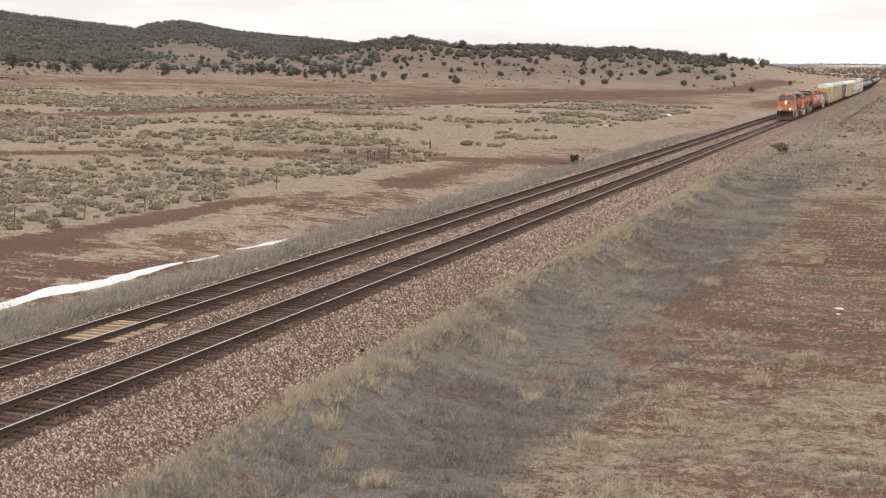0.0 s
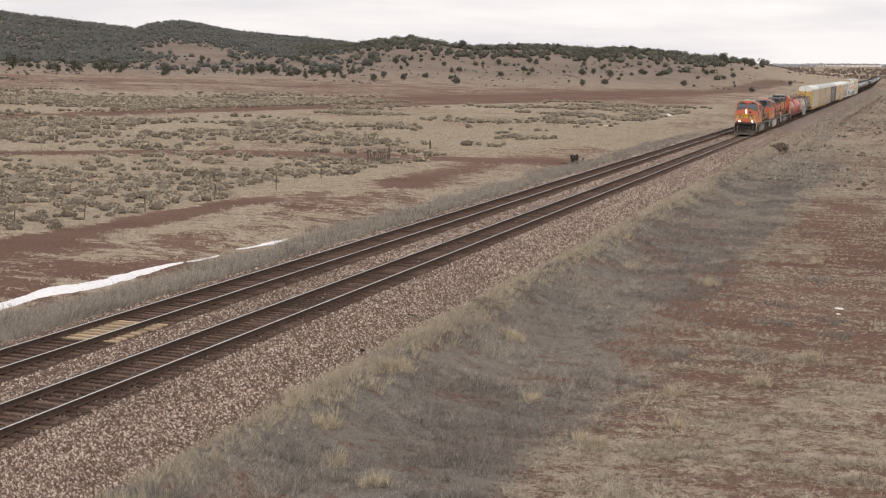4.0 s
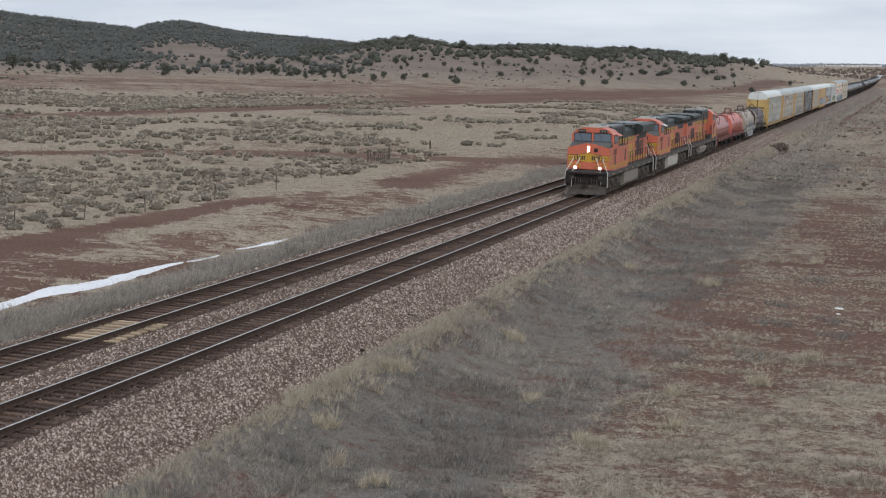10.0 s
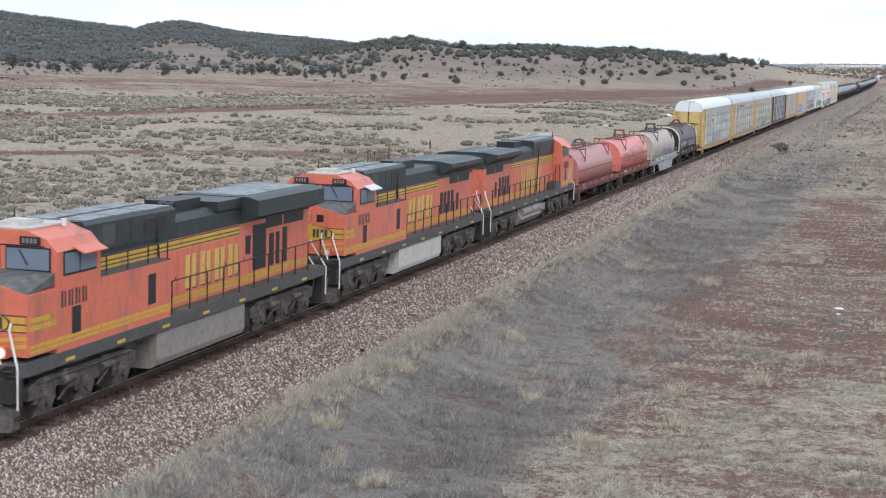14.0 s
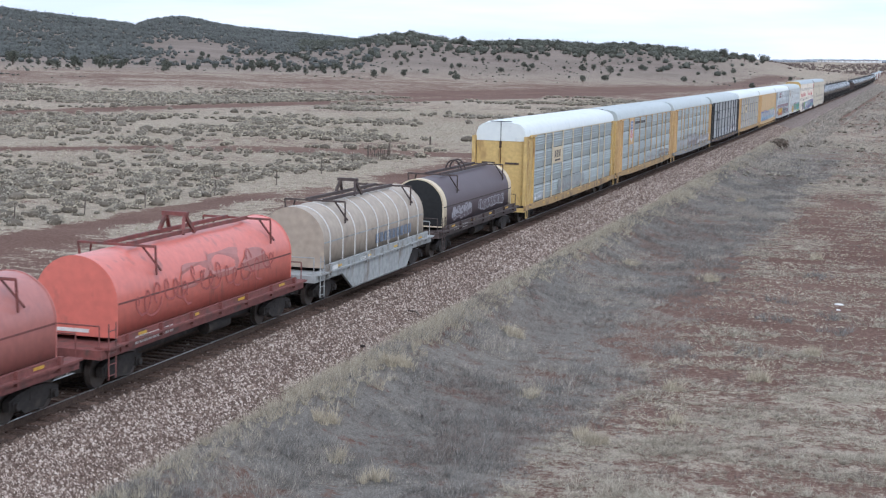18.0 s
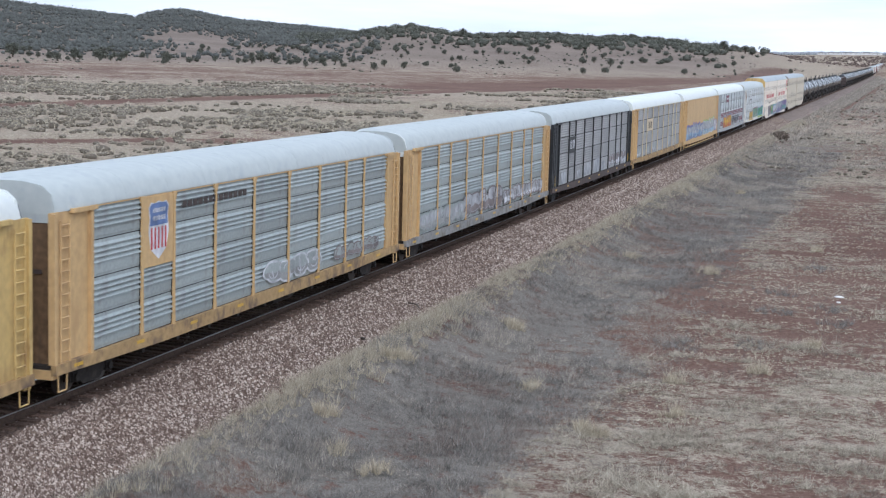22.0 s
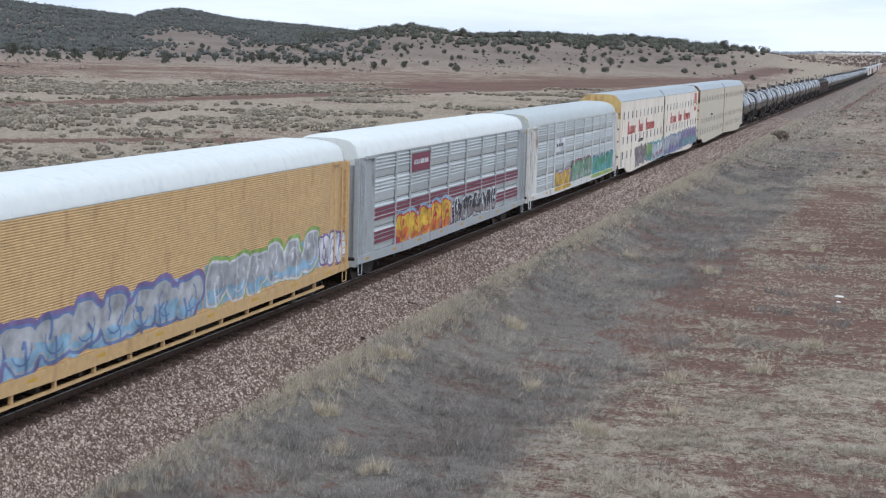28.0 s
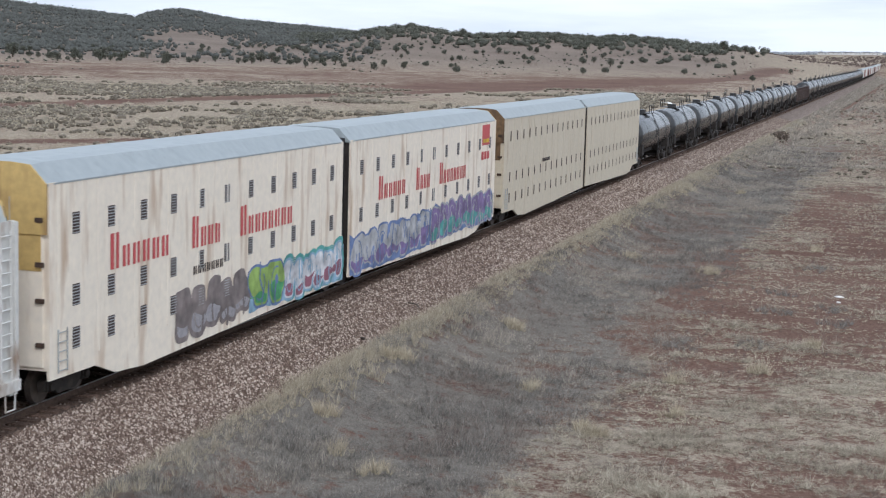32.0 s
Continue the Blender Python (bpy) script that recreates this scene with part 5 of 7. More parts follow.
    # radiator wings
    if kind == 1:
        w = Shape().prism([(0.95, 3.78), (1.56, 4.0), (1.56, 4.52), (1.2, 4.62), (-1.2, 4.62), (-1.56, 4.52), (-1.56, 4.0), (-0.95, 3.78)], 15.1, 21.1).part("radiator_overhang", HOOD_TOP, ob, "broad dark radiator wings")
        Shape().prism([(-1.0, 4.3), (1.0, 4.3), (1.0, 4.6), (-1.0, 4.6)], 13.2, 15.1).part("intake_box", HOOD_TOP, ob)
        Shape().box(-0.95, 0.95, 15.5, 20.7, 4.622, 4.64).part("fan_deck", ROOF_DUST_SHEEN, w)
    else:
        w = Shape().prism([(0.95, 3.9), (1.56, 4.26), (1.56, 4.46), (0.9, 4.56), (-0.9, 4.56), (-1.56, 4.46), (-1.56, 4.26), (-0.95, 3.9)], 15.4, 20.9).part("radiator_overhang", HOOD_TOP, ob, "thin slanted radiator wings")
        for e in (-1, 1):
            for k in range(3):
                a = 15.6 + 1.75 * k
                Shape().add([(e * 0.1, a, 4.572), (e * 1.5, a, 4.472), (e * 1.5, a + 1.6, 4.472), (e * 0.1, a + 1.6, 4.572), (e * 0.1, a, 4.55), (e * 1.5, a, 4.45), (e * 1.5, a + 1.6, 4.45), (e * 0.1, a + 1.6, 4.55)],
                            [(0, 1, 2, 3), (0, 4, 5, 1), (2, 6, 7, 3), (1, 5, 6, 2)]).part("radiator_cover", ROOF_DUST_SHEEN, w)
    for e in (-1, 1):
        side = lambda a, b, y0, y1, z0, z1: Shape().box(*sorted((e * a, e * b)), y0, y1, z0, z1)
        for z, h in ((3.34, 0.08), (3.46, 0.08), (3.58, 0.10)):
            side(0.95, 0.958, 4.8, 15.0 if kind == 1 else 15.3, z, z + h).part("yellow_stripe", YELLOW, hood)
        side(0.95, 0.955, 4.8, 15.0 if kind == 1 else 15.3, 3.31, 3.72).part("dark_pinstripe", DARK_MARK, hood)
        for z, h in ((1.80, 0.09), (1.92, 0.10)):
            side(0.95, 0.958, 8.95 if kind != 3 else 4.8, 21.1, z, z + h).part("yellow_stripe", YELLOW, hood)
            side(1.5, 1.508, 1.25, 8.88 if kind != 3 else 4.76, z + 0.06, z + h + 0.05).part("yellow_stripe", YELLOW, ob)
        for z in (2.42, 2.60):
            side(1.5, 1.508, 1.25, 2.5, z, z + 0.13).part("yellow_stripe", YELLOW, nose)
        # hood doors, louvres and vents
        for k in range(9):
            side(0.95, 0.964, 9.0 + 0.72 * k, 9.66 + 0.72 * k, 2.05, 3.40).part("hood_door", ORANGE, hood)
        for a, b, z0, z1 in ((15.5, 15.9, 2.7, 3.3), (16.1, 17.2, 2.1, 3.6), (17.5, 17.9, 2.1, 3.2), (18.1, 18.4, 2.1, 3.2), (18.7, 19.1, 2.1, 3.3)) if kind == 1 else ((15.7, 16.1, 2.1, 3.1), (16.3, 16.7, 2.1, 3.1), (16.9, 17.3, 2.1, 3.1), (17.5, 17.9, 2.1, 3.1), (18.4, 18.8, 2.1, 2.9)):
            side(0.95, 0.966, a, b, z0, z1).part("louvre", BLACK, hood)
        for a, b in ((17.2, 18.6), (18.8, 20.6)):
            side(0.952, 0.968, a, b, 3.4, 3.85).part("radiator_screen", BLACK, hood)
        # large yellow lettering, as plain blocks with a dark shadow
        letter_bars(hood, "lettering_bar", LETTER_GOLD, 0.966, *{1: (10.9, 15.1), 2: (9.4, 14.7), 3: (8.4, 13.2)}[kind], 2.16, 3.18, 4, "faded gold lettering drawn as bars", e, DARK_MARK, 0.06)
        # small reflectors on the sill
        for k in range(7):
            side(1.5, 1.508, 3.0 + 2.7 * k, 3.45 + 2.7 * k, 1.40, 1.49).part("reflector", YELLOW, ob)
        # upright pipes, latches and hinge strips on the hood doors
        Shape().rod([(e * 0.99, 9.0, 4.4), (e * 1.02, 9.05, 3.7), (e * 1.02, 9.3, 1.75)], 0.035).part("drain_pipe", BLACK, hood)
        for k in range(9):
            side(0.964, 0.972, 9.56 + 0.72 * k, 9.62 + 0.72 * k, 2.5, 2.62).part("latch", DARK_MARK, hood)
        for k in range(6):
            side(1.0, 1.006, 5.0 + 0.8 * k, 5.7 + 0.8 * k, 4.0, 4.55).part("access_panel", SILL if k % 3 == 1 else HOOD_TOP, box)
        side(0.95, 1.47, 9.0, 21.2, 1.66, 1.69).part("walkway", DUSTY, ob)
        # walkway rails
        bar = Shape().pipe((e * 1.44, 9.1, 2.66), (e * 1.44, 21.3, 2.66), 0.022)
        if kind == 3:
            bar.rod([(e * 1.44, 9.1, 2.66), (e * 1.44, 6.5, 2.66), (e * 1.44, 6.1, 3.1), (e * 1.44, 4.85, 3.1)], 0.022)
        bar.part("handrail", BLACK, ob)
        post = Shape().pipe((0, 0, 0), (0, 0, 0.98), 0.024, 6).mesh("stanchion", BLACK)
        for k in range(11):
            share("stanchion", post, ob, pose(e * 1.44, 9.1 + 1.2 * k, 1.68))
        for y, z in ((6.1, 2.1), (4.95, 2.1), (7.9, 1.68), (6.7, 1.68)) if kind == 3 else ():
            share("stanchion", post, ob, pose(e * 1.44, y, z))
        cab_rail = Shape().pipe((e * 1.44, 5.0, 3.85), (e * 1.44, 8.8, 3.85), 0.02)
        for k in range(4):
            cab_rail.pipe((e * 1.44, 5.2 + 1.2 * k, 3.35), (e * 1.44, 5.2 + 1.2 * k, 3.85), 0.02)
        if kind != 3:
            cab_rail.part("cabinet_rail", BLACK, ob)
        # pale grab rails beside the steps, front and rear
        for y, d in ((0.85, 1), (21.45, -1)):
            for dx, dy in ((0.0, 0.0), (0.45, -0.1)):
                x = e * (1.50 - dx)
                Shape().rod([(x, y - d * 0.12, 0.62), (x, y - d * 0.12, 1.62), (x - e * 0.42, y + d * 0.22, 2.45), (x - e * 0.44, y + d * 0.32, 2.62)], 0.03).part("grab_rail", WHITE_RAIL, ob, "pale painted grab rail")
            st = Shape()
            for k, z in enumerate((0.38, 0.72, 1.06, 1.4)):
                st.box(*sorted((e * 0.95, e * 1.48)), y - 0.16, y + 0.16, z, z + 0.04)
            st.box(*sorted((e * 0.93, e * 0.97)), y - 0.2, y + 0.2, 0.35, 1.68)
            st.part("steps", GRIME, ob)
    # ends: pilot plough, buffer beam, hoses, lamps
    Shape().add([(-1.42, 0.56, 0.10), (0, 0.10, 0.10), (1.42, 0.56, 0.10), (-1.42, 0.86, 0.82), (0, 0.58, 0.74), (1.42, 0.86, 0.82), (-1.42, 0.95, 0.12), (1.42, 0.95, 0.12), (-1.42, 0.95, 0.82), (1.42, 0.95, 0.82)],
                [(0, 1, 4, 3), (1, 2, 5, 4), (6, 8, 9, 7), (0, 3, 8, 6), (2, 7, 9, 5), (3, 4, 5, 9, 8), (0, 6, 7, 2, 1)]).part("plough", DUSTY, ob, "dusty pilot plough")
    Shape().box(-1.48, 1.48, 0.72, 0.95, 0.7, 1.68).part("buffer_beam", GRIME, ob)
    Shape().box(-1.48, 1.48, 21.3, 21.6, 0.35, 1.68).part("rear_beam", GRIME, ob)
    Shape().prism([(0.42, 1.5), (0.75, 1.42), (0.75, 1.68), (0.42, 1.62)], -1.2, 1.2, "x").part("anticlimber", GRIME, ob)
    for x in (-1.3, 1.3):
        Shape().box(x - 0.16, x + 0.16, 0.5, 0.74, 0.8, 1.34).part("step_well", GRIME, ob)
    coupler_shape(0.0, -1).part("coupler", COUPLER, ob)
    coupler_shape(22.3, 1).part("coupler", COUPLER, ob)
    for x in (-0.75, -0.55, -0.38, 0.4, 0.58, 0.78):
        Shape().rod([(x, 0.7, 1.25), (x + 0.03, 0.45, 1.0), (x + 0.05, 0.45, 0.55), (x + 0.1, 0.62, 0.42)], 0.028).part("air_hose", DUSTY, ob)
    for x in (-1.05, 1.02):
        Shape().box(x - 0.16, x + 0.16, 0.62, 0.74, 1.15, 1.45).pipe((x, 0.6, 1.3), (x, 0.63, 1.3), 0.09).part("socket_box", DUSTY, ob)
    Shape().rod([(-1.4, 0.66, 1.56), (-0.6, 0.6, 1.5), (0.6, 0.6, 1.5), (1.4, 0.66, 1.56)], 0.02).part("uncoupling_lever", DUSTY, ob)
    Shape().box(-0.85, 0.85, 0.95, 1.2, 1.68, 1.75).part("front_platform", SILL, ob)
    # nose emblem: bands, a cross and dark bars
    for z, h in ((2.42, 0.15), (2.62, 0.15)):
        Shape().box(-1.46, 1.46, 1.192, 1.2, z, z + h).part("yellow_band", YELLOW, nose)
    for z in (1.92, 2.12):
        for e in (-1, 1):
            Shape().beam((e * 1.45, 1.194, z + 0.15), (0, 1.194, z - 0.05), 0.01, 0.09).part("yellow_chevron", YELLOW, nose)
    Shape().box(-0.2, 0.2, 1.184, 1.191, 2.18, 3.0).part("emblem_cross", YELLOW, nose)
    for f, y, mat, nm in ((1.07, 1.189, DARK_MARK, "emblem_outline"), (1.0, 1.1865, YELLOW, "emblem_oval")):
        Shape().prism([(0.98 * f * math.cos(6.2832 * i / 24), 2.6 + 0.30 * f * math.sin(6.2832 * i / 24)) for i in range(24)], y, 1.1915).part(nm, mat, nose)
    for x0, x1 in ((-0.82, -0.56), (-0.48, -0.24), (0.24, 0.48), (0.56, 0.82)):
        for a, b in ((x0, x0 + 0.10), (x0 + 0.15, x1)):
            Shape().box(a, b, 1.178, 1.1865, 2.45, 2.75).part("emblem_bar", DARK_MARK, nose)
    for z in (2.395, 2.578, 2.785):
        Shape().box(-1.47, 1.47, 1.193, 1.2, z, z + 0.03).part("dark_pinstripe", DARK_MARK, nose)
    Shape().box(-0.5, 0.5, 1.175, 1.2, 1.8, 2.3).part("nose_door", ORANGE, nose)
    Shape().box(0.38, 0.66, 1.19, 1.2, 3.02, 3.3).part("nose_vent", BLACK, nose)
    on = LAMP_ON if kind == 1 else WHITE_MARK
    Shape().box(-0.17, 0.17, 1.15, 1.2, 2.96, 3.5).part("headlight_housing", ORANGE, nose)
    for z in (3.12, 3.35):
        Shape().pipe((0, 1.13, z), (0, 1.16, z), 0.088, 14).part("headlight", on, nose, "lit twin headlight" if kind == 1 else "")
    for e in (-1, 1):
        h = Shape().box(e * 0.88 - 0.14, e * 0.88 + 0.14, 0.98, 1.25, 1.78, 2.06).part("ditch_light_housing", ORANGE, ob)
        Shape().pipe((e * 0.88, 0.95, 1.92), (e * 0.88, 0.98, 1.92), 0.095, 14).part("ditch_light", on, h)
    # fuel tank
    if kind == 3:
        Shape().prism([(-1.42, 1.1), (1.42, 1.1), (1.42, 0.75), (1.1, 0.3), (-1.1, 0.3), (-1.42, 0.75)], 8.6, 9.6).part("battery_box", TANK_GREY, ob)
        Shape().prism([(-1.2, 1.1), (1.2, 1.1), (1.42, 0.6), (1.1, 0.25), (-1.1, 0.25), (-1.42, 0.6)], 9.6, 14.6).part("fuel_tank", TANK_GREY, ob)
        for e in (-1, 1):
            for a in (9.8, 12.1):
                Shape().pipe((e * 1.2, a, 0.95), (e * 1.2, a + 2.1, 0.95), 0.28, 16).part("air_tank", TANK_GREY, ob, "grey cylindrical air tank")
    else:
        Shape().prism([(-1.34, 1.34), (1.34, 1.34), (1.42, 1.26), (1.42, 0.5), (1.36, 0.34), (1.2, 0.25), (-1.2, 0.25), (-1.36, 0.34), (-1.42, 0.5), (-1.42, 1.26)], 8.2, 14.4).part("fuel_tank", TANK_GREY if kind == 1 else PALE_TANK, ob, "dusty pale grey fuel tank")
        Shape().box(-1.3, 1.3, 14.4, 15.0, 0.5, 1.1).part("air_tank", GRIME, ob)
    add_truck(ob, 4.35, True)
    add_truck(ob, 17.95, True)
    return ob


MOVERS.append((locomotive(1, "orange lead locomotive with lit headlights and yellow stripes"), -85.6, 0))
MOVERS.append((locomotive(2, "orange second locomotive with dark roof and black railings"), -63.3, 0))
MOVERS.append((locomotive(3, "orange third locomotive coupled cab to the rear"), -18.7, 180))


# ---- coil cars ----
HOOD_RED = material("pale_red_hood_paint", (0.40, 0.155, 0.13), 0.38, spread=0.12, grain=4.0, patch=0.4, bump=0.04, dirt=(0.31, 0.13, 0.115), dirt_at=0.6, streak=1.0)
HOOD_BRIGHT = material("bright_red_hood_paint", (0.60, 0.168, 0.128), 0.36, spread=0.10, grain=4.0, patch=0.4, bump=0.04, dirt=(0.28, 0.11, 0.09), dirt_at=0.58, streak=2.5)
HOOD_TAN = material("stained_tan_hood_paint", (0.39, 0.325, 0.255), 0.55, spread=0.15, grain=4.0, patch=0.5, bump=0.05, dirt=(0.27, 0.225, 0.18), dirt_at=0.56, streak=2.0)
HOOD_PURPLE = material("dull_purple_brown_paint", (0.098, 0.074, 0.081), 0.55, spread=0.06, grain=5.0, patch=0.5, bump=0.03, dirt=(0.105, 0.08, 0.087), dirt_at=0.54, streak=4.0)
CREAM = material("cream_band_paint", (0.62, 0.52, 0.36), 0.6, spread=0.1, grain=5.0, bump=0.0)
RED_FRAME = material("dirty_red_frame", (0.20, 0.07, 0.06), 0.7, spread=0.25, grain=6.0, patch=0.9, bump=0.05, dirt=(0.10, 0.06, 0.05), dirt_at=0.52)
GREY_FRAME = material("weathered_grey_frame", (0.34, 0.35, 0.34), 0.7, spread=0.2, grain=5.0, patch=0.8, bump=0.04, dirt=(0.18, 0.15, 0.12), dirt_at=0.52, streak=2.0)
DARK_FRAME = material("dark_brown_frame", (0.075, 0.055, 0.05), 0.75, spread=0.3, grain=6.0, patch=0.9, bump=0.05, dirt=(0.13, 0.10, 0.08), dirt_at=0.56)
SPRAY_GREY = material("grey_spray_paint", (0.34, 0.33, 0.35), 0.6, spread=0.2, grain=8.0, bump=0.0)
BLUE_PATCH = material("faded_blue_paint", (0.20, 0.24, 0.31), 0.6, spread=0.25, grain=8.0, bump=0.0)


def arch(w, z0, z1, z2, n=14):
    """Half a hood: straight sides from z0 to z1, then a round top up to z2."""
    pts = [(w, z0), (w, z1)] + [(w * math.cos(t), z1 + (z2 - z1) * math.sin(t)) for t in (math.pi * i / (2 * n) for i in range(1, n))]
    return pts + [(0, z2)] + [(-x, z) for x, z in reversed(pts)]


def coil_car(length, label, hood_mat, frame_mat, ribs=0, belly=False, band=None, loop=0):
    ob = tagged(new("coil_car"), label, "freight car", "coil cars behind the locomotives")
    a, b = 1.7, length - 1.55
    hood = Shape().prism(arch(1.24, 1.36, 2.28, 3.52), a, b, smooth=True).part("hood", hood_mat, ob)
    for y in (a - 0.012, b):
        Shape().prism(arch(1.26, 1.34, 2.28, 3.54), y, y + 0.05 if y > a else y + 0.03).part("hood_rim", band or hood_mat, hood)
    if band:
        for y0, y1 in ((a + 0.02, a + 0.55), (b - 0.5, b - 0.02)):
            Shape().prism(arch(1.248, 1.36, 2.28, 3.528), y0, y1, smooth=True).part("end_band", band, hood, "cream painted end band")
        Shape().prism(arch(1.19, 1.40, 2.26, 3.48), a - 0.02, a - 0.013).part("end_panel", BLACK, hood)
    for k in range(ribs):
        y = a + 0.7 + (b - a - 1.4) * k / (ribs - 1)
        Shape().prism(arch(1.262, 1.40, 2.28, 3.542), y - 0.035, y + 0.035).part("rib", WHITE_RAIL, hood, "pale raised hood rib")
    for e in (-1, 1):
        Shape().box(*sorted((e * 1.24, e * 1.256)), a, b, 2.24, 2.29).part("seam", frame_mat, hood)
    # lifting gear on top
    gear = Shape()
    for y in (a + 2.3, b - 1.8):
        gear.beam((-1.22, y, 3.60), (1.22, y, 3.60), 0.07)
        for e in (-1, 1):
            gear.beam((e * 1.22, y, 3.6), (e * 1.19, y + 0.15, 2.78), 0.05)
            gear.beam((e * 0.80, y, 3.6), (e * 1.16, y + 0.5, 2.85), 0.05)
    for e in (-1, 1):
        gear.beam((e * 0.35, a + 2.3, 3.62), (e * 0.35, b - 1.8, 3.62), 0.09, 0.12)
    gear.part("lifting_frame", RED_FRAME if hood_mat in (HOOD_BRIGHT, HOOD_RED) else DARK_FRAME, ob, "dark lifting frame on the hood")
    m = (a + b) / 2 - 0.2
    if loop:
        for y in (m - 0.35, m + 0.35):
            Shape().rod([(0.4 * math.cos(t), y, 3.58 + 0.5 * math.sin(t)) for t in (math.pi * i / 8 for i in range(9))], 0.045).part("lifting_loop", DARK_FRAME, ob)
    else:
        br = Shape()
        for e in (-1, 1):
            br.beam((e * 0.42, m - 0.3, 3.55), (e * 0.3, m, 4.15), 0.1)
            br.beam((e * 0.42, m + 0.5, 3.55), (e * 0.3, m, 4.15), 0.1)
        br.beam((-0.42, m, 4.15), (0.42, m, 4.15), 0.16, 0.12)
        br.part("lifting_bracket", frame_mat if frame_mat is RED_FRAME else DARK_FRAME, ob)
    # frame and running boards
    Shape().box(-1.38, 1.38, 0.55, length - 0.6, 0.95, 1.2).part("deck", frame_mat, ob)
    # Sill and boxes hang low to block light coming through beneath the car.
    Shape().box(-0.6, 0.6, 0.8, length - 0.8, 0.5, 0.95).box(-1.2, -0.6, 5.0, 6.4, 0.4, 0.9).pipe((0.9, 8.0, 0.62), (0.9, 9.6, 0.62), 0.2, 10).part("centre_sill", GRIME, ob)
    for e in (-1, 1):
        Shape().box(*sorted((e * 1.1, e * 1.55)), 0.7, length - 0.7, 1.2, 1.26).part("running_board", frame_mat, ob)
        xs = sorted((e * 1.30, e * 1.42))
        if belly:
            Shape().prism([(1.6, 1.02), (1.6, 1.5), (length - 1.4, 1.5), (length - 1.4, 1.02), (length - 3.6, 1.0), (length - 4.4, 0.32), (4.4, 0.32), (3.2, 1.0)], *sorted((e * 1.36, e * 1.46)), "x").part("side_sill", frame_mat, ob, "deep pale grey fish-belly side sill")
        else:
            Shape().box(*xs, 1.6, length - 1.45, 1.0, 1.42).part("side_sill", frame_mat, ob)
        post = Shape().box(-0.05, 0.05, -0.06, 0.06, 0, 0.36).mesh("stake", frame_mat)
        for k in range(7):
            share("stake", post, ob, pose(e * 1.47, 1.9 + (length - 3.6) * k / 6, 1.1))
        for k in range(4):
            Shape().box(*sorted((e * (1.46 if belly else 1.42), e * (1.466 if belly else 1.426))), 2.6 + 3.4 * k, 3.1 + 3.4 * k, 1.30, 1.38).part("reflector", YELLOW, ob)
        lad = Shape()
        for y in (0.75, 1.15):
            lad.pipe((e * 1.5, y, 0.4), (e * 1.5, y, 1.9), 0.02)
        for k in range(5):
            lad.pipe((e * 1.5, 0.75, 0.5 + 0.3 * k), (e * 1.5, 1.15, 0.5 + 0.3 * k), 0.016)
        lad.part("ladder", frame_mat, ob)
        rail = Shape()
        for y in (0.6, length - 0.65):
            rail.rod([(-1.3, y, 1.26), (-1.3, y, 1.85), (1.3, y, 1.85), (1.3, y, 1.26)], 0.022)
        if e > 0:
            rail.part("end_rail", frame_mat, ob)
    coupler_shape(0.0, -1).part("coupler", COUPLER, ob)
    coupler_shape(length, 1).part("coupler", COUPLER, ob)
    add_truck(ob, 2.3)
    add_truck(ob, length - 2.3)
    return ob


# ---- spray-painted patches ----
def paint(name, color):
    return material(name, color, 0.6, spread=0.4, grain=2.2, patch=1.6, bump=0.0)


P_SILVER, P_BLUE, P_SKY, P_PURPLE = paint("silver_spray", (0.42, 0.43, 0.45)), paint("blue_spray", (0.15, 0.22, 0.42)), paint("sky_blue_spray", (0.28, 0.45, 0.60)), paint("purple_spray", (0.22, 0.16, 0.34))
P_GREEN, P_LIME, P_TEAL, P_RED = paint("green_spray", (0.09, 0.36, 0.15)), paint("lime_spray", (0.30, 0.45, 0.12)), paint("teal_spray", (0.10, 0.36, 0.34)), paint("red_spray", (0.52, 0.05, 0.05))
P_GOLD, P_WHITE, P_BLACK, P_SMOKE = paint("yellow_spray", (0.66, 0.42, 0.04)), paint("white_spray", (0.66, 0.67, 0.70)), paint("black_spray", (0.03, 0.03, 0.035)), paint("smoke_grey_spray", (0.24, 0.205, 0.20))
P_PLUM = paint("plum_spray", (0.30, 0.12, 0.17))
P_MOSS = paint("moss_green_spray", (0.24, 0.33, 0.26))
P_ORANGE = paint("orange_spray", (0.62, 0.18, 0.04))


def blob(rng, y, z, w, h, n=24):
    """A bulging closed outline that fills one cell and reads as no letter."""
    p, lean = [rng.uniform(0, 6.283) for _ in range(3)], rng.uniform(-0.12, 0.22)
    pts = []
    for i in range(n):
        t = 6.2832 * i / n
        c, e = math.cos(t), math.sin(t)
        r = 1 + 0.13 * math.sin(2 * t + p[0]) + 0.12 * math.sin(3 * t + p[1]) + 0.08 * math.sin(5 * t + p[2])
        e2 = math.copysign(abs(e) ** 0.7, e) * min(r, 1.08)
        pts.append((y + 0.5 * w * r * math.copysign(abs(c) ** 0.7, c) + lean * 0.5 * h * e2, z + 0.5 * h * e2))
    return pts


def swell(pts, d):
    """The outline pushed outwards by d."""
    cy, cz = sum(a for a, _ in pts) / len(pts), sum(b for _, b in pts) / len(pts)
    out = []
    for a, b in pts:
        r = math.hypot(a - cy, b - cz) or 1
        out.append((cy + (a - cy) * (1 + d / r), cz + (b - cz) * (1 + d / r)))
    return out


def flat(pts, x):
    """A film of paint with that outline on a side that faces +x."""
    return Shape().add([(x, a, b) for a, b in pts], [tuple(range(len(pts)))])


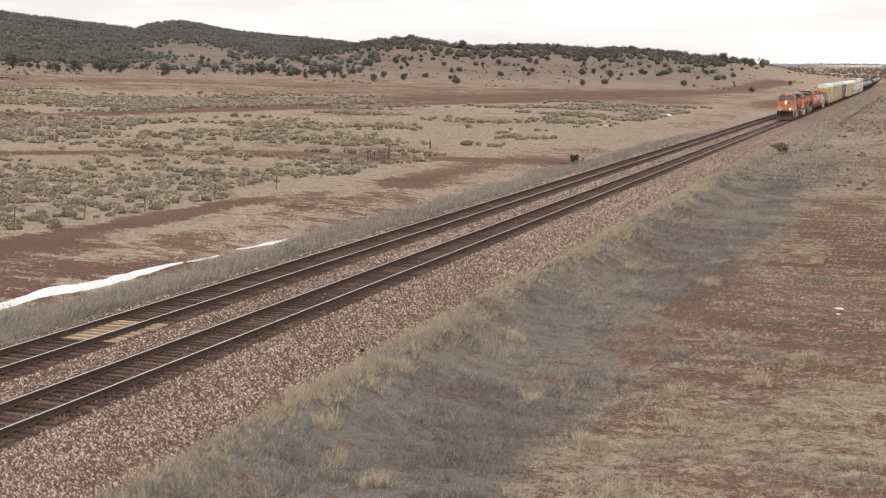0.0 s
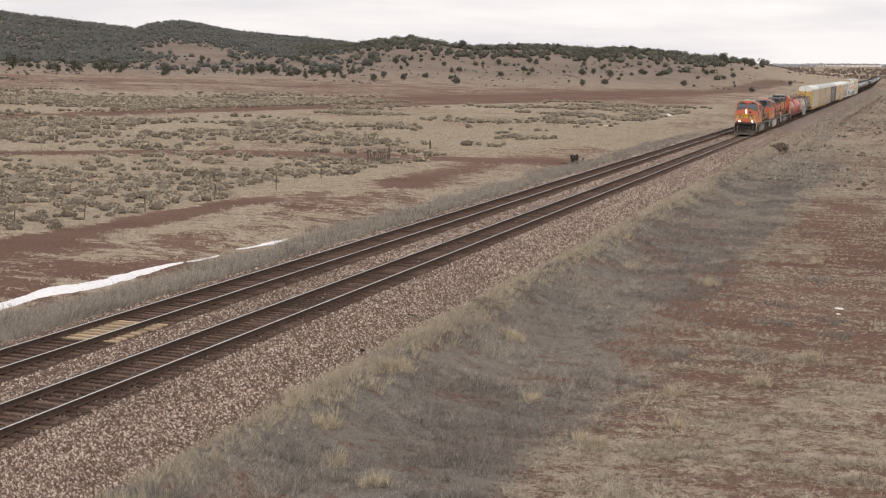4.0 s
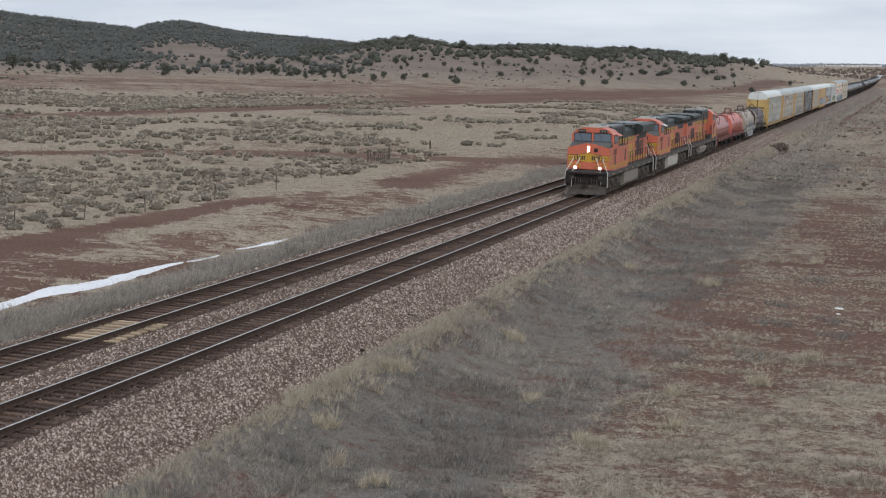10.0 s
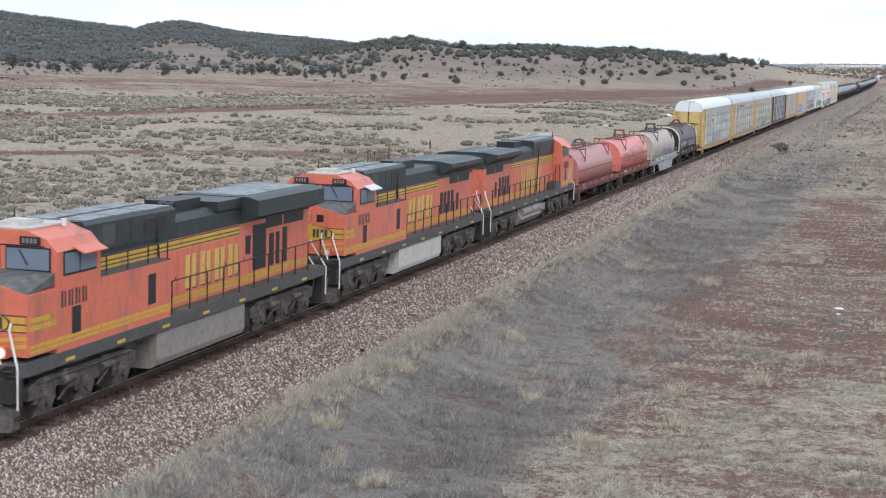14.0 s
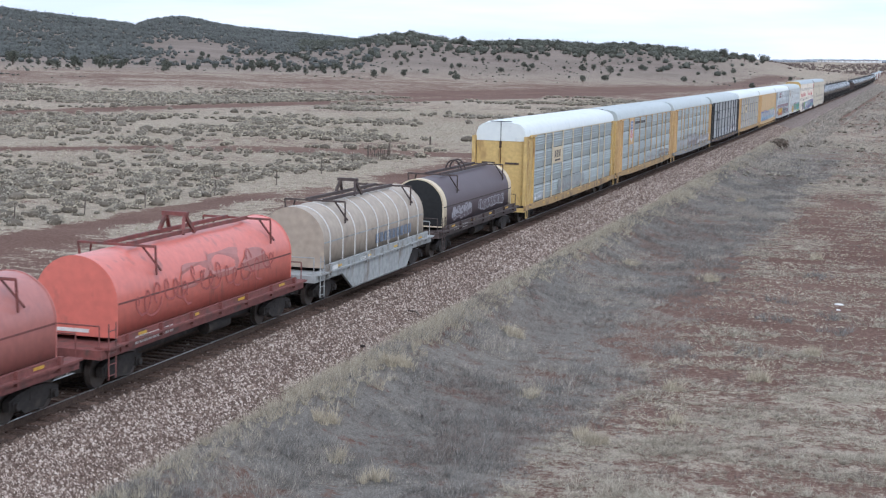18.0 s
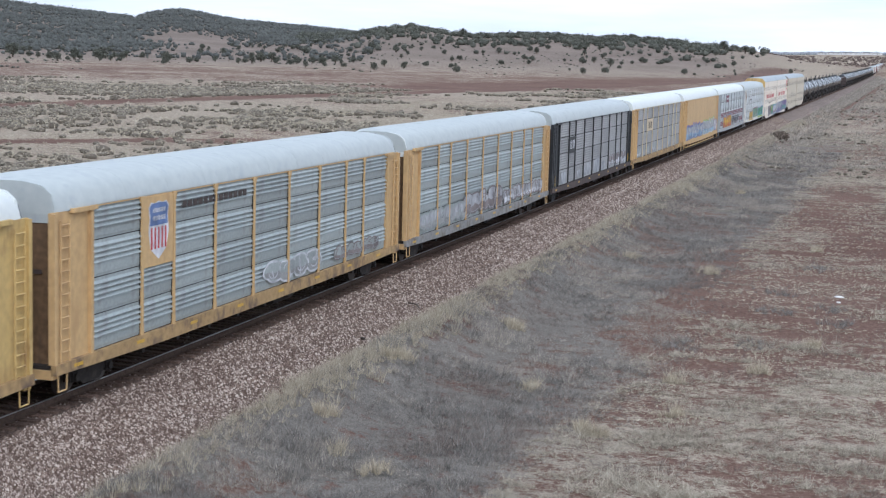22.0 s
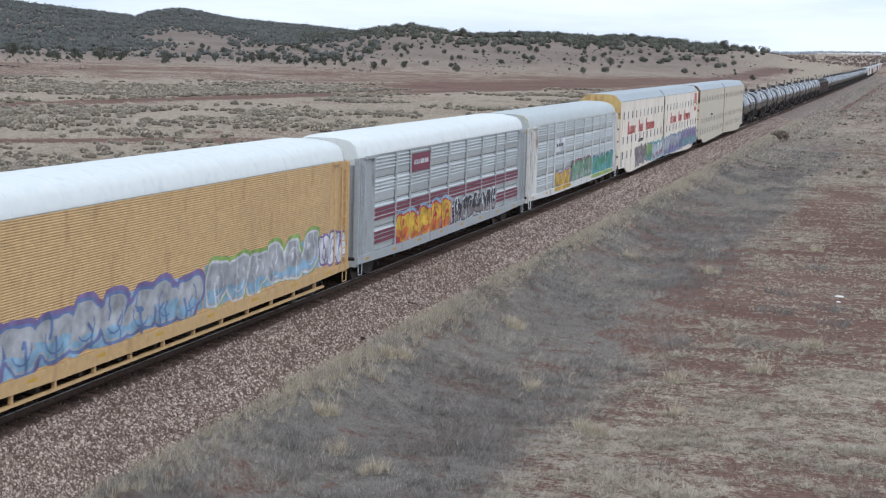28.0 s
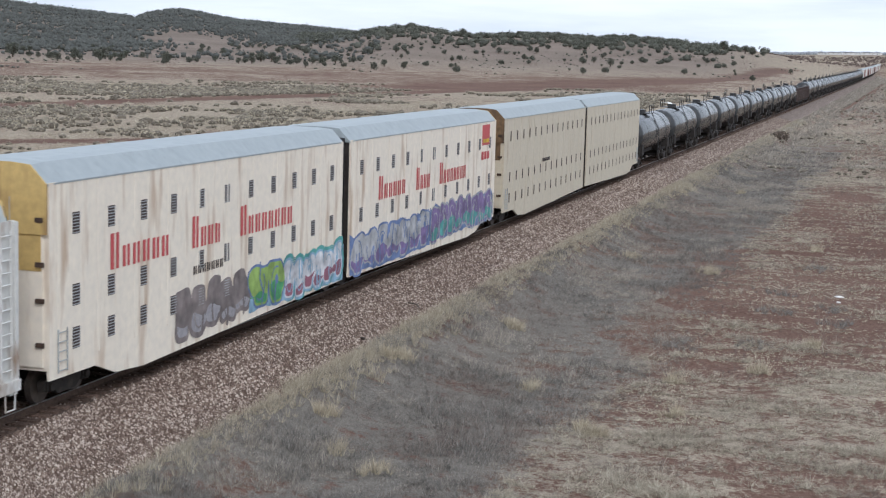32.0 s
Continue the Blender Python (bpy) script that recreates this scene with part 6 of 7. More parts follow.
def ribbon(pts, width, x):
    """A line of paint of even width along the points, on a side that faces +x."""
    V = []
    for i, (a, b) in enumerate(pts):
        (a0, b0), (a1, b1) = pts[max(i - 1, 0)], pts[min(i + 1, len(pts) - 1)]
        r = math.hypot(a1 - a0, b1 - b0) or 1
        ny, nz = -(b1 - b0) / r * width / 2, (a1 - a0) / r * width / 2
        V += [(x, a - ny, b - nz), (x, a + ny, b + nz)]
    return Shape().add(V, [(2 * i, 2 * i + 1, 2 * i + 3, 2 * i + 2) for i in range(len(pts) - 1)])


def graffiti(parent, x, y0, y1, z0, z1, fill, edge, stroke, n, seed, back=None, label="spray-painted shapes", halo=None):
    """A row of overlapping, unreadable, bulging shapes with an outline, a second tone, a hole and thin lines."""
    rng = random.Random(seed)
    w, zc, h = (y1 - y0) / n, (z0 + z1) / 2, z1 - z0
    rim_w = min(0.09, 0.11 * h)
    if back:
        m = 3 * n + 1
        low = [(y0 - 0.15 + (y1 - y0 + 0.3) * i / m, z0 + rng.uniform(0, 0.10) * h) for i in range(m + 1)]
        high = [(a + rng.uniform(-0.1, 0.1), z1 - rng.uniform(0, 0.22) * h) for a, _ in reversed(low)]
        flat(low + high, x + 0.0005).part("spray_back", back, parent)
    for i in range(n):
        y, z = y0 + (i + 0.5) * w, zc + rng.uniform(-0.06, 0.06) * h
        body, up = blob(rng, y, z, 1.04 * w, 0.84 * h), 0.0012 * (i % 3)
        if halo:
            flat(swell([(a + 0.07, b + 0.05) for a, b in body], 1.9 * rim_w), x + 0.001 + up / 2).part("spray_halo", halo, parent)
        rim = flat(swell(body, rim_w), x + 0.003 + up).part("spray_shape", edge, parent, label)
        flat(body, x + 0.007 + up).part("spray_fill", fill, rim)
        cut = z - rng.uniform(0.0, 0.22) * h
        flat([(a, min(b, cut + 0.05 * h * math.sin(5 * a))) for a, b in swell(body, -0.05 * h)], x + 0.011 + up).part("spray_tone", stroke, rim)
        if rng.random() < 0.45:
            hy, hz = y + rng.uniform(-0.14, 0.14) * w, z + rng.uniform(0.02, 0.16) * h
            flat(blob(rng, hy, hz, rng.uniform(0.12, 0.3) * w, rng.uniform(0.10, 0.24) * h, 12), x + 0.015 + up).part("spray_hole", edge, rim)
        for side in rng.sample((-1, 1, 1, -1), rng.choice((1, 2, 2))):
            a = y + rng.uniform(-0.22, 0.22) * w
            slit = [(a + rng.uniform(-0.05, 0.05) * w * k, z + side * h * (0.46 - 0.16 * k)) for k in range(4)]
            ribbon(slit, min(0.10, 0.10 * w) * rng.uniform(0.7, 1.3), x + 0.0165 + up).part("spray_slit", edge, rim)
        t0, turn = rng.uniform(0, 6.3), rng.choice((-1, 1))
        arc = [(y + 0.30 * w * math.cos(t0 + turn * k * 0.5), z + 0.30 * h * math.sin(t0 + turn * k * 0.5)) for k in range(7)]
        ribbon(arc, min(0.05, 0.07 * h), x + 0.0185 + up).part("spray_stroke", edge, rim)


# ---- covered car carriers ----
RACK_YELLOW = material("faded_yellow_rack_paint", (0.56, 0.395, 0.15), 0.6, spread=0.14, grain=5.0, patch=0.6, bump=0.03, dirt=(0.31, 0.195, 0.08), dirt_at=0.54, streak=3.0)
RACK_BUFF = material("buff_yellow_rack_paint", (0.56, 0.375, 0.175), 0.6, spread=0.12, grain=5.0, patch=0.5, bump=0.03, dirt=(0.42, 0.265, 0.12), dirt_at=0.56, streak=3.0)
GALV = material("galvanised_panel", (0.355, 0.395, 0.388), 0.42, metal=0.15, spread=0.16, grain=9.0, patch=0.5, bump=0.03, dirt=(0.26, 0.275, 0.265), dirt_at=0.53, streak=2.0, random_each=0.16)
GALV_BRIGHT = material("bright_galvanised_panel", (0.50, 0.53, 0.53), 0.36, metal=0.25, spread=0.12, grain=9.0, patch=0.5, bump=0.02, dirt=(0.40, 0.42, 0.42), dirt_at=0.56, streak=2.0, random_each=0.12)
GALV_DARK = material("dull_grey_panel", (0.36, 0.36, 0.355), 0.5, metal=0.1, spread=0.2, grain=9.0, patch=0.5, bump=0.03, dirt=(0.24, 0.235, 0.225), dirt_at=0.52, streak=2.0, random_each=0.2)
ROOF_WHITE = material("white_rack_roof", (0.68, 0.71, 0.685), 0.55, spread=0.05, grain=3.0, patch=0.25, bump=0.02, dirt=(0.56, 0.58, 0.57), dirt_at=0.6)
ROOF_GREY = material("pale_grey_rack_roof", (0.45, 0.485, 0.475), 0.5, metal=0.05, spread=0.08, grain=3.0, patch=0.25, bump=0.02, dirt=(0.38, 0.41, 0.42), dirt_at=0.58)
RACK_BLACK = material("black_rack_paint", (0.028, 0.03, 0.032), 0.55, spread=0.2, grain=6.0, patch=0.7, bump=0.03, dirt=(0.06, 0.06, 0.06), dirt_at=0.58)
RACK_SILVER = material("silver_grey_rack_paint", (0.41, 0.43, 0.44), 0.5, metal=0.2, spread=0.1, grain=6.0, patch=0.6, bump=0.03, dirt=(0.26, 0.26, 0.25), dirt_at=0.58, streak=3.0)
RACK_WHITE = material("off_white_rack_paint", (0.64, 0.64, 0.615), 0.55, spread=0.1, grain=6.0, patch=0.6, bump=0.03, dirt=(0.30, 0.22, 0.16), dirt_at=0.54, streak=3.0)
# Rust brown, darkened to carry the shade between coupled cars.
END_RUST_SHADE = material("rusty_shade_dark_door", (0.17, 0.105, 0.055), 0.75, spread=0.35, grain=5.0, patch=0.8, bump=0.06, dirt=(0.075, 0.05, 0.035), dirt_at=0.5, streak=3.0)
MAROON = material("maroon_stripe_paint", (0.19, 0.04, 0.065), 0.55, spread=0.12, grain=6.0, bump=0.0)
STAINED = material("rust_stained_buff_sill", (0.40, 0.265, 0.12), 0.7, spread=0.25, grain=5.0, patch=0.9, bump=0.04, dirt=(0.15, 0.10, 0.065), dirt_at=0.50, streak=1.5)
DUST_SILL = material("dusty_grey_sill", (0.27, 0.265, 0.255), 0.7, spread=0.25, grain=5.0, patch=0.9, bump=0.04, dirt=(0.15, 0.125, 0.10), dirt_at=0.50, streak=1.5)
BAYS = (2.49, 5.21, 7.18, 10.01, 12.98, 15.97, 18.86, 21.65, 23.67, 26.47)
ROWS = (1.12, 2.06, 3.03, 4.01, 4.94)


def panel_mesh(width, height, mat, style):
    """A pressed side panel that faces +x: fine ridges all over, or three sharp ribs on a plain sheet."""
    prof = [(0.0, 0.012)]
    if style == "fine":
        n = 6
        for i in range(n):
            z = 0.03 + (height - 0.06) * i / n
            d = (height - 0.06) / n
            prof += [(0.028, z + 0.12 * d), (0.028, z + 0.5 * d), (0.002, z + 0.66 * d), (0.002, z + 0.94 * d)]
    else:
        prof += [(0.004, 0.05), (0.014, 0.09), (0.014, 0.30), (0.004, 0.34)]
        for i in range(4):
            z = height - 0.60 + 0.14 * i
            prof += [(0.0, z - 0.012), (0.068, z + 0.004), (0.068, z + 0.02), (0.004, z + 0.088)]
    prof += [(0.0, height - 0.012), (-0.02, height - 0.012), (-0.02, 0.012)]
    return Shape().prism([(a, b) for a, b in prof], 0.0, width, "y").mesh("panel", mat)


def roof_outline(w, z0, z1, top):
    half = [(w, z0), (w, z1), (w * 0.985, z1 + 0.10), (w * 0.93, z1 + (top - z1) * 0.45), (w * 0.84, z1 + (top - z1) * 0.68), (w * 0.66, z1 + (top - z1) * 0.86), (w * 0.35, top - 0.02)]
    return half + [(-x, z) for x, z in reversed(half)]


def car_carrier(label, frame, panel, style, roof, posts=None, length=28.5, solid=False, door_mat=None, end_top=None, sill_mat=None, guide=False):
    ob = tagged(new("car_carrier"), label, "freight car", "car carriers in the train")
    posts = posts or frame
    k = length / 28.6
    # roof with drawn-in ends
    prof = roof_outline(1.53, 4.93, 4.97, 5.76)
    rings = [[(x * f, y, z - d) for x, z in prof] for y, f, d in ((0.78, 0.93, 0.10), (1.5, 0.97, 0.03), (1.9, 1, 0), (length - 1.9, 1, 0), (length - 1.5, 0.97, 0.03), (length - 0.78, 0.93, 0.10))]
    rf = loft(rings).part("roof", roof, ob)
    seam = Shape().prism(roof_outline(1.5312, 4.95, 4.974, 5.7615), -0.02, 0.02).mesh("roof_seam", roof)
    for i in range(1, 10):
        share("roof_seam", seam, rf, pose(0, 1.9 + (length - 3.8) * i / 10, 0))
    Shape().prism([(x * 0.934, z - 0.095) for x, z in prof], length - 0.79, length - 0.76).part("roof_end_edge", BLACK, rf)
    # underframe
    Shape().box(-1.45, 1.45, 0.6, length - 0.6, 0.92, 1.08).box(-0.4, 0.4, 0.9, length - 0.9, 0.62, 0.92).part("deck", GRIME, ob)
    for e in (-1, 1):
        xs = sorted((e * 1.46, e * 1.60))
        sill = Shape().prism([(0.5, 0.86), (0.5, 1.12), (length - 0.5, 1.12), (length - 0.5, 0.86), (length - 6.5, 0.74), (6.5, 0.74)], *xs, "x").part("side_sill", sill_mat or frame, ob)
        for i in range(8):
            Shape().box(*sorted((e * 1.60, e * 1.606)), 1.4 + 3.4 * i, 1.85 + 3.4 * i, 0.93, 1.02).part("reflector", YELLOW, sill)
        # end cages with ladders
        for a, b, lad in ((0.52, 2.49 * k, 1.05), (26.47 * k, length - 0.52, length - 1.05)):
            cage = Shape().box(*sorted((e * 1.38, e * 1.465)), a, b, 1.12, 4.90).part("end_post", frame, ob)
            Shape().box(*sorted((e * 1.40, e * 1.60)), a + 0.9 if a < 5 else a - 0.15, b + 0.15 if a < 5 else b - 0.9, 4.84, 4.95).part("bracket", frame, cage)
            for y in (a, b - 0.14):
                Shape().box(*sorted((e * 1.465, e * 1.56)), y, y + 0.14, 1.12, 4.88).part("edge_post", frame, cage)
            ladder = Shape()
            for y in (lad - 0.22, lad + 0.22):
                ladder.pipe((e * 1.55, y, 1.0), (e * 1.55, y, 4.7), 0.026)
            for i in range(13):
                ladder.pipe((e * 1.55, lad - 0.22, 1.1 + 0.29 * i), (e * 1.55, lad + 0.22, 1.1 + 0.29 * i), 0.022)
            ladder.part("ladder", frame, cage)
        for y in (0.9, length - 0.9):
            Shape().rod([(e * 1.55, y - 0.22, 0.9), (e * 1.55, y - 0.2, 0.42), (e * 1.55, y + 0.2, 0.42), (e * 1.55, y + 0.22, 0.9)], 0.022).part("stirrup", frame, ob)
    # Low gear, added beneath the deck to keep out light from beyond.
    low = Shape().box(-0.55, 0.55, 5.2, length - 5.2, 0.34, 0.62)
    for i in range(9):
        y = 5.6 + (length - 11.2) * i / 8
        low.box(-1.4, 1.4, y - 0.09, y + 0.09, 0.55, 0.92)
    low.box(-1.15, -0.6, length * 0.42, length * 0.42 + 1.5, 0.32, 0.8).pipe((0.95, length * 0.55, 0.55), (0.95, length * 0.55 + 1.8, 0.55), 0.2, 10)
    low.part("brake_gear", GRIME, ob, "sooty low underframe and brake gear, added to block light")
    bays = [b * k for b in BAYS]
    cache = {}
    if solid:
        for e in (-1, 1):
            outline, n = [(e * 1.42, 1.12)], 56
            for i in range(n):
                step = 3.81 / n
                z = 1.12 + step * i
                outline += [(e * 1.526, z + 0.004), (e * 1.536, z + 0.35 * step), (e * 1.536, z + 0.65 * step), (e * 1.526, z + step - 0.004)]
            wall = Shape().prism(outline + [(e * 1.42, 4.93)], bays[0] - 0.3, bays[-1] + 0.3)
            wall.part("ribbed_side", panel, ob, "buff sheet side with fine level ridges")
            truss = Shape()
            for i in range(12):
                a = 2.2 + 2.0 * i
                truss.beam((e * 1.5, a, 0.84), (e * 1.5, a, 0.52), 0.09)
            truss.box(*sorted((e * 1.45, e * 1.54)), 3, length - 3, 0.46, 0.54)
            truss.part("side_truss", frame, ob)
    else:
        for e in (-1, 1):
            for a, b in zip(bays, bays[1:]):
                if e < 0:
                    Shape().box(-1.5, -1.46, a + 0.05, b - 0.05, 1.14, 4.93).part("side_sheet", panel, ob)
                    continue
                w = round(b - a - 0.12, 2)
                for z0, z1 in zip(ROWS, ROWS[1:]):
                    key = (w, round(z1 - z0, 2))
                    if key not in cache:
                        cache[key] = panel_mesh(w, z1 - z0 - (0.02 if style == "fine" else 0.004), panel, style)
                    share("panel", cache[key], ob, pose(1.475, a + 0.06, z0 + 0.01))
            # Dark sheet behind the panels, visible through their gaps.
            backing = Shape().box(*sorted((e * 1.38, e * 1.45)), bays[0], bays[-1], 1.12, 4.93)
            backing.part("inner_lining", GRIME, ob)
            me = Shape().prism([(-0.09, 0), (0.09, 0), (0.06, 0.4), (0.048, 3.55), (0.12, 3.72), (0.12, 3.82), (-0.12, 3.82), (-0.12, 3.72), (-0.048, 3.55), (-0.06, 0.4)], 0, 0.05, "x").mesh("post", posts)
            for b in bays[1:-1]:
                share("post", me, ob, pose(1.518 if e > 0 else -1.542, b, 1.12))
            Shape().box(*sorted((e * 1.46, e * 1.53)), bays[0], bays[-1], 4.90, 4.95).part("top_rail", posts, ob)
    # end doors
    for y, d in ((0.8, -1), (length - 0.8, 1)):
        for e in (-1, 1):
            door = Shape().prism([(e * 0.02, 0.98), (e * 1.40, 0.98), (e * 1.40, 4.62), (e * 0.02, 4.62)], *sorted((y - d * 0.02, y - d * 0.10))).part("end_door", frame if door_mat and d < 0 else END_RUST_SHADE, ob)
            Shape().box(*sorted((e * 0.3, e * 1.05)), *sorted((y + d * 0.004, y + d * 0.03)), 3.35, 3.45).part("door_handle", DARK_FRAME, door)
            # Black strip paints the shade of the gap beside the corner post.
            Shape().box(*sorted((e * 1.36, e * 1.41)), *sorted((y + d * 0.002, y + d * 0.012)), 1.0, 4.62).part("door_edge", BLACK, door)
            Shape().pipe((e * 0.06, y + d * 0.02, 1.1), (e * 0.06, y + d * 0.02, 4.5), 0.025).part("lock_rod", frame, door)
        half = [(1.40, 4.62), (1.40, 5.0), (1.30, 5.35), (1.05, 5.55), (0.6, 5.63), (-0.6, 5.63), (-1.05, 5.55), (-1.30, 5.35), (-1.40, 5.0), (-1.40, 4.62)]
        Shape().prism(half, *sorted((y + d * 0.01, y - d * 0.06))).part("end_cap", end_top or roof, ob)
        if guide:
            Shape().pipe((0, y + d * 0.05, 4.4), (0, y + d * 0.05, 5.68), 0.018).beam((-0.6, y + d * 0.06, 5.69), (0.6, y + d * 0.06, 5.69), 0.04).part("door_guide", BLACK, ob)
        Shape().pipe((0, y + d * 0.06, 4.25), (0, y + d * 0.06, 4.62), 0.06).part("lock_box", RUST, ob)
        Shape().box(-1.5, 1.5, *sorted((y + d * 0.3, y - d * 0.02)), 0.75, 0.978).part("end_beam", frame, ob)
    coupler_shape(0.0, -1).part("coupler", COUPLER, ob)
    coupler_shape(length, 1).part("coupler", COUPLER, ob)
    add_truck(ob, 3.2)
    add_truck(ob, length - 3.2)
    return ob


def placard(ob, y0, y1, z0, z1, mat, x=1.585, label="painted emblem board"):
    return Shape().box(1.5, x, y0, y1, z0, z1).part("emblem_board", mat, ob, label)


# ---- the train, front to rear ----
COILS = [(-18.7, coil_car(15.7, "coil car with a dusty pale red hood", HOOD_RED, RED_FRAME, loop=1)),
         (-3.0, coil_car(15.8, "coil car with a bright red hood and dark scrawls", HOOD_BRIGHT, RED_FRAME)),
         (12.8, coil_car(15.6, "coil car with a ribbed tan hood and grey belly", HOOD_TAN, GREY_FRAME, ribs=9, belly=True)),
         (28.4, coil_car(16.1, "coil car with a purple-brown hood and cream end bands", HOOD_PURPLE, DARK_FRAME, band=CREAM, loop=1))]
for s0, c in COILS:
    MOVERS.append((c, s0, 0))
letter_bars(COILS[0][1], "marking_bar", WHITE_MARK, 1.42, 2.6, 4.4, 1.10, 1.24, 8)
letter_bars(COILS[1][1], "marking_bar", WHITE_MARK, 1.42, 2.4, 4.8, 1.08, 1.30, 9)
Shape().box(-0.9, 0.4, 1.672, 1.686, 1.44, 1.54).part("marking_bar", WHITE_MARK, COILS[1][1])
SCRAWL = material("thin_dark_red_scrawl", (0.38, 0.105, 0.09), 0.6, spread=0.3, grain=9.0, bump=0.0)
scrawl = random.Random(91)
def on_hood(shape):
    """Bends flat paint round the upper part of a coil car's hood."""
    out = []
    for x, y, z in shape.v:
        t = max(z - 2.28, 0) / 1.24
        out.append((x * math.cos(t), y, z if z <= 2.28 else 2.28 + x * math.sin(t)))
    shape.v = out
    return shape


for i in range(17):
    # looping scrawls round the hood's side
    y, z, r = 2.7 + 0.6 * i, scrawl.uniform(2.0, 2.5), scrawl.uniform(0.22, 0.36)
    loop = [(y + r * math.cos(0.55 * k) + 0.06 * k, z + 1.1 * r * math.sin(0.55 * k + scrawl.uniform(-0.2, 0.2))) for k in range(scrawl.choice((8, 10, 13)))]
    on_hood(ribbon(loop, 0.07, 1.258 + 0.001 * (i % 2))).part("scrawl", SCRAWL, COILS[1][1], "thin dark scrawl on the red hood")
for y, z, w, h in ((6.6, 2.5, 2.2, 0.7), (8.8, 2.6, 2.6, 0.8), (11.2, 2.4, 2.0, 0.8)):
    on_hood(flat(blob(scrawl, y, z, w, h), 1.257)).part("worn_patch", HOOD_RED, COILS[1][1], "dull worn patch on the red hood")
bars(COILS[2][1], "marking_bar", WHITE_MARK, 1.466, 1.9, 2.9, 1.2, 1.42, 1)
letter_bars(COILS[2][1], "marking_bar", WHITE_MARK, 1.462, 5.2, 6.4, 1.22, 1.38, 5)
letter_bars(COILS[2][1], "faded_lettering", BLUE_PATCH, 1.264, 7.6, 12.4, 1.65, 2.05, 9, "faded blue lettering drawn as bars")
graffiti(COILS[3][1], 1.242, 3.2, 6.6, 1.5, 2.2, SPRAY_GREY, HOOD_PURPLE, HOOD_PURPLE, 5, 92)
graffiti(COILS[3][1], 1.242, 8.0, 13.0, 1.6, 2.1, HOOD_PURPLE, SPRAY_GREY, HOOD_PURPLE, 7, 93)
letter_bars(COILS[3][1], "marking_bar", WHITE_MARK, 1.42, 3.0, 5.4, 1.12, 1.28, 8)

RACKS = [(44.6, car_carrier("car carrier with yellow frame, white roof and grey panels", RACK_YELLOW, GALV, "ribs", ROOF_WHITE, posts=CREAM, length=28.7, door_mat=RACK_YELLOW, guide=True, sill_mat=STAINED)),
         (73.3, car_carrier("car carrier with buff frame and shield emblem", RACK_BUFF, GALV, "ribs", ROOF_GREY, length=28.6, sill_mat=STAINED)),
         (101.9, car_carrier("car carrier with buff posts and silver sprayed shapes", RACK_BUFF, GALV, "ribs", ROOF_GREY, length=28.4, end_top=ROOF_WHITE, sill_mat=DUST_SILL)),
         (130.3, car_carrier("car carrier with black frame and dull grey panels", RACK_BLACK, GALV_DARK, "fine", ROOF_GREY, length=28.5, sill_mat=DARK_FRAME)),
         (158.8, car_carrier("car carrier with pale yellow frame and dull grey panels", RACK_BUFF, GALV_DARK, "fine", ROOF_WHITE, posts=CREAM, length=28.4, sill_mat=STAINED)),
         (187.2, car_carrier("car carrier with solid buff sides and sprayed lettering shapes", RACK_BUFF, RACK_BUFF, "fine", ROOF_WHITE, length=28.1, solid=True)),
         (215.3, car_carrier("silver car carrier with maroon stripes and bright spray paint", RACK_SILVER, GALV_BRIGHT, "ribs", ROOF_WHITE, length=28.5, door_mat=RACK_SILVER)),
         (243.8, car_carrier("off-white car carrier with silver panels and spray paint", RACK_WHITE, GALV_BRIGHT, "ribs", ROOF_GREY, length=28.5, end_top=RACK_YELLOW, door_mat=RACK_WHITE))]
for s0, c in RACKS:
    MOVERS.append((c, s0, 0))
R = [c for _, c in RACKS]
em = placard(R[0], 7.3, 9.9, 3.05, 4.0, CREAM, 1.552, "cream board with dark bars")
letter_bars(em, "emblem_bar", DARK_MARK, 1.552, 7.75, 9.5, 3.38, 3.82, 3)
bars(em, "emblem_bar", DARK_MARK, 1.553, 7.9, 9.4, 3.18, 3.28, 1, 0.0)
graffiti(R[0], 1.546, 2.7, 4.9, 1.25, 1.65, GALV, P_WHITE, P_WHITE, 4, 101)
graffiti(R[0], 1.546, 9.0, 17.0, 1.3, 2.0, GALV, GALV_DARK, GALV_DARK, 9, 102)
em = placard(R[1], 5.25, 7.1, 2.95, 4.9, RACK_BUFF, 1.55, "buff board with a striped shield")
Shape().prism([(5.55, 4.6), (5.72, 4.74), (5.95, 4.70), (6.18, 4.76), (6.41, 4.70), (6.64, 4.74), (6.8, 4.6), (6.74, 4.3), (6.8, 3.9), (6.66, 3.42), (6.18, 3.12), (5.70, 3.42), (5.56, 3.9), (5.62, 4.3)], 1.55, 1.556, "x").part("shield", P_WHITE, em)
Shape().prism([(5.60, 4.58), (5.74, 4.69), (6.18, 4.71), (6.62, 4.69), (6.75, 4.58), (6.69, 4.3), (6.73, 4.08), (5.62, 4.08), (5.67, 4.3)], 1.556, 1.56, "x").part("shield_top", P_BLUE, em)
for i in range(5):
    Shape().box(1.556, 1.56, 5.70 + 0.215 * i, 5.79 + 0.215 * i, 3.42, 4.02).part("shield_stripe", P_RED, em)
for z in (4.22, 4.44):
    letter_bars(em, "lettering_bar", P_WHITE, 1.56, 5.8, 6.6, z, z + 0.13, 5)
bars(R[1], "lettering_bar", DARK_MARK, 1.546, 7.7, 12.4, 4.42, 4.62, 13)
graffiti(R[1], 1.546, 14.0, 19.0, 1.25, 2.0, GALV, P_WHITE, GALV_DARK, 4, 103)
graffiti(R[1], 1.546, 20.5, 25.5, 1.3, 1.8, GALV, P_SMOKE, P_SMOKE, 7, 104)
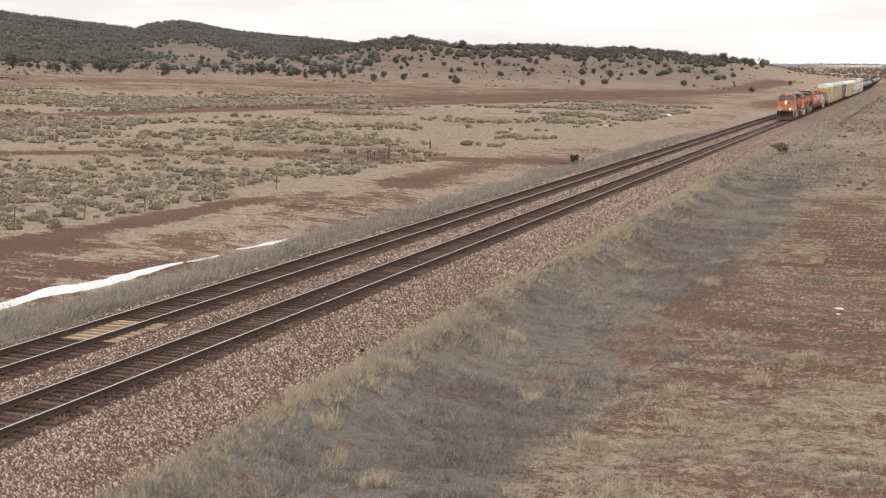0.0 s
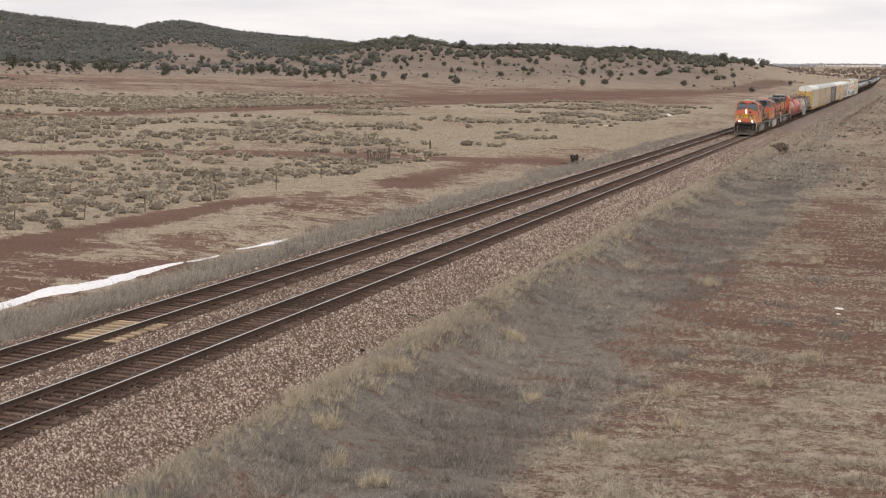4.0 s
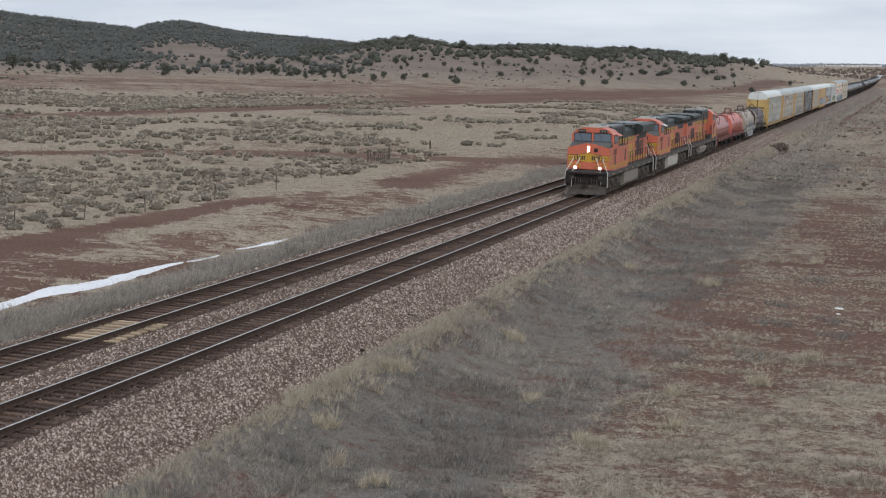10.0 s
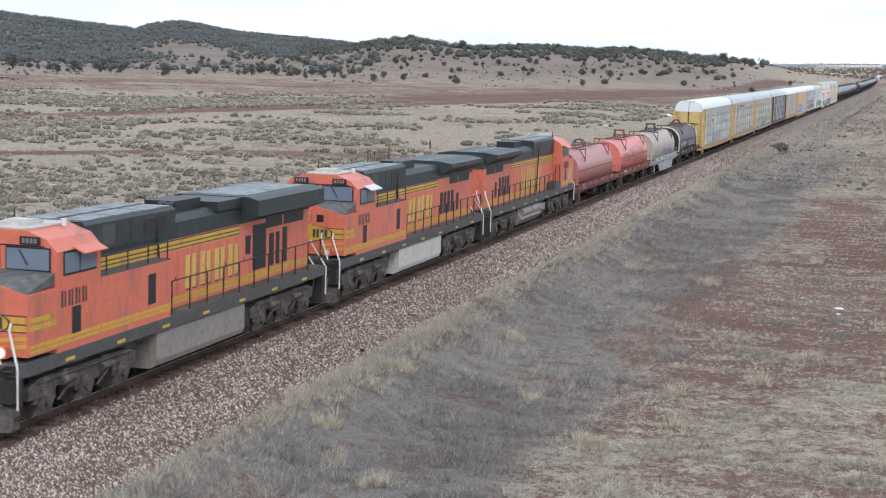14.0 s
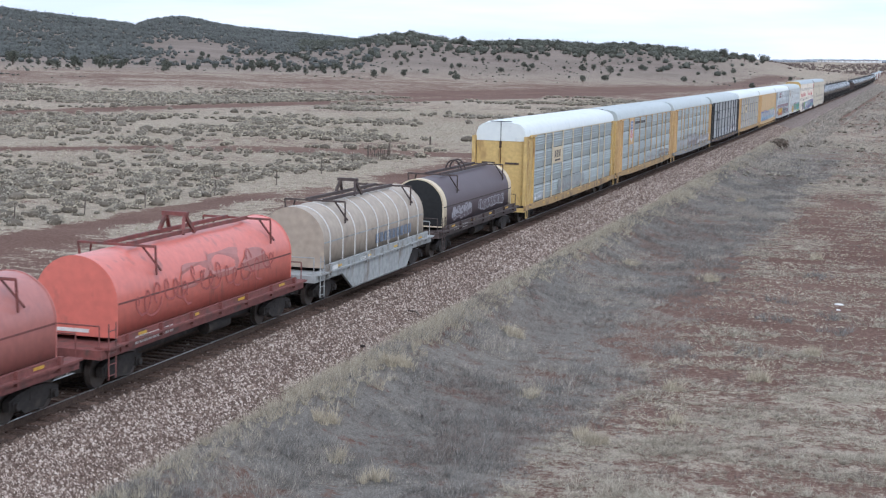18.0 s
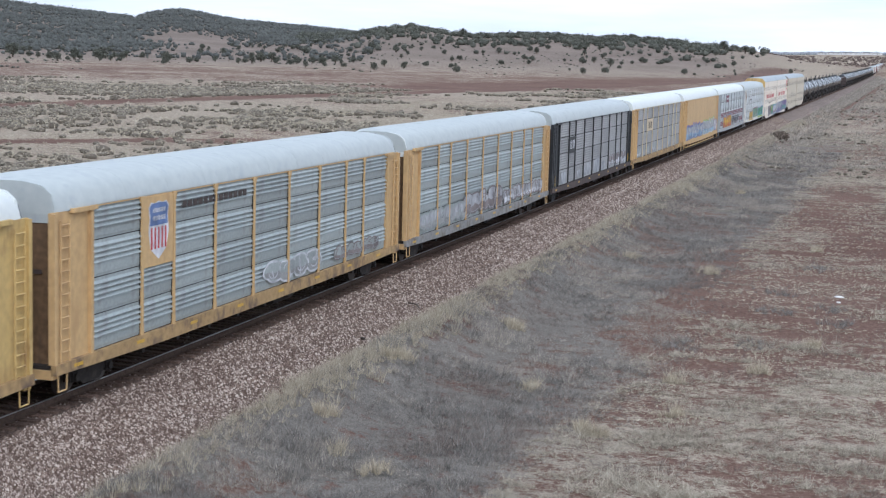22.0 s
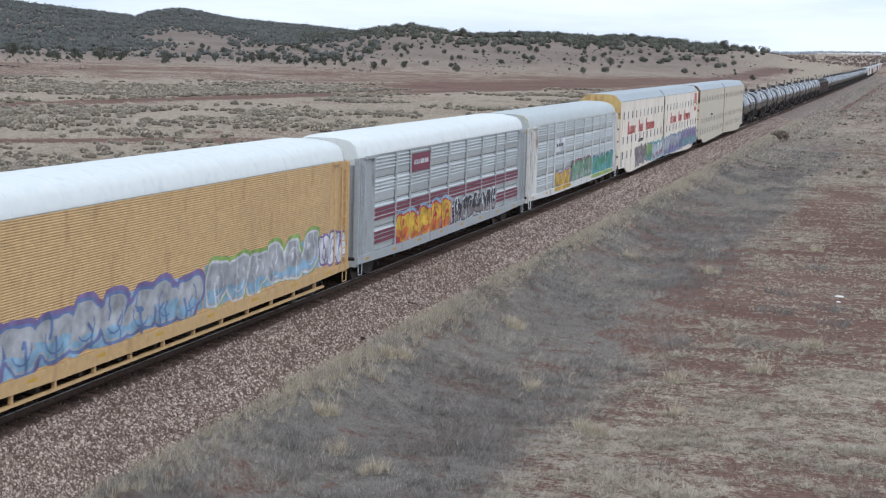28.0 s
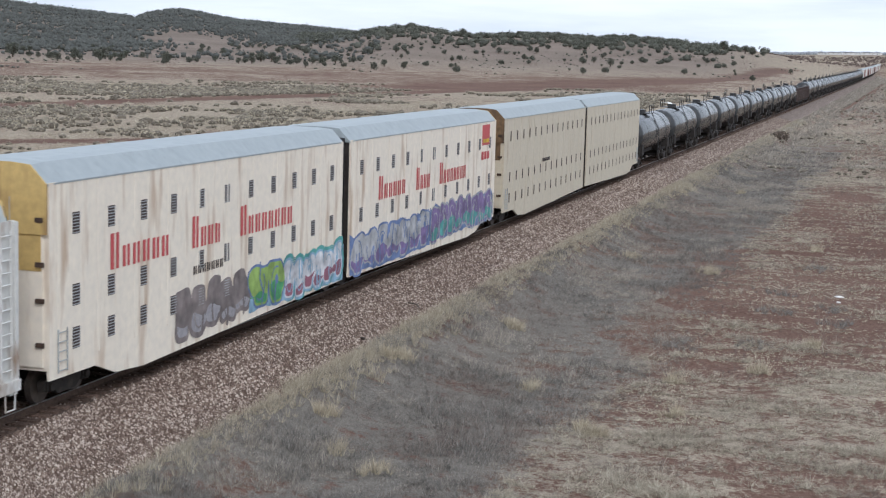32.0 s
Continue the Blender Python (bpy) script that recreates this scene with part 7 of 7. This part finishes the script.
graffiti(R[2], 1.546, 2.6, 10.0, 1.2, 2.05, P_SILVER, GALV, GALV_DARK, 8, 105)
graffiti(R[2], 1.546, 9.4, 17.0, 1.2, 2.35, P_SILVER, P_SMOKE, P_SMOKE, 5, 106)
graffiti(R[2], 1.546, 17.2, 26.2, 1.25, 2.0, P_SILVER, P_SMOKE, P_WHITE, 9, 107)
em = placard(R[3], 5.3, 7.1, 2.95, 3.95, RACK_BLACK, 1.55, "black board with white bars")
letter_bars(em, "emblem_bar", P_WHITE, 1.55, 5.5, 6.95, 3.22, 3.75, 2)
graffiti(R[3], 1.512, 19.2, 26.2, 1.2, 2.15, P_SMOKE, P_SILVER, P_WHITE, 8, 111)
rub = random.Random(140)
for y, z, w, h in ((3.9, 1.55, 1.6, 0.7), (11.4, 1.6, 2.0, 0.8), (14.6, 1.65, 2.2, 0.9), (17.0, 1.5, 1.4, 0.6), (8.6, 1.5, 1.0, 0.5)):
    flat(blob(rub, y, z, w, h), 1.5125).part("rubbed_patch", P_SILVER, R[3], "pale patch of overpainted spray")
for y in (1.6, 27.2):
    Shape().box(1.465, 1.475, y, y + 0.22, 1.2, 1.75).part("yellow_tag", P_GOLD, R[3])
em = placard(R[4], 7.25, 9.9, 3.05, 4.0, CREAM, 1.552, "cream board with dark bars")
letter_bars(em, "emblem_bar", DARK_MARK, 1.552, 7.7, 9.6, 3.25, 3.8, 2)
for y0, y1, zt, sd in ((2.6, 4.8, 1.85, 112), (7.3, 8.6, 1.8, 113), (10.2, 12.4, 2.0, 114), (18.6, 20.4, 2.1, 115)):
    graffiti(R[4], 1.506, y0, y1, 1.25, zt, GALV, P_SILVER, P_WHITE, 3, sd)
graffiti(R[5], 1.54, 2.3, 14.6, 1.12, 2.5, P_SILVER, P_BLUE, P_SKY, 8, 117, P_SKY, halo=P_PURPLE)
graffiti(R[5], 1.54, 15.0, 24.4, 1.14, 2.62, P_SILVER, P_WHITE, P_SKY, 6, 118, P_SKY, halo=P_LIME)
graffiti(R[5], 1.54, 24.6, 27.2, 1.2, 2.5, P_WHITE, P_PURPLE, P_WHITE, 3, 119, P_WHITE)
bars(R[5], "lettering_bar", RACK_YELLOW, 1.54, 2.4, 3.6, 2.6, 2.8, 5)
em = placard(R[6], 7.3, 10.0, 3.95, 4.7, MAROON, 1.55, "maroon board with pale bars")
bars(em, "emblem_bar", P_WHITE, 1.551, 7.6, 9.7, 4.25, 4.45, 7)
for z in (1.42, 1.60, 1.78, 2.35, 2.52, 2.69):
    for a, b in zip(BAYS, BAYS[1:]):
        Shape().box(1.5, 1.55, a + 0.1, b - 0.08, z, z + 0.11).part("maroon_stripe", MAROON, R[6])
graffiti(R[6], 1.56, 5.4, 13.4, 0.98, 2.4, P_GOLD, P_RED, P_ORANGE, 5, 120, P_RED, halo=P_SKY)
graffiti(R[6], 1.56, 14.0, 21.8, 1.05, 2.3, P_BLACK, P_WHITE, P_SMOKE, 7, 122)
em = placard(R[7], 7.3, 9.9, 3.2, 4.0, P_WHITE, 1.55, "white board with dark bars")
bars(em, "emblem_bar", DARK_MARK, 1.551, 7.6, 9.6, 3.5, 3.7, 4, 0.35)
graffiti(R[7], 1.56, 7.3, 11.6, 1.0, 2.05, P_GOLD, P_PURPLE, P_GOLD, 4, 123, P_GOLD)
graffiti(R[7], 1.555, 12.4, 18.4, 1.0, 2.35, P_MOSS, P_GREEN, P_SILVER, 6, 125, P_SILVER, halo=P_PLUM)
graffiti(R[7], 1.56, 18.8, 26.3, 0.98, 2.35, P_GREEN, P_BLUE, P_TEAL, 6, 126, P_SKY)
Shape().box(1.601, 1.6035, 18.8, 26.2, 0.87, 1.10).part("spray_band", P_LIME, R[7])
Shape().box(1.601, 1.6035, 7.2, 11.6, 0.87, 1.10).part("spray_band", P_GOLD, R[7])

# ---- tall two-unit car carriers ----
TALL_WHITE = material("dirty_white_steel_side", (0.81, 0.74, 0.63), 0.6, spread=0.07, grain=4.0, patch=0.35, bump=0.03, dirt=(0.53, 0.41, 0.30), dirt_at=0.54, streak=6.0)
TALL_CREAM = material("dirty_cream_steel_side", (0.58, 0.52, 0.41), 0.6, spread=0.07, grain=4.0, patch=0.35, bump=0.03, dirt=(0.42, 0.33, 0.23), dirt_at=0.6, streak=6.0)
TALL_ROOF = material("dull_grey_steel_roof", (0.36, 0.40, 0.415), 0.5, metal=0.15, spread=0.08, grain=3.0, patch=0.3, bump=0.02, dirt=(0.30, 0.33, 0.34), dirt_at=0.58)
RED_LETTER = material("red_lettering_paint", (0.52, 0.085, 0.09), 0.55, spread=0.1, grain=6.0, bump=0.0)


def shoulder_outline(w, z0, z1, top):
    half = [(w, z0), (w, z1), (0.70 * w, top - 0.05), (0.35 * w, top)]
    return half + [(-x, z) for x, z in reversed(half)]


def louver_mesh(w, h, slats):
    s = Shape().box(0, 0.006, -w / 2, w / 2, 0, h)
    dark = s.mesh("louver", DARK_FRAME)
    f = Shape()
    for i in range(slats):
        z = h * (i + 0.5) / slats
        f.box(0.006, 0.022, -w / 2, w / 2, z - 0.22 * h / slats, z + 0.06 * h / slats)
    return dark, f.mesh("slats", RACK_SILVER)


def tall_carrier(label, mat, length, cols, style, first):
    """One half of a two-unit carrier; first: the end with the doors comes first."""
    ob = tagged(new("tall_car_carrier"), label, "freight car", "tall car carriers in the train")
    a, b = (0.95, length - 0.68) if first else (0.14, length - 0.95)
    lift = 3.2
    for e in (-1, 1):
        low = [(0.0, 0.76), (2.3, 0.74), (3.4, 0.36), (5.0, 0.24)]
        ends = [(a + u, z) for u, z in low] + [(b, 0.5)] if first else [(a, 0.5)] + [(b - u, z) for u, z in reversed(low)]
        out = ends + [(b, 5.66), (a, 5.66)]
        Shape().prism(out, *sorted((e * 1.44, e * 1.52)), "x").part("side_wall", mat, ob)
        rib = Shape().box(-0.004, 0.014, -0.05, 0.05, 0, 4.5).mesh("rib", mat)
        for i in range(cols):
            share("rib", rib, ob, pose(e * 1.516, a + 0.45 + (b - a - 0.7) * i / (cols - 1), 1.1, 0, 0, 0 if e > 0 else 180))
    Shape().box(-1.44, 1.44, a, b, 1.0, 5.6).part("inner_box", mat, ob)
    prof = shoulder_outline(1.535, 5.62, 5.66, 6.18)
    rings = [[(x * f, y, z - d) for x, z in prof] for y, f, d in ((a - 0.05, 0.98, 0.04), (a + 0.5, 1, 0), (b - 0.5, 1, 0), (b + 0.05, 0.98, 0.04))]
    loft(rings, False).part("roof", TALL_ROOF, ob)
    dark, slats = louver_mesh(0.36, 0.55, 7) if style == "grid" else louver_mesh(0.17, 0.5, 5)
    rows = (4.30, 2.48, 1.38) if style == "grid" else (4.45, 2.30, 1.20)
    for i in range(cols):
        y = a + 1.3 + (b - a - 2.45) * i / (cols - 1)
        for z in rows:
            lv = share("louver", dark, ob, pose(1.534 if style != "grid" else 1.522, y, z))
            if style == "grid":
                share("slats", slats, lv, Matrix())
    y, d = (a, -1) if first else (b, 1)
    for e in (-1, 1):
        door = Shape().box(*sorted((e * 0.02, e * 1.36)), *sorted((y, y + d * 0.07)), 1.1, 5.55).part("end_door", mat, ob)
        # On cream units the dark brown stands for shade in the gap.
        Shape().box(*sorted((e * 0.05, e * 1.33)), *sorted((y + d * 0.07, y + d * 0.085)), 3.5, 5.5).part("upper_panel", RACK_YELLOW if mat is TALL_WHITE else END_RUST_SHADE, door, "rust-streaked upper door panel, shade-dark on cream units")
        for z in (1.6, 2.7, 3.6, 4.7):
            Shape().box(*sorted((e * 1.2, e * 1.42)), *sorted((y + d * 0.07, y + d * 0.14)), z, z + 0.12).part("hinge", RUST, door)
        Shape().pipe((e * 0.5, y + d * 0.1, 1.2), (e * 0.5, y + d * 0.1, 5.3), 0.025).part("lock_rod", RACK_SILVER, door)
        lad = Shape()
        for dy in (0.35, 0.8):
            lad.pipe((e * 1.56, y - d * dy, 0.9), (e * 1.56, y - d * dy, 2.0), 0.018)
        for k in range(5):
            lad.pipe((e * 1.56, y - d * 0.35, 0.95 + 0.24 * k), (e * 1.56, y - d * 0.8, 0.95 + 0.24 * k), 0.014)
        lad.part("ladder", RACK_SILVER, ob)
    Shape().prism(shoulder_outline(1.50, 4.4, 5.64, 6.15), *sorted((y + d * 0.055, y + d * 0.12))).part("end_gable", RACK_YELLOW if mat is TALL_WHITE else END_RUST_SHADE, ob, "rust-streaked end gable, shade-dark on cream units")
    # Dark sheet over the inner end paints the shade of the gap.
    if not first:
        Shape().box(-1.46, 1.46, a - 0.05, a - 0.004, 0.7, 5.6).part("end_sheet", GRIME, ob, "dark sheet that paints shade onto the inner end")
    Shape().box(-0.4, 0.4, 0.3, length - 0.3, 0.6, 1.0).part("centre_sill", GRIME, ob)
    # Black box added in the gap in place of its shade.
    Shape().box(-1.3, 1.3, *((b + 0.02, length - 0.02) if first else (0.02, a - 0.02)), 1.0, 5.75).part("gangway_screen", BLACK, ob, "added black box as the shade between the two units")
    coupler_shape(0.0, -1).part("coupler", COUPLER, ob)
    coupler_shape(length, 1).part("coupler", COUPLER, ob)
    add_truck(ob, a + 1.6 if first else 0.5)
    add_truck(ob, length - 0.5 if first else b - 1.6) if not first else None
    return ob


def side_name(ob, shift):
    """Three red words on a tall car's side, as bars of the letters' sizes."""
    for y0, y1, n in ((4.0, 7.6, 6), (9.0, 11.1, 4), (12.5, 17.0, 8)):
        w = (y1 - y0) / n
        letter_bars(ob, "lettering_bar", RED_LETTER, 1.532, y0 + shift, y0 + shift + w * 1.15, 3.15, 4.12, 1, "red lettering drawn as bars")
        letter_bars(ob, "lettering_bar", RED_LETTER, 1.532, y0 + shift + w * 1.15, y1 + shift, 3.15, 3.75, n - 1, "red lettering drawn as bars")



K1 = tall_carrier("tall white car carrier with red lettering and spray paint", TALL_WHITE, 22.6, 11, "grid", True)
K2 = tall_carrier("tall white car carrier with red lettering, lower side sprayed blue", TALL_WHITE, 22.9, 11, "grid", False)
K3 = tall_carrier("tall cream car carrier with three rows of slits", TALL_CREAM, 22.9, 14, "slits", True)
K4 = tall_carrier("tall cream car carrier with rust-streaked end", TALL_CREAM, 21.8, 14, "slits", False)
for s0, c in ((272.3, K1), (294.9, K2), (317.8, K3), (340.7, K4)):
    MOVERS.append((c, s0, 0))
side_name(K1, 0.0)
side_name(K2, -0.5)
letter_bars(K1, "marking_bar", DARK_MARK, 1.532, 9.1, 11.3, 2.36, 2.62, 7)
graffiti(K1, 1.534, 7.9, 13.2, 0.5, 2.1, P_SMOKE, P_SMOKE, SPRAY_GREY, 5, 131)
graffiti(K1, 1.54, 13.4, 16.2, 0.5, 2.15, P_LIME, P_BLUE, P_GREEN, 2, 132, P_SKY)
graffiti(K1, 1.54, 16.2, 21.9, 0.5, 1.95, P_WHITE, P_SKY, P_PLUM, 6, 133, P_SKY, halo=P_TEAL)
graffiti(K2, 1.534, 0.4, 10.6, 0.45, 2.2, P_SILVER, P_BLUE, P_PURPLE, 7, 134, P_BLUE)
graffiti(K2, 1.54, 10.8, 21.4, 0.6, 2.35, P_PURPLE, P_SILVER, P_TEAL, 8, 135, P_BLUE)
em = placard(K2, 19.3, 20.7, 4.5, 5.5, RED_LETTER, 1.532, "red and yellow emblem")
Shape().box(1.532, 1.538, 19.45, 20.55, 4.62, 4.8).part("emblem_stripe", P_GOLD, em)
bars(K2, "emblem_bar", RED_LETTER, 1.534, 19.2, 20.8, 3.8, 4.2, 3)
bars(K3, "marking_bar", DARK_MARK, 1.534, 10.0, 12.0, 2.9, 3.1, 6)

# ---- tank cars and the far end of the train ----
TANK_BLACK = material("dusty_black_tank", (0.040, 0.042, 0.044), 0.22, spread=0.2, grain=4.0, patch=0.5, bump=0.02, dirt=(0.085, 0.08, 0.075), dirt_at=0.54, streak=2.0)
BOX_WHITE, BOX_RED = RACK_WHITE, material("oxide_red_boxcar", (0.22, 0.06, 0.045), 0.65, spread=0.15, grain=5.0, bump=0.03)


def tank_car():
    L = 18.1
    ob = tagged(new("tank_car"), "black tank car with a dome and pale dusty sheen", "freight car", "tank cars in the train")
    rings = []
    for y, r in ((0.95, 0.25), (1.02, 0.8), (1.2, 1.2), (1.5, 1.44), (1.75, 1.5), (L - 1.75, 1.5), (L - 1.5, 1.44), (L - 1.2, 1.2), (L - 1.02, 0.8), (L - 0.95, 0.25)):
        rings.append([(r * math.cos(6.2832 * i / 28), y, 2.72 + r * math.sin(6.2832 * i / 28)) for i in range(28)])
    tank = loft(rings).part("tank", TANK_BLACK, ob)
    for y in (4.2, L / 2, L - 4.2):
        Shape().prism([(1.512 * math.cos(6.2832 * i / 28), 2.72 + 1.512 * math.sin(6.2832 * i / 28)) for i in range(28)], y - 0.05, y + 0.05).part("weld_band", TANK_BLACK, tank)
    Shape().pipe((0, L / 2, 4.1), (0, L / 2, 4.55), 0.42, 16).part("dome", TANK_BLACK, ob)
    plat = Shape().box(-0.9, 0.9, L / 2 - 1.2, L / 2 + 1.2, 4.24, 4.28)
    for e in (-1, 1):
        for y in (-1.2, 0, 1.2):
            plat.pipe((e * 0.9, L / 2 + y, 4.28), (e * 0.9, L / 2 + y, 4.95), 0.03, 6)
        plat.pipe((e * 0.9, L / 2 - 1.2, 4.95), (e * 0.9, L / 2 + 1.2, 4.95), 0.03, 6)
        plat.pipe((e * 0.9, L / 2 - 1.2, 4.62), (e * 0.9, L / 2 + 1.2, 4.62), 0.03, 6)
    plat.part("platform", BLACK, ob, "black railed top platform")
    lad = Shape()
    for y in (-0.22, 0.22):
        lad.rod([(1.58, L / 2 + y, 0.9), (1.58, L / 2 + y, 3.0), (0.95, L / 2 + y, 4.25)], 0.022)
    for k in range(8):
        lad.pipe((1.58, L / 2 - 0.22, 0.95 + 0.28 * k), (1.58, L / 2 + 0.22, 0.95 + 0.28 * k), 0.016)
    lad.part("ladder", BLACK, ob)
    Shape().box(-0.9, 0.9, 0.6, 3.6, 0.9, 1.35).box(-0.9, 0.9, L - 3.6, L - 0.6, 0.9, 1.35).box(-0.2, 0.2, 3.6, L - 3.6, 0.9, 1.2).part("stub_sill", GRIME, ob)
    for e in (-1, 1):
        for y in (2.2, L - 2.2):
            Shape().prism([(y - 0.5, 1.2), (y + 0.5, 1.2), (y + 0.35, 2.0), (y - 0.35, 2.0)], *sorted((e * 0.9, e * 1.42)), "x").part("saddle", GRIME, ob)
    rail = Shape()
    for y in (0.75, L - 0.75):
        rail.rod([(-1.4, y, 1.1), (-1.4, y, 2.0), (1.4, y, 2.0), (1.4, y, 1.1)], 0.025)
    rail.part("end_rail", BLACK, ob)
    coupler_shape(0.0, -1).part("coupler", COUPLER, ob)
    coupler_shape(L, 1).part("coupler", COUPLER, ob)
    add_truck(ob, 2.2)
    add_truck(ob, L - 2.2)
    return ob


def gondola():
    L = 18.1
    ob = tagged(new("gondola"), "dark open gondola car with ribbed sides", "freight car", "gondolas in the train")
    for e in (-1, 1):
        Shape().box(*sorted((e * 1.38, e * 1.48)), 0.8, L - 0.8, 1.1, 3.5).part("side_wall", DARK_FRAME, ob)
        me = Shape().box(0, 0.1, -0.08, 0.08, 1.1, 3.5).mesh("rib", DARK_FRAME)
        for k in range(11):
            share("rib", me, ob, pose(e * 1.48 if e > 0 else -1.58, 1.2 + (L - 2.4) * k / 10, 0))
        Shape().box(*sorted((e * 1.36, e * 1.56)), 0.8, L - 0.8, 3.5, 3.6).part("top_rail", DARK_FRAME, ob)
    Shape().box(-1.4, 1.4, 0.8, 0.9, 1.1, 3.5).box(-1.4, 1.4, L - 0.9, L - 0.8, 1.1, 3.5).part("end_wall", DARK_FRAME, ob)
    Shape().box(-1.4, 1.4, 0.8, L - 0.8, 0.9, 1.1).box(-0.3, 0.3, 0.5, L - 0.5, 0.7, 0.9).part("floor", GRIME, ob)
    s, rng = Shape(), random.Random(5)
    for k in range(24):
        y = 1.3 + (L - 2.6) * k / 23
        s.prism([(-1.3, 3.0), (1.3, 3.0), (0.8, 3.3 + rng.uniform(0, 0.25)), (-0.7, 3.35 + rng.uniform(0, 0.2))], y - 0.5, y + 0.5)
    s.part("load", BLACK, ob, "dark scrap load")
    coupler_shape(0.0, -1).part("coupler", COUPLER, ob)
    coupler_shape(L, 1).part("coupler", COUPLER, ob)
    add_truck(ob, 2.2)
    add_truck(ob, L - 2.2)
    return ob


def boxcar(mat, label):
    L = 18.4
    ob = tagged(new("boxcar"), label, "freight car", "boxcars at the rear of the train")
    Shape().box(-1.48, 1.48, 0.7, L - 0.7, 1.05, 4.5).part("body", mat, ob)
    Shape().prism([(-1.52, 4.5), (1.52, 4.5), (1.0, 4.72), (-1.0, 4.72)], 0.65, L - 0.65).part("roof", TALL_ROOF, ob)
    for e in (-1, 1):
        Shape().box(*sorted((e * 1.48, e * 1.55)), L / 2 - 1.5, L / 2 + 1.5, 1.15, 4.3).part("door", mat, ob)
        me = Shape().box(0, 0.05, -0.06, 0.06, 1.1, 4.45).mesh("rib", mat)
        for k in range(10):
            y = 1.2 + (L - 2.4) * k / 9
            if abs(y - L / 2) > 1.6:
                share("rib", me, ob, pose(e * 1.48 if e > 0 else -1.53, y, 0))
    Shape().box(-1.4, 1.4, 0.7, L - 0.7, 0.8, 1.05).part("underframe", GRIME, ob)
    coupler_shape(0.0, -1).part("coupler", COUPLER, ob)
    coupler_shape(L, 1).part("coupler", COUPLER, ob)
    add_truck(ob, 2.4)
    add_truck(ob, L - 2.4)
    return ob


def build_tail():
    rng = random.Random(71)
    tank, gon = tank_car(), gondola()
    box_w, box_r = boxcar(BOX_WHITE, "off-white boxcar far down the line"), boxcar(BOX_RED, "oxide red boxcar far down the line")
    used, s = set(), 362.5

    def put(ob, length):
        nonlocal s
        car = ob if ob not in used else copy_thing(ob, Matrix())
        used.add(ob)
        MOVERS.append((car, s, 0))
        s += length

    for i in range(10):
        put(tank, 18.1)
    for i in range(2):
        put(gon, 18.1)
    for i in range(22):
        put(tank, 18.1)
    for i in range(24):
        put(box_r if i % 3 == 1 else gon if i % 7 == 5 else box_w, 18.4)


build_tail()
build_sleepers()
motions()
